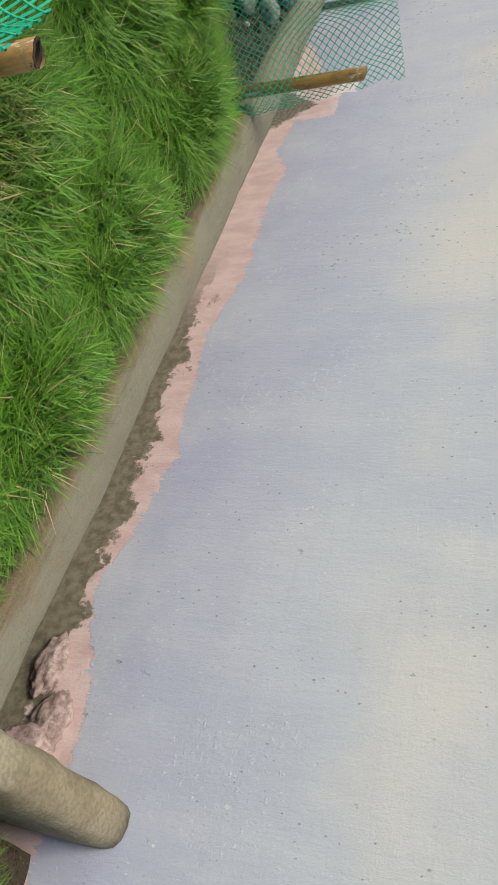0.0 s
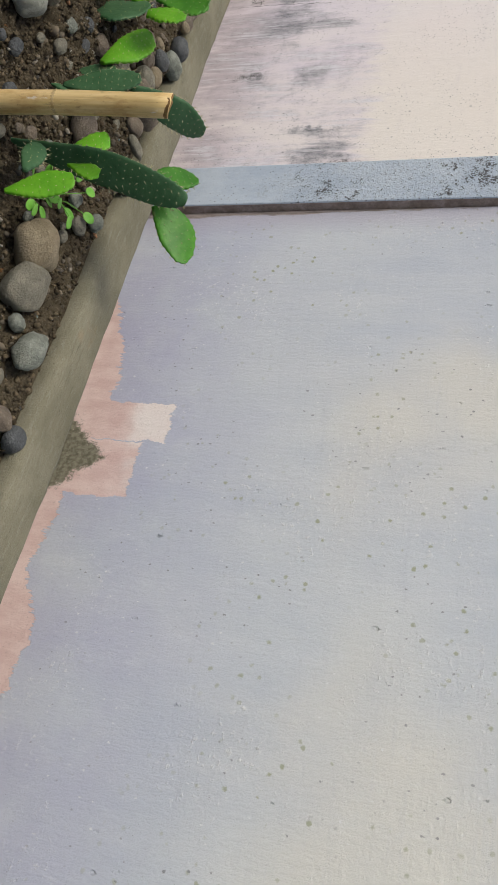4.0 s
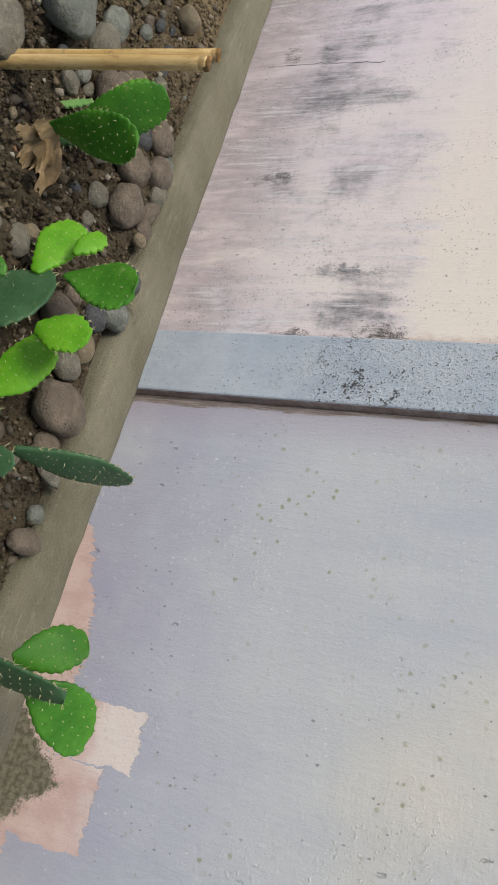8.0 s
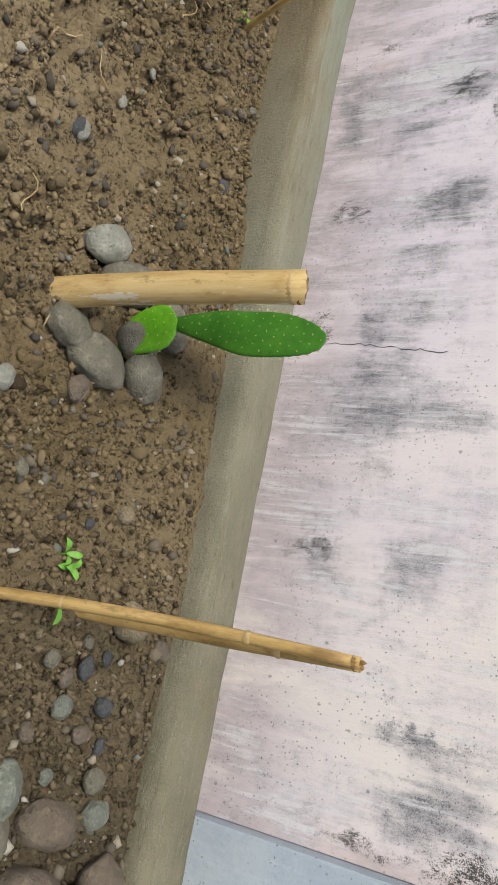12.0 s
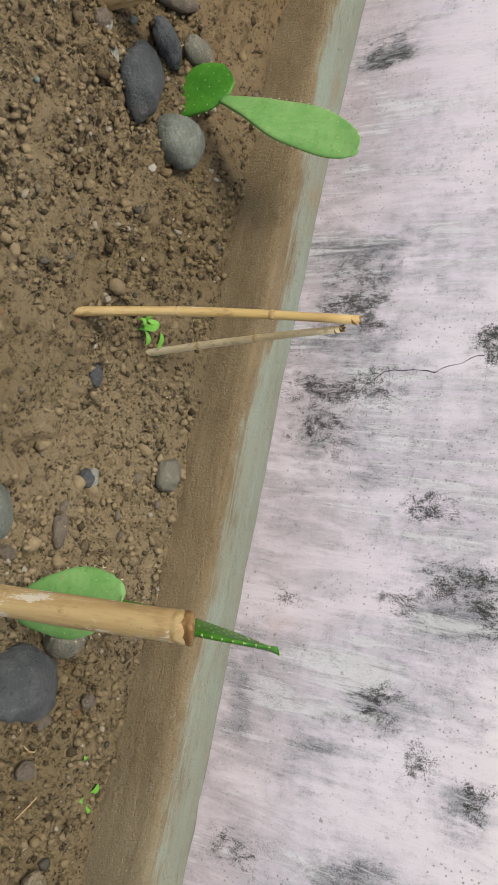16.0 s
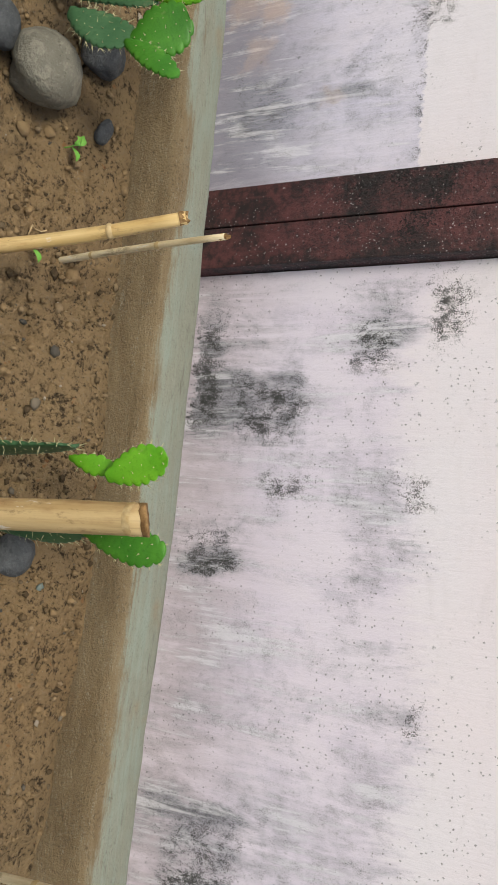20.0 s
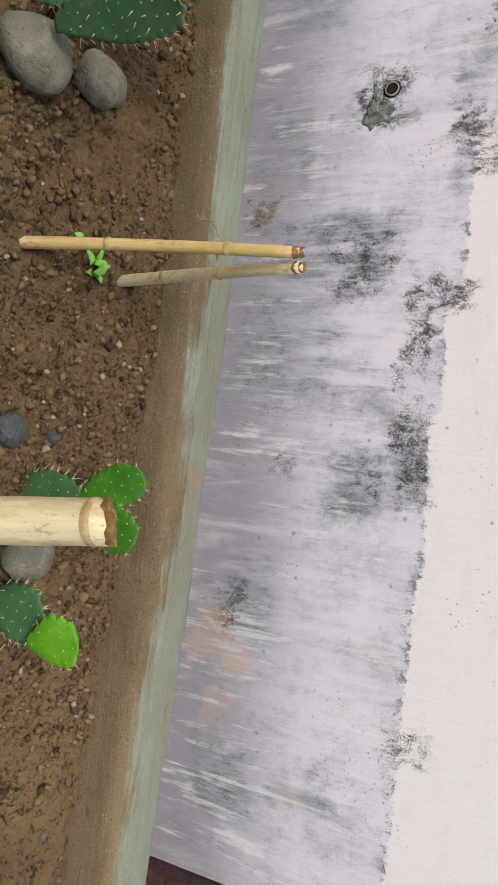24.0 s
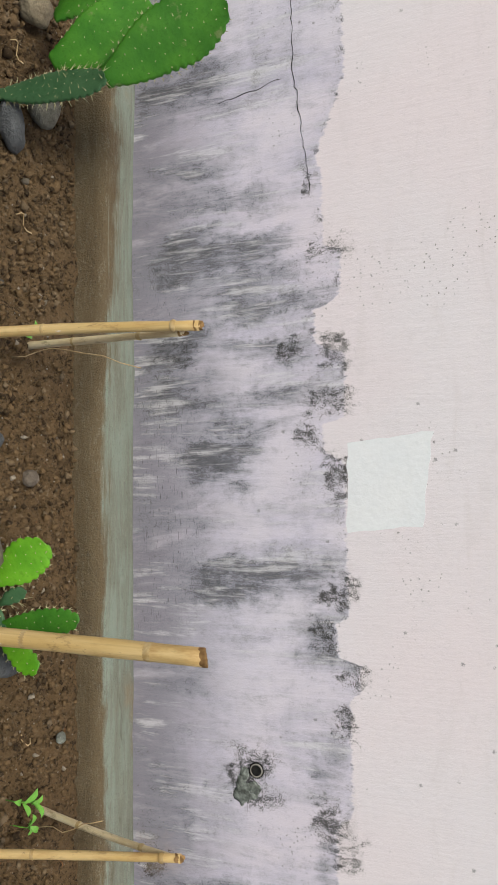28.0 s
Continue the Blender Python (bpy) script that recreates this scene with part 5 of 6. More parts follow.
bamboo_stake((-2.575, -1.255, 0.23), (-2.575, -1.249, 0.865), 0.046, "cane_grey", "grey weathered stick holding up the green net", "net_pole", 3, "net poles")
bamboo_stake((-2.565, -0.815, 0.23), (-2.585, -0.8, 0.745), 0.046, "cane_old", "brown bamboo pole holding up the green net", "net_pole", 3, "net poles")
thin_stake((-5.94, -1.16, 0.149), (-5.95, -1.055, 0.713), 0.019, "cane_brown")
thin_stake((-5.94, -0.99, 0.149), (-5.945, -1.045, 0.71), 0.014, "cane_brown")
thin_stake((-7.267, -1.098, 0.066), (-7.261, -1.083, 0.556), 0.020)
thin_stake((-7.317, -0.848, 0.065), (-7.276, -1.051, 0.584), 0.015, "cane_brown")
thin_stake((-8.47, -1.088, 0.056), (-8.499, -0.985, 0.535), 0.017)
thin_stake((-8.462, -0.909, 0.056), (-8.49, -0.972, 0.50), 0.014, "cane_pale")
thin_stake((-9.415, -1.165, 0.084), (-9.474, -1.075, 0.482), 0.020)
thin_stake((-9.412, -1.018, 0.084), (-9.465, -1.062, 0.470), 0.016, "cane_pale")
thin_stake((-10.40, -1.16, 0.118), (-10.463, -1.045, 0.484), 0.024)
thin_stake((-10.47, -0.895, 0.118), (-10.461, -0.965, 0.510), 0.013, "cane_pale")
thin_stake((-11.47, -1.07, 0.129), (-11.432, -0.985, 0.525), 0.017)
thin_stake((-11.39, -1.02, 0.129), (-11.424, -0.975, 0.512), 0.018, "cane_pale")
thin_stake((-12.43, -1.06, 0.173), (-12.428, -0.972, 0.614), 0.020)
thin_stake((-12.419, -0.861, 0.171), (-12.412, -0.955, 0.610), 0.021, "cane_pale")
thin_stake((-13.356, -1.044, 0.219), (-13.366, -0.95, 0.595), 0.018)
thin_stake((-13.38, -0.866, 0.221), (-13.358, -0.94, 0.59), 0.014, "cane_pale")
thin_stake((-14.32, -1.07, 0.235), (-14.31, -0.988, 0.662), 0.022)
thin_stake((-14.326, -0.912, 0.235), (-14.303, -0.978, 0.625), 0.016, "cane_pale")

# cacti

cactus((-4.231, -1.113, 0.212), [
    (-4.231, -1.113, 0.226, -4.199, -0.953, 0.608, 0.078),
    (-4.231, -0.993, 0.526, -4.29, -0.943, 0.613, 0.072),
    (-4.207, -0.933, 0.528, -4.139, -0.813, 0.591, 0.1),
    (-4.186, -1.073, 0.355, -4.168, -1.053, 0.43, 0.048),
    (-4.068, -1.153, 0.326, -4.177, -1.133, 0.308, 0.049),
    (-3.976, -1.173, 0.327, -4.027, -1.153, 0.462, 0.062),
    (-4.259, -1.063, 0.329, -4.316, -1.043, 0.405, 0.065),
], "branching prickly pear cactus leaning over the curb, with fresh shoots", "dmmydyy", {0: 0.09}, knobs=0.55)
cactus((-4.542, -1.062, 0.208), [
    (-4.621, -1.032, 0.155, -4.621, -1.012, 0.316, 0.099),
    (-4.503, -1.082, 0.231, -4.531, -1.062, 0.428, 0.071),
    (-4.577, -1.012, 0.375, -4.6, -0.842, 0.519, 0.079),
    (-4.661, -1.042, 0.269, -4.8, -1.022, 0.365, 0.092),
    (-4.495, -1.092, 0.197, -4.491, -1.072, 0.245, 0.019),
], "prickly pear cactus with broad dusty pads beside stones", "dddyd", {2: 0.085}, knobs=0.55)
cactus((-4.801, -1.078, 0.205), [
    (-4.888, -1.078, 0.169, -4.876, -1.058, 0.339, 0.166),
    (-4.943, -1.058, 0.28, -5.083, -1.038, 0.313, 0.081),
    (-4.989, -1.058, 0.354, -5.053, -1.038, 0.39, 0.042),
    (-4.944, -1.048, 0.354, -4.913, -1.028, 0.506, 0.101),
    (-4.782, -1.098, 0.386, -4.772, -1.078, 0.487, 0.085),
    (-4.829, -1.178, 0.212, -4.881, -1.158, 0.305, 0.049),
], "bushy prickly pear cactus with small bright new pads", "dyymym")
cactus((-5.342, -1.081, 0.184), [
    (-5.300, -1.070, 0.180, -5.330, -1.050, 0.300, 0.060),
    (-5.360, -1.075, 0.235, -5.432, -1.050, 0.405, 0.105),
    (-5.240, -1.150, 0.250, -5.196, -1.142, 0.465, 0.095),
    (-5.405, -1.070, 0.270, -5.475, -1.055, 0.350, 0.045),
    (-5.364, -1.110, 0.150, -5.394, -1.080, 0.245, 0.022),
], "spiny prickly pear cactus with a dried husk at its root", "dmmyp", {1: (0.11, (0.93, -0.36, 0.1)), 2: (0.10, (0.93, -0.36, 0.1))})
cactus((-6.444, -1.006, 0.11), [
    (-6.436, -1.006, 0.113, -6.493, -0.986, 0.222, 0.087),
    (-6.483, -0.986, 0.222, -6.457, -0.966, 0.514, 0.092),
], "two-pad prickly pear cactus ringed by stones", "ym", knobs=0.3)
cactus((-7.948, -1.057, 0.058), [
    (-7.954, -1.057, 0.056, -8.013, -1.037, 0.25, 0.111),
    (-7.997, -1.037, 0.245, -7.983, -1.017, 0.514, 0.067),
], "two-pad prickly pear cactus ringed by stones", "pm", {1: (0.085, (0.97, 0.12, 0.0))}, knobs=0.3)
cactus((-8.943, -0.985, 0.065), [
    (-8.941, -0.985, 0.065, -9.033, -0.965, 0.161, 0.105),
    (-8.971, -0.965, 0.164, -8.855, -0.945, 0.446, 0.097),
], "two-pad prickly pear cactus ringed by stones", "mp", knobs=0.3)
cactus((-10.099, -0.955, 0.111), [
    (-10.100, -1.030, -0.021, -10.090, -1.000, 0.280, 0.013),
    (-10.090, -1.000, 0.278, -10.077, -0.990, 0.355, 0.030),
    (-10.062, -1.000, 0.356, -10.099, -0.980, 0.452, 0.059),
    (-9.976, -1.020, 0.097, -9.974, -1.010, 0.329, 0.037),
    (-9.976, -1.010, 0.323, -9.948, -0.990, 0.467, 0.053),
], "thin-stemmed prickly pear cactus behind a bamboo stake", "dyydm", {0: 0.07})
cactus((-10.906, -0.951, 0.123), [
    (-10.959, -1.000, 0.166, -10.972, -0.970, 0.392, 0.050),
    (-10.973, -0.970, 0.384, -10.924, -0.950, 0.522, 0.066),
    (-10.912, -1.020, 0.182, -10.889, -0.990, 0.345, 0.031),
    (-10.894, -0.990, 0.341, -10.878, -0.980, 0.436, 0.023),
    (-10.853, -1.050, 0.214, -10.795, -1.020, 0.329, 0.069),
    (-10.796, -1.020, 0.325, -10.828, -1.000, 0.425, 0.084),
    (-10.789, -1.030, 0.322, -10.723, -1.020, 0.421, 0.038),
], "prickly pear cactus with several pads behind a bamboo stake", "dmdydmm")
cactus((-11.969, -0.91, 0.151), [
    (-12.044, -0.980, 0.190, -12.037, -0.960, 0.273, 0.072),
    (-12.039, -0.960, 0.266, -12.088, -0.950, 0.381, 0.064),
    (-12.031, -0.960, 0.270, -11.988, -0.950, 0.382, 0.066),
    (-11.875, -1.020, 0.162, -11.843, -1.010, 0.260, 0.083),
    (-11.817, -1.010, 0.249, -11.833, -1.000, 0.333, 0.080),
], "small prickly pear cactus with paired green pads", "dmmdy")
cactus((-12.777, -1.139, 0.19), [
    (-12.829, -1.100, 0.127, -12.833, -1.070, 0.330, 0.085),
    (-12.722, -1.140, 0.271, -12.723, -1.120, 0.467, 0.076),
    (-12.819, -1.070, 0.315, -12.829, -1.050, 0.433, 0.049),
    (-12.831, -1.050, 0.426, -12.818, -1.020, 0.582, 0.074),
    (-12.899, -1.040, 0.248, -12.891, -1.030, 0.376, 0.030),
], "long-spined prickly pear cactus with a bright top pad", "dddmy", {1: (0.085, (0.75, -0.6, 0.2))})
cactus((-13.765, -1.046, 0.229), [
    (-13.758, -1.040, 0.200, -13.772, -1.020, 0.265, 0.070),
    (-13.852, -1.020, 0.219, -13.917, -1.000, 0.340, 0.076),
    (-13.770, -1.020, 0.256, -13.781, -1.000, 0.415, 0.045),
    (-13.752, -1.040, 0.267, -13.690, -1.030, 0.346, 0.041),
    (-13.805, -1.000, 0.236, -13.833, -0.990, 0.288, 0.027),
], "small spiny prickly pear cactus behind a bamboo stake", "dymyd")
cactus((-14.845, -0.978, 0.235), [
    (-14.817, -1.020, 0.242, -14.791, -1.000, 0.481, 0.065),
    (-14.865, -1.000, 0.356, -14.953, -0.970, 0.555, 0.118),
    (-14.804, -1.000, 0.476, -14.913, -0.960, 0.710, 0.120),
    (-14.980, -0.970, 0.340, -15.052, -0.950, 0.513, 0.112),
], "large prickly pear cactus reaching over the curb", "dmmm")

# stones
_rnd = random.Random(11)
STONES = []
STONES += [
    (-2.85, -1.08, 0.137, 0.118, -1), (-2.85, -1.24, 0.114, 0.132, -1), (-2.96, -0.94, 0.146, 0.084, -1),
    (-3.06, -0.81, 0.107, 0.1, -1), (-3.26, -0.78, 0.138, 0.117, -1), (-3.34, -0.9, 0.121, 0.116, -1),
    (-3.4, -0.73, 0.099, 0.087, -1), (-3.44, -0.9, 0.153, 0.218, 0), (-3.48, -1.08, 0.081, 0.078, -1),
    (-3.55, -1.05, 0.126, 0.137, 0), (-3.59, -0.67, 0.069, 0.066, -1), (-3.61, -0.68, 0.073, 0.065, -1),
    (-3.61, -0.76, 0.063, 0.064, -1), (-3.66, -0.73, 0.114, 0.059, -1), (-3.72, -0.92, 0.069, 0.053, -1),
    (-3.76, -1.27, 0.121, 0.101, 5), (-3.8, -0.77, 0.146, 0.08, 4), (-3.85, -0.7, 0.079, 0.031, -1),
]
STONES += [
    (-3.85, -0.84, 0.045, 0.052, -1), (-3.85, -1.34, 0.107, 0.077, -1), (-3.94, -0.89, 0.149, 0.112, 0),
    (-3.95, -1.39, 0.109, 0.109, -1), (-4.05, -0.92, 0.135, 0.141, 2), (-4.22, -0.78, 0.045, 0.052, -1),
    (-4.27, -0.72, 0.053, 0.046, -1), (-4.29, -0.8, 0.078, 0.143, 1), (-4.47, -0.68, 0.056, 0.093, -1),
    (-4.49, -0.95, 0.096, 0.11, 3), (-4.5, -0.7, 0.057, 0.098, -1), (-4.51, -1.31, 0.118, 0.099, 5),
    (-4.53, -0.66, 0.044, 0.044, -1), (-4.61, -1.3, 0.123, 0.122, 3), (-4.62, -0.69, 0.034, 0.077, -1),
    (-4.66, -1.15, 0.042, 0.042, -1), (-4.67, -0.74, 0.058, 0.067, -1), (-4.7, -1.07, 0.045, 0.032, -1),
]
STONES += [
    (-4.75, -0.77, 0.118, 0.153, 3), (-4.75, -1.1, 0.044, 0.043, -1), (-4.75, -1.27, 0.118, 0.102, 3),
    (-4.77, -0.79, 0.055, 0.076, -1), (-4.77, -1.03, 0.066, 0.053, -1), (-4.8, -0.9, 0.056, 0.096, -1),
    (-4.81, -0.71, 0.081, 0.067, -1), (-4.85, -0.79, 0.079, 0.084, -1), (-4.86, -1.31, 0.113, 0.151, 2),
    (-4.91, -0.74, 0.069, 0.053, -1), (-4.93, -0.8, 0.06, 0.069, -1), (-4.94, -0.86, 0.089, 0.128, -1),
    (-4.99, -0.75, 0.071, 0.061, -1), (-5.01, -0.84, 0.06, 0.069, -1), (-5.01, -1.07, 0.07, 0.054, -1),
    (-5.03, -0.69, 0.072, 0.094, -1), (-5.04, -0.95, 0.021, 0.031, -1), (-5.05, -0.78, 0.039, 0.05, -1),
]
STONES += [
    (-5.05, -1.07, 0.062, 0.063, -1), (-5.06, -1.04, 0.036, 0.055, -1), (-5.09, -0.77, 0.03, 0.048, -1),
    (-5.12, -0.66, 0.09, 0.073, -1), (-5.12, -0.98, 0.021, 0.027, -1), (-5.16, -0.65, 0.097, 0.074, 0),
    (-5.17, -0.88, 0.03, 0.032, -1), (-5.2, -0.9, 0.04, 0.038, -1), (-5.23, -0.88, 0.058, 0.061, 4),
    (-5.25, -0.63, 0.037, 0.042, 2), (-5.25, -0.97, 0.028, 0.045, -1), (-5.27, -0.9, 0.06, 0.059, -1),
    (-5.28, -0.68, 0.054, 0.049, -1), (-5.29, -0.8, 0.118, 0.103, 3), (-5.33, -0.69, 0.091, 0.045, -1),
    (-5.33, -1.32, 0.123, 0.077, -1), (-5.34, -0.82, 0.129, 0.107, -1), (-5.39, -0.66, 0.067, 0.051, -1),
]
STONES += [
    (-5.39, -0.7, 0.105, 0.052, -1), (-5.4, -0.82, 0.099, 0.095, -1), (-5.4, -0.89, 0.055, 0.04, -1),
    (-5.42, -1.12, 0.043, 0.062, -1), (-5.43, -0.65, 0.068, 0.044, -1), (-5.43, -1.04, 0.036, 0.031, -1),
    (-5.44, -0.72, 0.082, 0.088, -1), (-5.45, -0.79, 0.037, 0.05, -1), (-5.45, -1.16, 0.042, 0.061, -1),
    (-5.47, -0.82, 0.078, 0.066, -1), (-5.47, -1.06, 0.045, 0.031, -1), (-5.48, -0.66, 0.062, 0.044, -1),
    (-5.48, -0.7, 0.081, 0.086, -1), (-5.48, -1.1, 0.061, 0.051, 5), (-5.49, -0.84, 0.083, 0.076, -1),
    (-5.5, -0.67, 0.062, 0.039, -1), (-5.5, -0.98, 0.125, 0.183, 3), (-5.53, -0.77, 0.092, 0.094, 3),
]
STONES += [
    (-5.53, -1.22, 0.138, 0.134, 4), (-5.54, -0.71, 0.077, 0.071, -1), (-5.55, -0.73, 0.087, 0.06, -1),
    (-5.55, -1.19, 0.095, 0.117, -1), (-5.59, -1.08, 0.096, 0.089, 0), (-5.61, -0.94, 0.08, 0.133, 3),
    (-5.63, -0.81, 0.054, 0.056, -1), (-5.65, -0.83, 0.085, 0.068, -1), (-5.65, -0.96, 0.087, 0.078, -1),
    (-5.66, -0.77, 0.105, 0.081, -1), (-5.66, -1.08, 0.102, 0.078, -1), (-5.68, -0.96, 0.03, 0.032, -1),
    (-5.75, -0.89, 0.034, 0.044, -1), (-5.8, -0.84, 0.037, 0.04, -1), (-5.91, -0.7, 0.038, 0.044, -1),
    (-6.13, -0.88, 0.037, 0.036, -1), (-6.17, -1.21, 0.024, 0.033, -1), (-6.31, -1.09, 0.054, 0.043, -1),
]
STONES += [
    (-6.37, -1.07, 0.083, 0.134, 0), (-6.39, -0.93, 0.09, 0.11, 0), (-6.4, -1.15, 0.069, 0.098, 0),
    (-6.45, -0.97, 0.087, 0.084, -1), (-6.51, -0.89, 0.1, 0.108, 0), (-6.55, -1.02, 0.089, 0.15, 0),
    (-6.59, -1.1, 0.068, 0.125, 5), (-6.6, -0.98, 0.088, 0.089, 4), (-6.75, -1.23, 0.041, 0.028, -1),
    (-6.88, -0.78, 0.041, 0.036, -1), (-7.09, -0.76, 0.027, 0.049, -1), (-7.12, -0.71, 0.027, 0.044, -1),
    (-7.48, -0.72, 0.052, 0.027, -1), (-7.51, -0.86, 0.06, 0.056, 2), (-7.55, -0.98, 0.037, 0.037, -1),
    (-7.7, -0.95, 0.038, 0.041, -1), (-7.78, -0.93, 0.032, 0.035, -1), (-7.82, -0.82, 0.028, 0.029, -1),
]
STONES += [
    (-7.83, -1.17, 0.095, 0.126, 1), (-7.84, -1.04, 0.12, 0.144, 1), (-7.89, -1.24, 0.102, 0.122, 3),
    (-7.94, -0.95, 0.105, 0.089, 0), (-8.04, -1.12, 0.03, 0.035, -1), (-8.09, -1.22, 0.112, 0.151, 4),
    (-8.11, -1.01, 0.084, 0.032, -1), (-8.12, -0.96, 0.067, 0.103, 2), (-8.14, -1.07, 0.138, 0.079, 2),
    (-8.2, -0.97, 0.039, 0.034, -1), (-8.25, -0.74, 0.068, 0.052, -1), (-8.88, -0.97, 0.093, 0.113, 4),
    (-8.91, -1.12, 0.14, 0.083, 1), (-8.91, -1.2, 0.032, 0.039, -1), (-8.95, -1.23, 0.034, 0.036, -1),
    (-9.03, -1.07, 0.052, 0.108, 1), (-9.08, -0.98, 0.055, 0.076, 0), (-9.12, -1.08, 0.042, 0.12, -1),
]
STONES += [
    (-9.22, -1.43, 0.068, 0.049, 5), (-9.31, -1.45, 0.085, 0.079, 5), (-9.32, -0.99, 0.05, 0.047, -1),
    (-9.8, -1.19, 0.097, 0.095, 5), (-9.85, -1.05, 0.085, 0.079, 4), (-9.89, -1.3, 0.119, 0.105, 2),
    (-9.92, -0.93, 0.08, 0.086, 1), (-10.03, -1.22, 0.088, 0.102, 2), (-10.14, -1.12, 0.125, 0.07, 5),
    (-10.74, -0.81, 0.058, 0.034, -1), (-10.77, -1.03, 0.129, 0.149, 0), (-10.8, -1.12, 0.077, 0.066, -1),
    (-10.88, -0.86, 0.092, 0.106, 1), (-11.94, -0.95, 0.093, 0.095, -1), (-12.14, -1.03, 0.059, 0.068, 1),
    (-12.7, -1.12, 0.11, 0.127, 0), (-12.73, -0.96, 0.082, 0.111, 0), (-12.92, -1.18, 0.079, 0.09, 1),
]
STONES += [
    (-12.97, -1.05, 0.057, 0.12, 3), (-13.51, -0.79, 0.024, 0.028, -1), (-13.66, -1.12, 0.118, 0.113, 0),
    (-13.7, -0.97, 0.064, 0.111, 1), (-13.73, -0.82, 0.035, 0.035, -1), (-13.87, -1.18, 0.128, 0.082, 0),
    (-13.91, -1.07, 0.082, 0.082, 3), (-14.05, -0.92, 0.038, 0.039, -1), (-14.07, -0.92, 0.047, 0.035, -1),
    (-14.12, -1.03, 0.038, 0.048, -1), (-14.76, -0.99, 0.105, 0.067, -1), (-14.84, -0.9, 0.086, 0.078, -1),
    (-15.05, -0.92, 0.074, 0.085, -1),
]
_laid = []
for row in STONES:
    _y, _ = resting(row[0], row[1])
    _size = max(row[2], row[3])
    if all(math.hypot(row[0] - a, _y - b) > 0.31 * (_size + c) for a, b, c in _laid):
        _laid.append((row[0], _y, _size))
        stone(*row, _rnd)

# seedlings
for x, y in (
    (-6.03, -1.05), (-5.95, -1.05), (-7.33, -0.88), (-6.01, -1.04), (-8.52, -0.95), (-8.48, -0.9),
    (-9.48, -1.04), (-9.42, -1.08), (-8.5, -0.95), (-10.46, -1.0), (-12.46, -0.95), (-12.42, -0.92),
    (-12.44, -0.92), (-12.72, -0.65), (-13.41, -0.92), (-13.37, -0.94), (-14.34, -0.95), (-13.42, -0.95),
    (-7.65, -0.81), (-7.72, -0.85), (-10.68, -0.93), (-9.54, -0.65),
):
    seedling(x, y, _rnd, 1.3)

# agaves behind the net
for x, y, s in ((-3.52, -1.16, 1.1), (-3.24, -1.0, 1.05), (-3.62, -1.08, 0.7)):
    agave(x, y, _rnd, s)


def grass():
    """Mounded tufts of fine lawn grass, joined as one."""
    rs = np.random.RandomState(5)
    mounds = [(-2.2, -0.98, 0.30, 0.13), (-1.55, -0.93, 0.32, 0.14), (-1.0, -0.88, 0.30, 0.13), (-2.05, -1.42, 0.42, 0.14), (-1.25, -1.38, 0.45, 0.14), (-0.55, -1.15, 0.4, 0.12), (-2.4, -1.25, 0.25, 0.13), (0.2, -1.1, 0.5, 0.12)]
    low_tufts = [(-0.02, -0.42, 0.14, 0.05), (0.1, -0.25, 0.16, 0.05), (-0.12, -0.55, 0.10, 0.05)]
    verts, faces = [], []
    for mx, my, mr, mh in mounds + low_tufts:
        tufts = int(900 * mr)
        floor_z = 0.24 if my < -0.8 else 0.12
        ta, tr = rs.rand(tufts) * 2 * np.pi, np.sqrt(rs.rand(tufts)) * mr
        for cx, cy, cr in zip(mx + tr * np.cos(ta), my + tr * np.sin(ta) * 0.85, tr / mr):
            if (my < -0.8 and cy > -0.84) or cx < -2.60:
                continue
            lift = mh * 0.55 * (1 - cr**2)
            lean = rs.rand() * 6.28
            for _ in range(26):
                L = rs.uniform(0.07, 0.15)
                a = lean + rs.randn() * 1.1
                out = 0.02 + 0.09 * cr + rs.rand() * 0.05
                dx = out * np.cos(a) + 0.05 * cr * (cx - mx) / mr
                dy = out * np.sin(a) + 0.05 * cr * (cy - my) / mr
                x, y = cx + rs.randn() * 0.018, cy + rs.randn() * 0.018
                z = floor_z + lift * (0.6 + 0.4 * rs.rand())
                w = rs.uniform(0.0014, 0.0028)
                sx, sy = -np.sin(a) * w, np.cos(a) * w
                b = len(verts)
                for t, ww in ((0, 1), (0.5, 0.85), (1, 0.1)):
                    px, py, pz = x + dx * t * t, y + dy * t * t, z + L * (t - 0.35 * t * t * (0.4 + cr))
                    verts.append((px - sx * ww, py - sy * ww, pz))
                    verts.append((px + sx * ww, py + sy * ww, pz))
                faces += [(b, b + 1, b + 3, b + 2), (b + 2, b + 3, b + 5, b + 4)]
    ob = from_arrays("grass", verts, faces, M["grass"])
    tagged(ob, "thick mounds of fine bright green lawn grass", "grass", kind="stuff")
    bm = bmesh.new()
    for mx, my, mr, mh in mounds:
        geo = bmesh.ops.create_icosphere(bm, subdivisions=3, radius=1.0)
        for v in geo["verts"]:
            v.co = Vector((mx + v.co.x * mr * 0.95, my + v.co.y * mr * 0.78, 0.185 + max(-0.05, v.co.z) * mh * 0.75))
            v.co.y = min(v.co.y, -0.80)
            v.co.x = max(v.co.x, -2.6)
    tagged(part("turf", bm, M["soil"]), "root-bound turf under the grass", "turf", kind="stuff")


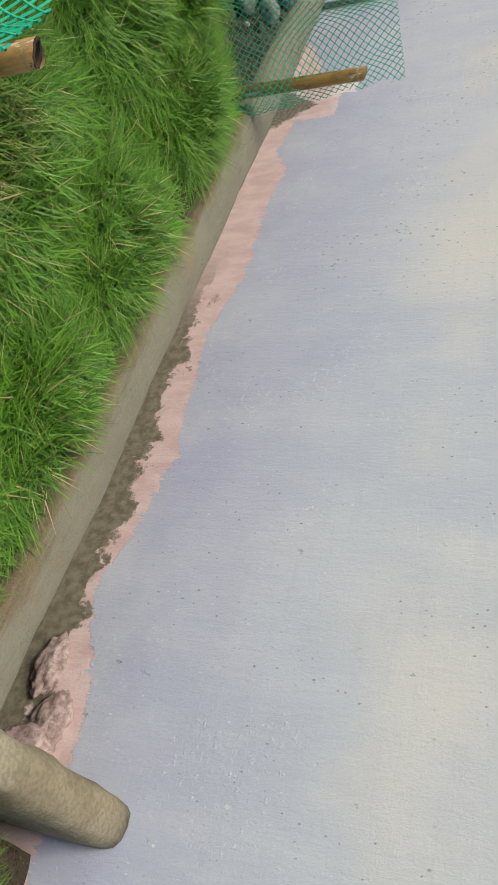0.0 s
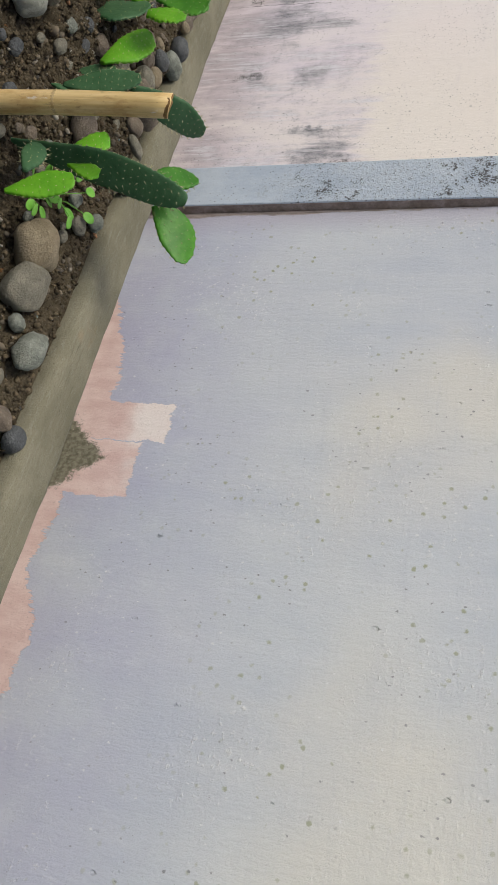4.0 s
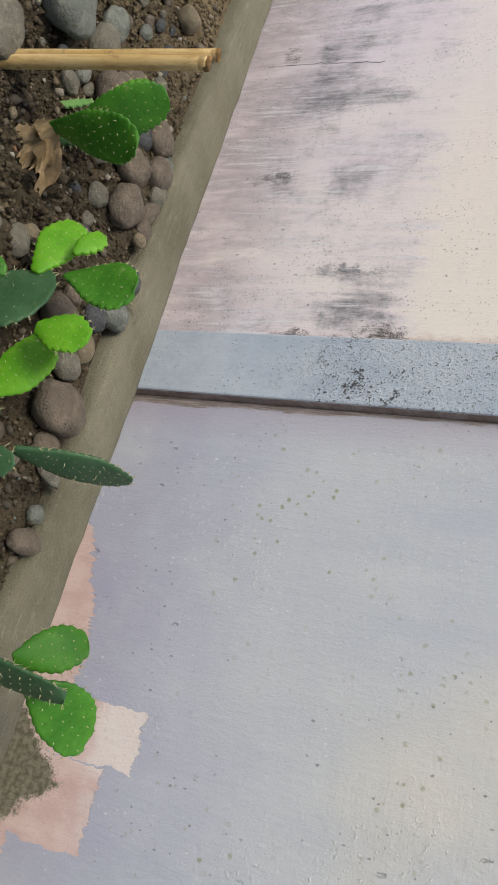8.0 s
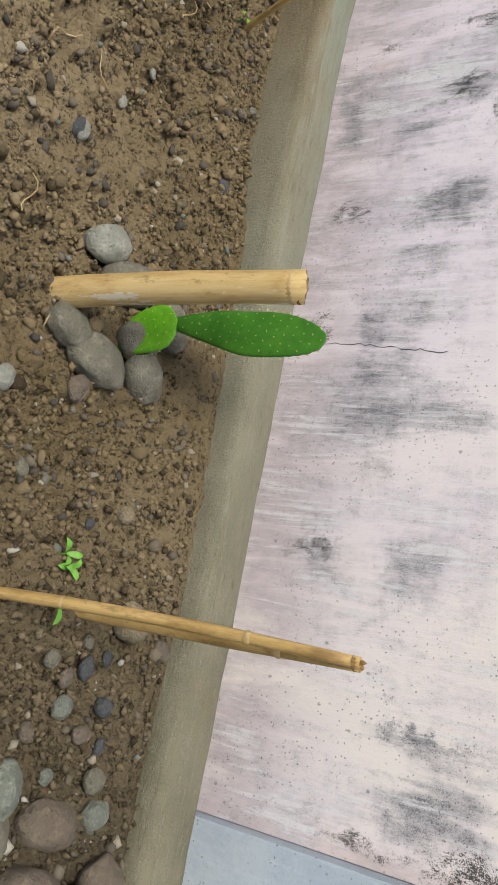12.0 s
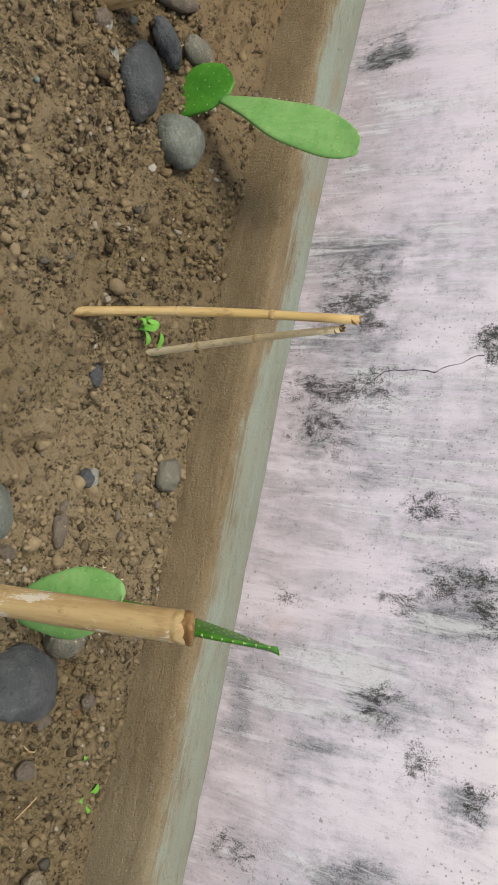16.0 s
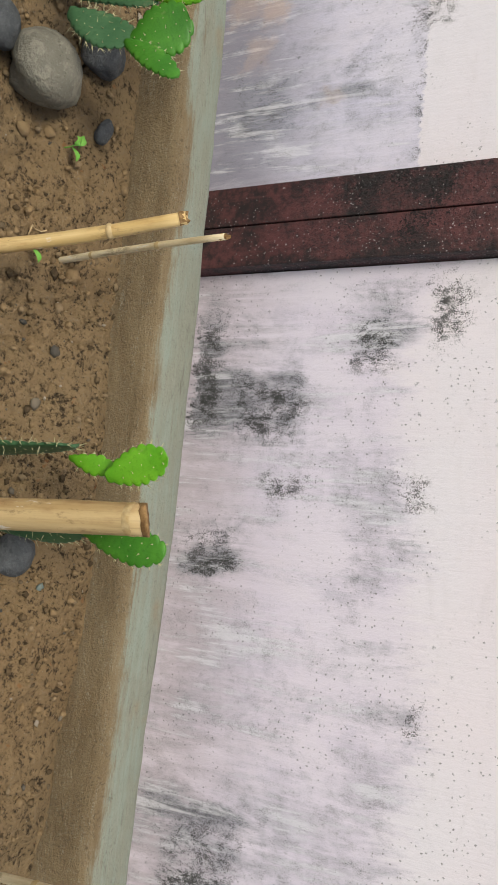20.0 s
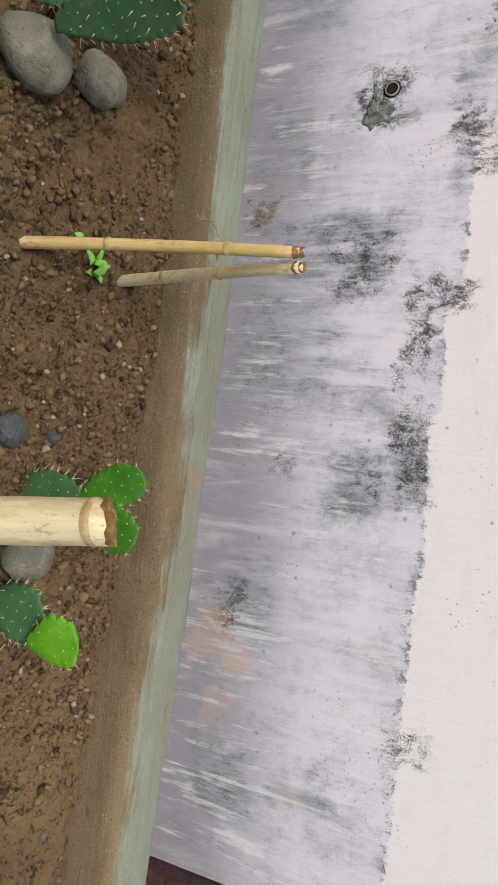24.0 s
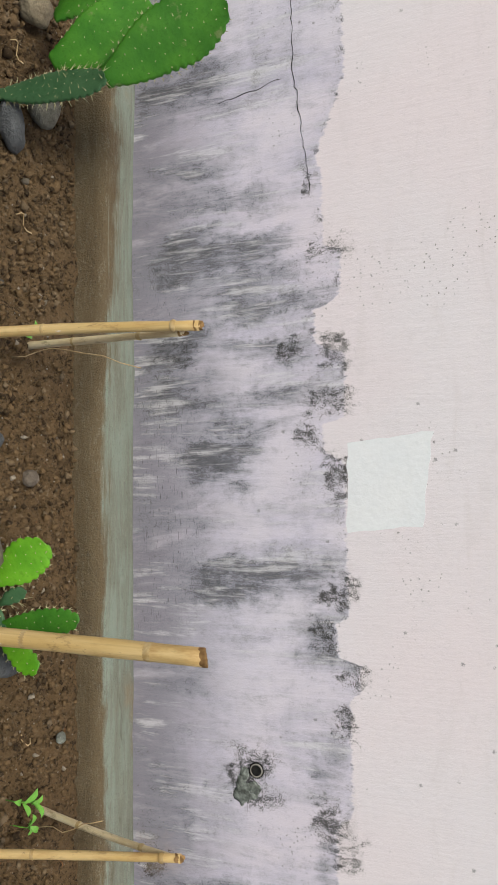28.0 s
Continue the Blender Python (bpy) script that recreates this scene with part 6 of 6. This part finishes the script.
def net_sheet(root, top, low, name, seed):
    """A hanging sheet of slant-meshed net between a top and a bottom line: one mesh for each family of strands."""
    seg = np.cumsum([0] + [math.dist(a[:2], b[:2]) for a, b in zip(top, top[1:])])
    S, H = float(seg[-1]), 0.64

    def at(s, h):
        a, b = (Vector([float(np.interp(s, seg, [q[k] for q in P])) for k in range(3)]) for P in (low, top))
        p = a.lerp(b, h / H)
        w = (0.014 if name == "side" else 0.005) * math.sin(s * 17 + 3.0 * h + seed) + 0.008 * math.sin(s * 37 - 5 * h)
        return p + Vector((w, 0.6 * w, -0.015 * math.sin(math.pi * h / H) * abs(math.sin(s * 9))))

    gap, lean, base = (0.021 if name == "side" else 0.026), 0.8, Vector((-2.63, -0.79, 0.22))
    for sign, kind in ((1, name + "_mesh"), (-1, name + "_cross_mesh")):
        verts, faces = [], []
        for c in np.arange(-H * lean, S + H * lean, gap):
            prev = None
            for h in np.linspace(0, H, 30):
                s = c + sign * lean * h
                if not 0 <= s <= S:
                    prev = None
                    continue
                p = at(s, h) - base
                if prev is not None:
                    d = (p - prev).normalized()
                    u = d.cross(Vector((0.8, 0.5, 0.1))).normalized() * (0.0016 if name == "side" else 0.0019)
                    t = d.cross(u).normalized() * (0.0016 if name == "side" else 0.0019)
                    k = len(verts)
                    for e in (prev, p):
                        verts += [tuple(e + u), tuple(e + t), tuple(e - u), tuple(e - t)]
                    faces += [(k + q, k + (q + 1) % 4, k + 4 + (q + 1) % 4, k + 4 + q) for q in range(4)]
                prev = p
        tagged(from_arrays(kind, verts, faces, M["net"], root), kind="stuff")


def net_fence():
    """Plastic netting hung on poles, across the bed and along its front."""
    root = empty("garden_net", (-2.63, -0.79, 0.22), "sagging green plastic garden net hung on bamboo poles", "net")
    net_sheet(root, [(-2.632, -0.75, 0.865), (-2.62, -1.25, 0.88), (-2.63, -1.467, 0.885), (-2.71, -1.59, 0.86), (-2.86, -1.74, 0.88)], [(-2.52, -0.73, 0.27), (-2.62, -1.25, 0.21), (-2.64, -1.467, 0.21), (-2.70, -1.59, 0.21), (-2.86, -1.74, 0.21)], "side", 0.0)
    net_sheet(root, [(-2.86, -1.74, 0.88), (-2.0, -1.745, 0.90), (-0.76, -1.74, 0.865), (0.3, -1.74, 0.85)], [(-2.86, -1.74, 0.21), (-2.0, -1.745, 0.21), (-0.74, -1.74, 0.21), (0.3, -1.74, 0.21)], "front", 2.0)
    bamboo_stake((-0.77, -1.72, 0.23), (-0.785, -1.72, 0.878), 0.034, "cane_old", "brown bamboo pole holding up the green net", "net_pole", 3, "net poles")


def cracks():
    """Hairline cracks in the wall's coat, as thin dark grooves."""
    rnd = random.Random(6)
    for path in (((-6.94, -0.12), (-6.935, 0.1), (-6.92, 0.24), (-6.9, 0.42)), ((-8.71, 0.0), (-8.72, 0.13), (-8.79, 0.2), (-8.79, 0.34), (-8.85, 0.5)), ((-15.6, 0.505), (-15.35, 0.51), (-15.11, 0.54), (-14.93, 0.56)), ((-15.29, 0.24), (-15.3, 0.36), (-15.33, 0.49))):
        pts = []
        for (ax, az), (bx, bz) in zip(path, path[1:]):
            m = max(3, int(math.dist((ax, az), (bx, bz)) / 0.02))
            pts += [(ax + (bx - ax) * k / m + rnd.uniform(-0.005, 0.005), az + (bz - az) * k / m + rnd.uniform(-0.005, 0.005)) for k in range(m)]
        bm = bmesh.new()
        rows = []
        for k, (x, z) in enumerate(pts):
            dx, dz = (pts[min(k + 1, len(pts) - 1)][0] - pts[max(k - 1, 0)][0]), (pts[min(k + 1, len(pts) - 1)][1] - pts[max(k - 1, 0)][1])
            n = math.hypot(dx, dz) or 1
            w = rnd.uniform(0.0005, 0.0016)
            rows.append([bm.verts.new((x - dz / n * w, 0.0232, z + dx / n * w)), bm.verts.new((x + dz / n * w, 0.0232, z - dx / n * w))])
        for a, b in zip(rows, rows[1:]):
            bm.faces.new((a[0], a[1], b[1], b[0]))
        tagged(part("wall_crack", bm, M["pit"], smooth=False), "hairline crack in the wall's paint", "crack", kind="structure")


def gravel():
    """Loose pebbles and clods strewn on the soil."""
    rs = np.random.RandomState(9)
    phi = (1 + 5**0.5) / 2
    ico = np.array([(-1, phi, 0), (1, phi, 0), (-1, -phi, 0), (1, -phi, 0), (0, -1, phi), (0, 1, phi), (0, -1, -phi), (0, 1, -phi), (phi, 0, -1), (phi, 0, 1), (-phi, 0, -1), (-phi, 0, 1)]) / 1.9
    tri = np.array([(0, 11, 5), (0, 5, 1), (0, 1, 7), (0, 7, 10), (0, 10, 11), (1, 5, 9), (5, 11, 4), (11, 10, 2), (10, 7, 6), (7, 1, 8), (3, 9, 4), (3, 4, 2), (3, 2, 6), (3, 6, 8), (3, 8, 9), (4, 9, 5), (2, 4, 11), (6, 2, 10), (8, 6, 7), (9, 8, 1)])
    octa = np.array([(1, 0, 0), (0, 1, 0), (-1, 0, 0), (0, -1, 0), (0, 0, 1), (0, 0, -1)])
    octa_tri = np.array([(0, 1, 4), (1, 2, 4), (2, 3, 4), (3, 0, 4), (1, 0, 5), (2, 1, 5), (3, 2, 5), (0, 3, 5)])
    kinds = (("gravel", 8000, 0.002, 0.012, "gravel", "loose mixed gravel strewn over the soil"), ("soil_crumbs", 100000, 0.0024, 0.0105, "clod", "fine crumbs of brown soil"), ("soil_clods", 6500, 0.006, 0.017, "clod", "crumbly clods of brown soil"))
    for name, count, small, large, material, label in kinds:
        x = -2.7 - rs.rand(count) * 13.2
        if name == "gravel":
            x = np.where(rs.rand(count) < 0.6, -2.7 - rs.rand(count) * 4.6, x)
        y = CURB_FRONT - 0.02 - rs.rand(count) ** 0.9 * 0.72
        keep = value_noise(x, y, 2.6, 12) * 0.7 + value_noise(x, y, 8, 13) * 0.5 > (0.60 if name == "soil_clods" else 0.36)
        if name == "soil_crumbs":
            keep = (value_noise(x, y, 3.4, 14) * 0.6 + value_noise(x, y, 11, 15) * 0.5 > 0.44) | (x > -6.3)
        keep &= rs.rand(len(x)) < (np.interp(x, [-11, -8.8, -7.0, -6.0], [0.25, 0.45, 0.7, 1.0]) if name != "soil_crumbs" else np.interp(x, [-11.7, -11.1, -9.5, -9.0], [1.0, 0.3, 0.3, 1.0]))
        x, y = x[keep], y[keep]
        count = len(x)
        size = small + (large - small) * rs.rand(count) ** 3.2
        z = soil_height(x, y) + size * (0.35 if name == "soil_crumbs" else 0.15)
        body, sides = (octa, octa_tri) if name == "soil_crumbs" else (ico, tri)
        m = len(body)
        v = body[None] * (size[:, None, None] * rs.uniform(0.55, 1.3, (count, 1, 3))) * rs.uniform(0.62, 1.38, (count, m, 1))
        turn = rs.rand(count) * 6.28
        c, s = np.cos(turn)[:, None], np.sin(turn)[:, None]
        vx, vy = v[..., 0] * c - v[..., 1] * s, v[..., 0] * s + v[..., 1] * c
        verts = np.stack([vx + x[:, None], vy + y[:, None], v[..., 2] + z[:, None]], -1).reshape(-1, 3)
        faces = (sides[None] + m * np.arange(count)[:, None, None]).reshape(-1, 3)
        tagged(from_arrays(name, verts, faces, M[material], smooth=True), label, "gravel" if name == "gravel" else "soil", kind="stuff")


def fill_stones(taken):
    """Smaller stones packed along the curb and between the large ones, clear of the rest."""
    rnd = random.Random(21)
    spots = list(taken)
    bands = ((-3.2, -5.95, -0.96, -0.80, 330, 0.028, 0.085), (-3.3, -6.2, -1.45, -0.95, 130, 0.02, 0.05))
    for x1, x0, y0, y1, tries, small, large in bands:
        for _ in range(tries):
            x, y, s = rnd.uniform(x0, x1), rnd.uniform(y0, y1), small + (large - small) * rnd.random() ** 1.6
            lies, _ = resting(x, y)
            if any(math.hypot(x - a, lies - b) < 0.46 * (s + c) for a, b, c in spots):
                continue
            spots.append((x, lies, s))
            stone(x, y, s, s * rnd.uniform(0.65, 0.95), rnd.choice((0, 0, 3, 3, 0, 1, 4, 2)), rnd)


def husk(x, y):
    """Crumpled sheets of torn dry bark at the root of a live plant."""
    rnd = random.Random(3)
    root = empty("dry_husk", (x, y, soil_z(x)), "torn dry straw-coloured bark husk lying on the soil", "dry husk")
    for k in range(9):
        bm = bmesh.new()
        L, w = rnd.uniform(0.07, 0.15), rnd.uniform(0.03, 0.06)
        seed = Vector((k * 3.1, 2.0, 5.0))
        rows = []
        for q in range(10):
            t = q / 9
            half = w / 2 * (0.6 + 0.5 * math.sin(3.0 * t + 0.3)) * (1 - 0.35 * t)
            row = []
            for j in range(6):
                u = j / 5 * 2 - 1
                v = Vector((L * t + (0.012 * rnd.uniform(-1, 1) if q in (0, 9) else 0), u * half, 0.02 + 0.035 * (1 - u * u) * math.sin(math.pi * t)))
                v += 0.016 * Vector(noise.noise_vector(v * 26 + seed))
                row.append(bm.verts.new(v))
            rows.append(row)
        for r0, r1 in zip(rows, rows[1:]):
            for j in range(5):
                bm.faces.new((r0[j], r1[j], r1[j + 1], r0[j + 1]))
        bmesh.ops.solidify(bm, geom=bm.faces[:], thickness=0.002)
        o = part("shred", bm, M["dry"], root, smooth=False)
        o.rotation_euler = (rnd.uniform(-0.6, 0.6), rnd.uniform(-0.5, 0.2), -0.35 + rnd.uniform(-0.7, 0.7))


def twig(x, y, L, turn, rnd):
    bm = bmesh.new()
    pts = [(L * t, 0.012 * math.sin(5 * t), 0.004 + 0.006 * math.sin(7 * t)) for t in np.linspace(0, 1, 7)]
    tube(bm, pts, [0.0014] * 7, 5)
    ob = part("twig", bm, M["dry"])
    ob.matrix_world = pose(x, y, soil_z(x) + 0.006, 0, 0, turn)
    tagged(ob, "thin dry twig lying on the soil", "twig", "twigs")


def weep_pipe():
    root = empty("weep_pipe", (-13.193, 0.024, 0.350), "small drain pipe end in a mouldy hole in the wall", "drain pipe")
    bm = bmesh.new()
    n = 20
    rings = [[bm.verts.new((r * math.cos(2 * math.pi * k / n), y, r * math.sin(2 * math.pi * k / n))) for k in range(n)] for r, y in ((0.020, 0.0), (0.020, -0.006), (0.0165, -0.006), (0.0165, 0.05))]
    for a, b in zip(rings, rings[1:]):
        for q in range(n):
            bm.faces.new((a[q], a[(q + 1) % n], b[(q + 1) % n], b[q]))
    part("pipe", bm, M["pvc"], root, "stained plastic pipe end")
    # a flat black disc closes the pipe, its inner shade put into the colour
    bm = bmesh.new()
    c = bm.verts.new((0, -0.0045, 0))
    ring = [bm.verts.new((0.0167 * math.cos(2 * math.pi * k / n), -0.0045, 0.0167 * math.sin(2 * math.pi * k / n))) for k in range(n)]
    for q in range(n):
        bm.faces.new((c, ring[q], ring[(q + 1) % n]))
    part("mouth", bm, M["pit"], root, "dark pipe mouth")
    rnd = random.Random(8)
    bm = bmesh.new()
    m = 48
    inner = [bm.verts.new((0.019 * math.cos(2 * math.pi * k / m), -0.003, 0.019 * math.sin(2 * math.pi * k / m))) for k in range(m)]
    outer = []
    for k in range(m):
        a = 2 * math.pi * k / m
        r = 0.0225 + 0.004 * rnd.random()
        outer.append(bm.verts.new((r * math.cos(a), -0.0012, r * math.sin(a))))
    for q in range(m):
        bm.faces.new((inner[q], inner[(q + 1) % m], outer[(q + 1) % m], outer[q]))
    part("crust", bm, M["pit"], root, "black mouldy crust round the pipe")
    bm = bmesh.new()
    for cx, cz, rx, rz in ((0.070, -0.040, 0.030, 0.034), (0.052, -0.008, 0.018, 0.022), (0.040, -0.050, 0.022, 0.016), (0.014, -0.040, 0.020, 0.014)):
        geo = bmesh.ops.create_icosphere(bm, subdivisions=4, radius=1.0)
        for v in geo["verts"]:
            d = v.co.copy()
            f = 1 + 0.45 * noise.noise(d * 1.6 + Vector((cx * 90, cz * 70, 0))) + 0.25 * noise.noise(d * 4.5)
            v.co = Vector((cx + d.x * rx * f, d.y * 0.004 * f, cz + d.z * rz * f))
    part("lime_crust", bm, M["lime"], root, "pale green-grey crust flaking below the pipe")


def touch_up():
    bm = bmesh.new()
    rnd = random.Random(2)
    corners = [(-14.19, 0.905), (-13.92, 0.868), (-13.90, 0.645), (-14.165, 0.655)]
    pts = []
    for (ax, az), (bx, bz) in zip(corners, corners[1:] + corners[:1]):
        for t in np.linspace(0, 1, 9)[:-1]:
            pts.append((ax + (bx - ax) * t + rnd.uniform(-0.004, 0.004), az + (bz - az) * t + rnd.uniform(-0.004, 0.004)))
    front = [bm.verts.new((x, 0.0236, z)) for x, z in pts]
    backv = [bm.verts.new((x, 0.026, z)) for x, z in pts]
    bm.faces.new(front)
    for k in range(len(pts)):
        j = (k + 1) % len(pts)
        bm.faces.new((front[k], front[j], backv[j], backv[k]))
    bmesh.ops.recalc_face_normals(bm, faces=bm.faces)
    tagged(part("paint_patch", bm, M["white_paint"], smooth=False), "square patch of fresh white touch-up paint on the wall", "paint patch", kind="structure")


grass()
net_fence()
gravel()
fill_stones(_laid)
husk(-5.27, -1.12)
weep_pipe()
touch_up()
cracks()
for x, y, L, a in ((-7.2, -1.2, 0.09, 40), (-7.62, -0.95, 0.16, 120), (-8.2, -1.3, 0.08, 70), (-9.0, -0.9, 0.07, 15), (-12.2, -0.8, 0.06, 100), (-13.0, -0.8, 0.1, 60), (-14.2, -0.75, 0.12, 130), (-6.6, -1.3, 0.07, 10), (-4.2, -0.7, 0.1, 30)):
    twig(x, y, L, a, _rnd)
for x, y, s in ((-0.14, -0.34, 0.07), (-0.05, -0.22, 0.06), (-0.16, -0.2, 0.05), (0.02, -0.5, 0.08)):
    _ob = stone(x, y, s, s * 0.8, 0, _rnd)
    _ob.location.z = 0.15
for x, y, s in ((-6.88, -1.14, 0.03), (-6.75, -1.22, 0.045), (-9.01, -1.30, 0.045), (-8.95, -1.22, 0.04), (-8.91, -1.19, 0.045), (-9.34, -1.43, 0.12), (-6.26, -1.25, 0.05), (-8.20, -0.96, 0.045), (-8.52, -1.33, 0.04), (-10.35, -1.25, 0.03), (-6.7, -0.98, 0.028), (-7.0, -1.08, 0.026)):
    stone(x, y, s, s * 0.7, 5, _rnd)
for x, y, s in ((-7.19, -1.15, 0.06), (-8.38, -1.02, 0.05), (-12.15, -0.92, 0.055), (-11.62, -0.95, 0.055)):
    stone(x, y, s, s * 0.6, 1, _rnd)


def weed(x, y, rnd):
    """A low weed with several round leaves on stalks."""
    root = empty("weed", (x, y, soil_z(x)), "low round-leaved green weed among the stones", "weed")
    for k in range(7):
        a, L, h = k * 2.4 + rnd.uniform(-0.3, 0.3), rnd.uniform(0.03, 0.07), rnd.uniform(0.04, 0.09)
        bm = bmesh.new()
        tube(bm, [(0, 0, -0.01), (0.4 * L * math.cos(a), 0.4 * L * math.sin(a), 0.6 * h), (L * math.cos(a), L * math.sin(a), h)], [0.0016, 0.0013, 0.001], 6)
        part("stalk", bm, M["leaf"], root)
        bm = bmesh.new()
        bmesh.ops.create_uvsphere(bm, u_segments=12, v_segments=6, radius=0.5)
        for v in bm.verts:
            v.co = Vector((v.co.x * 0.036 + 0.014, v.co.y * 0.028, v.co.z * 0.003 + 0.25 * v.co.y * v.co.y * 0.028))
        leaf = part("leaf", bm, M["leaf"], root)
        leaf.location, leaf.rotation_euler = (L * math.cos(a), L * math.sin(a), h), (rnd.uniform(-0.4, 0.4), rnd.uniform(-0.5, 0.2), a)


def straw(points, label):
    bm = bmesh.new()
    curve = []
    for k in range(len(points) - 1):
        p, q = Vector(points[k]), Vector(points[k + 1])
        curve += [p.lerp(q, t) + Vector((0.004 * math.sin(7 * t + k), 0, 0.003 * math.sin(5 * t))) for t in (0.0, 0.25, 0.5, 0.75)]
    curve.append(Vector(points[-1]))
    tube(bm, curve, [0.0011] * len(curve), 5)
    tagged(part("straw", bm, M["dry"]), label, "straw", "loose straws")


weed(-4.237, -0.95, _rnd)
weed(-4.155, -1.02, _rnd)
straw([(-12.395, -0.975, 0.475), (-12.43, -0.985, 0.49), (-12.47, -0.965, 0.47), (-12.50, -0.95, 0.42)], "thin pale straw hooked over a cane stick")
straw([(-5.99, -0.90, 0.16), (-5.96, -1.0, 0.30), (-5.95, -1.10, 0.42)], "thin pale straw leaning on a cane stick")
straw([(-14.29, -0.98, 0.24), (-14.30, -0.97, 0.36), (-14.25, -0.95, 0.52)], "thin pale straw leaning on a cane stick")
straw([(-13.36, -0.90, 0.23), (-13.37, -0.93, 0.33), (-13.40, -0.93, 0.42)], "thin pale straw leaning on a cane stick")
_more = random.Random(31)
for _ in range(26):
    _x = -6.0 - 9.0 * _more.random()
    twig(_x, _more.uniform(-1.35, -0.9), _more.uniform(0.03, 0.09), _more.uniform(0, 360), _more)
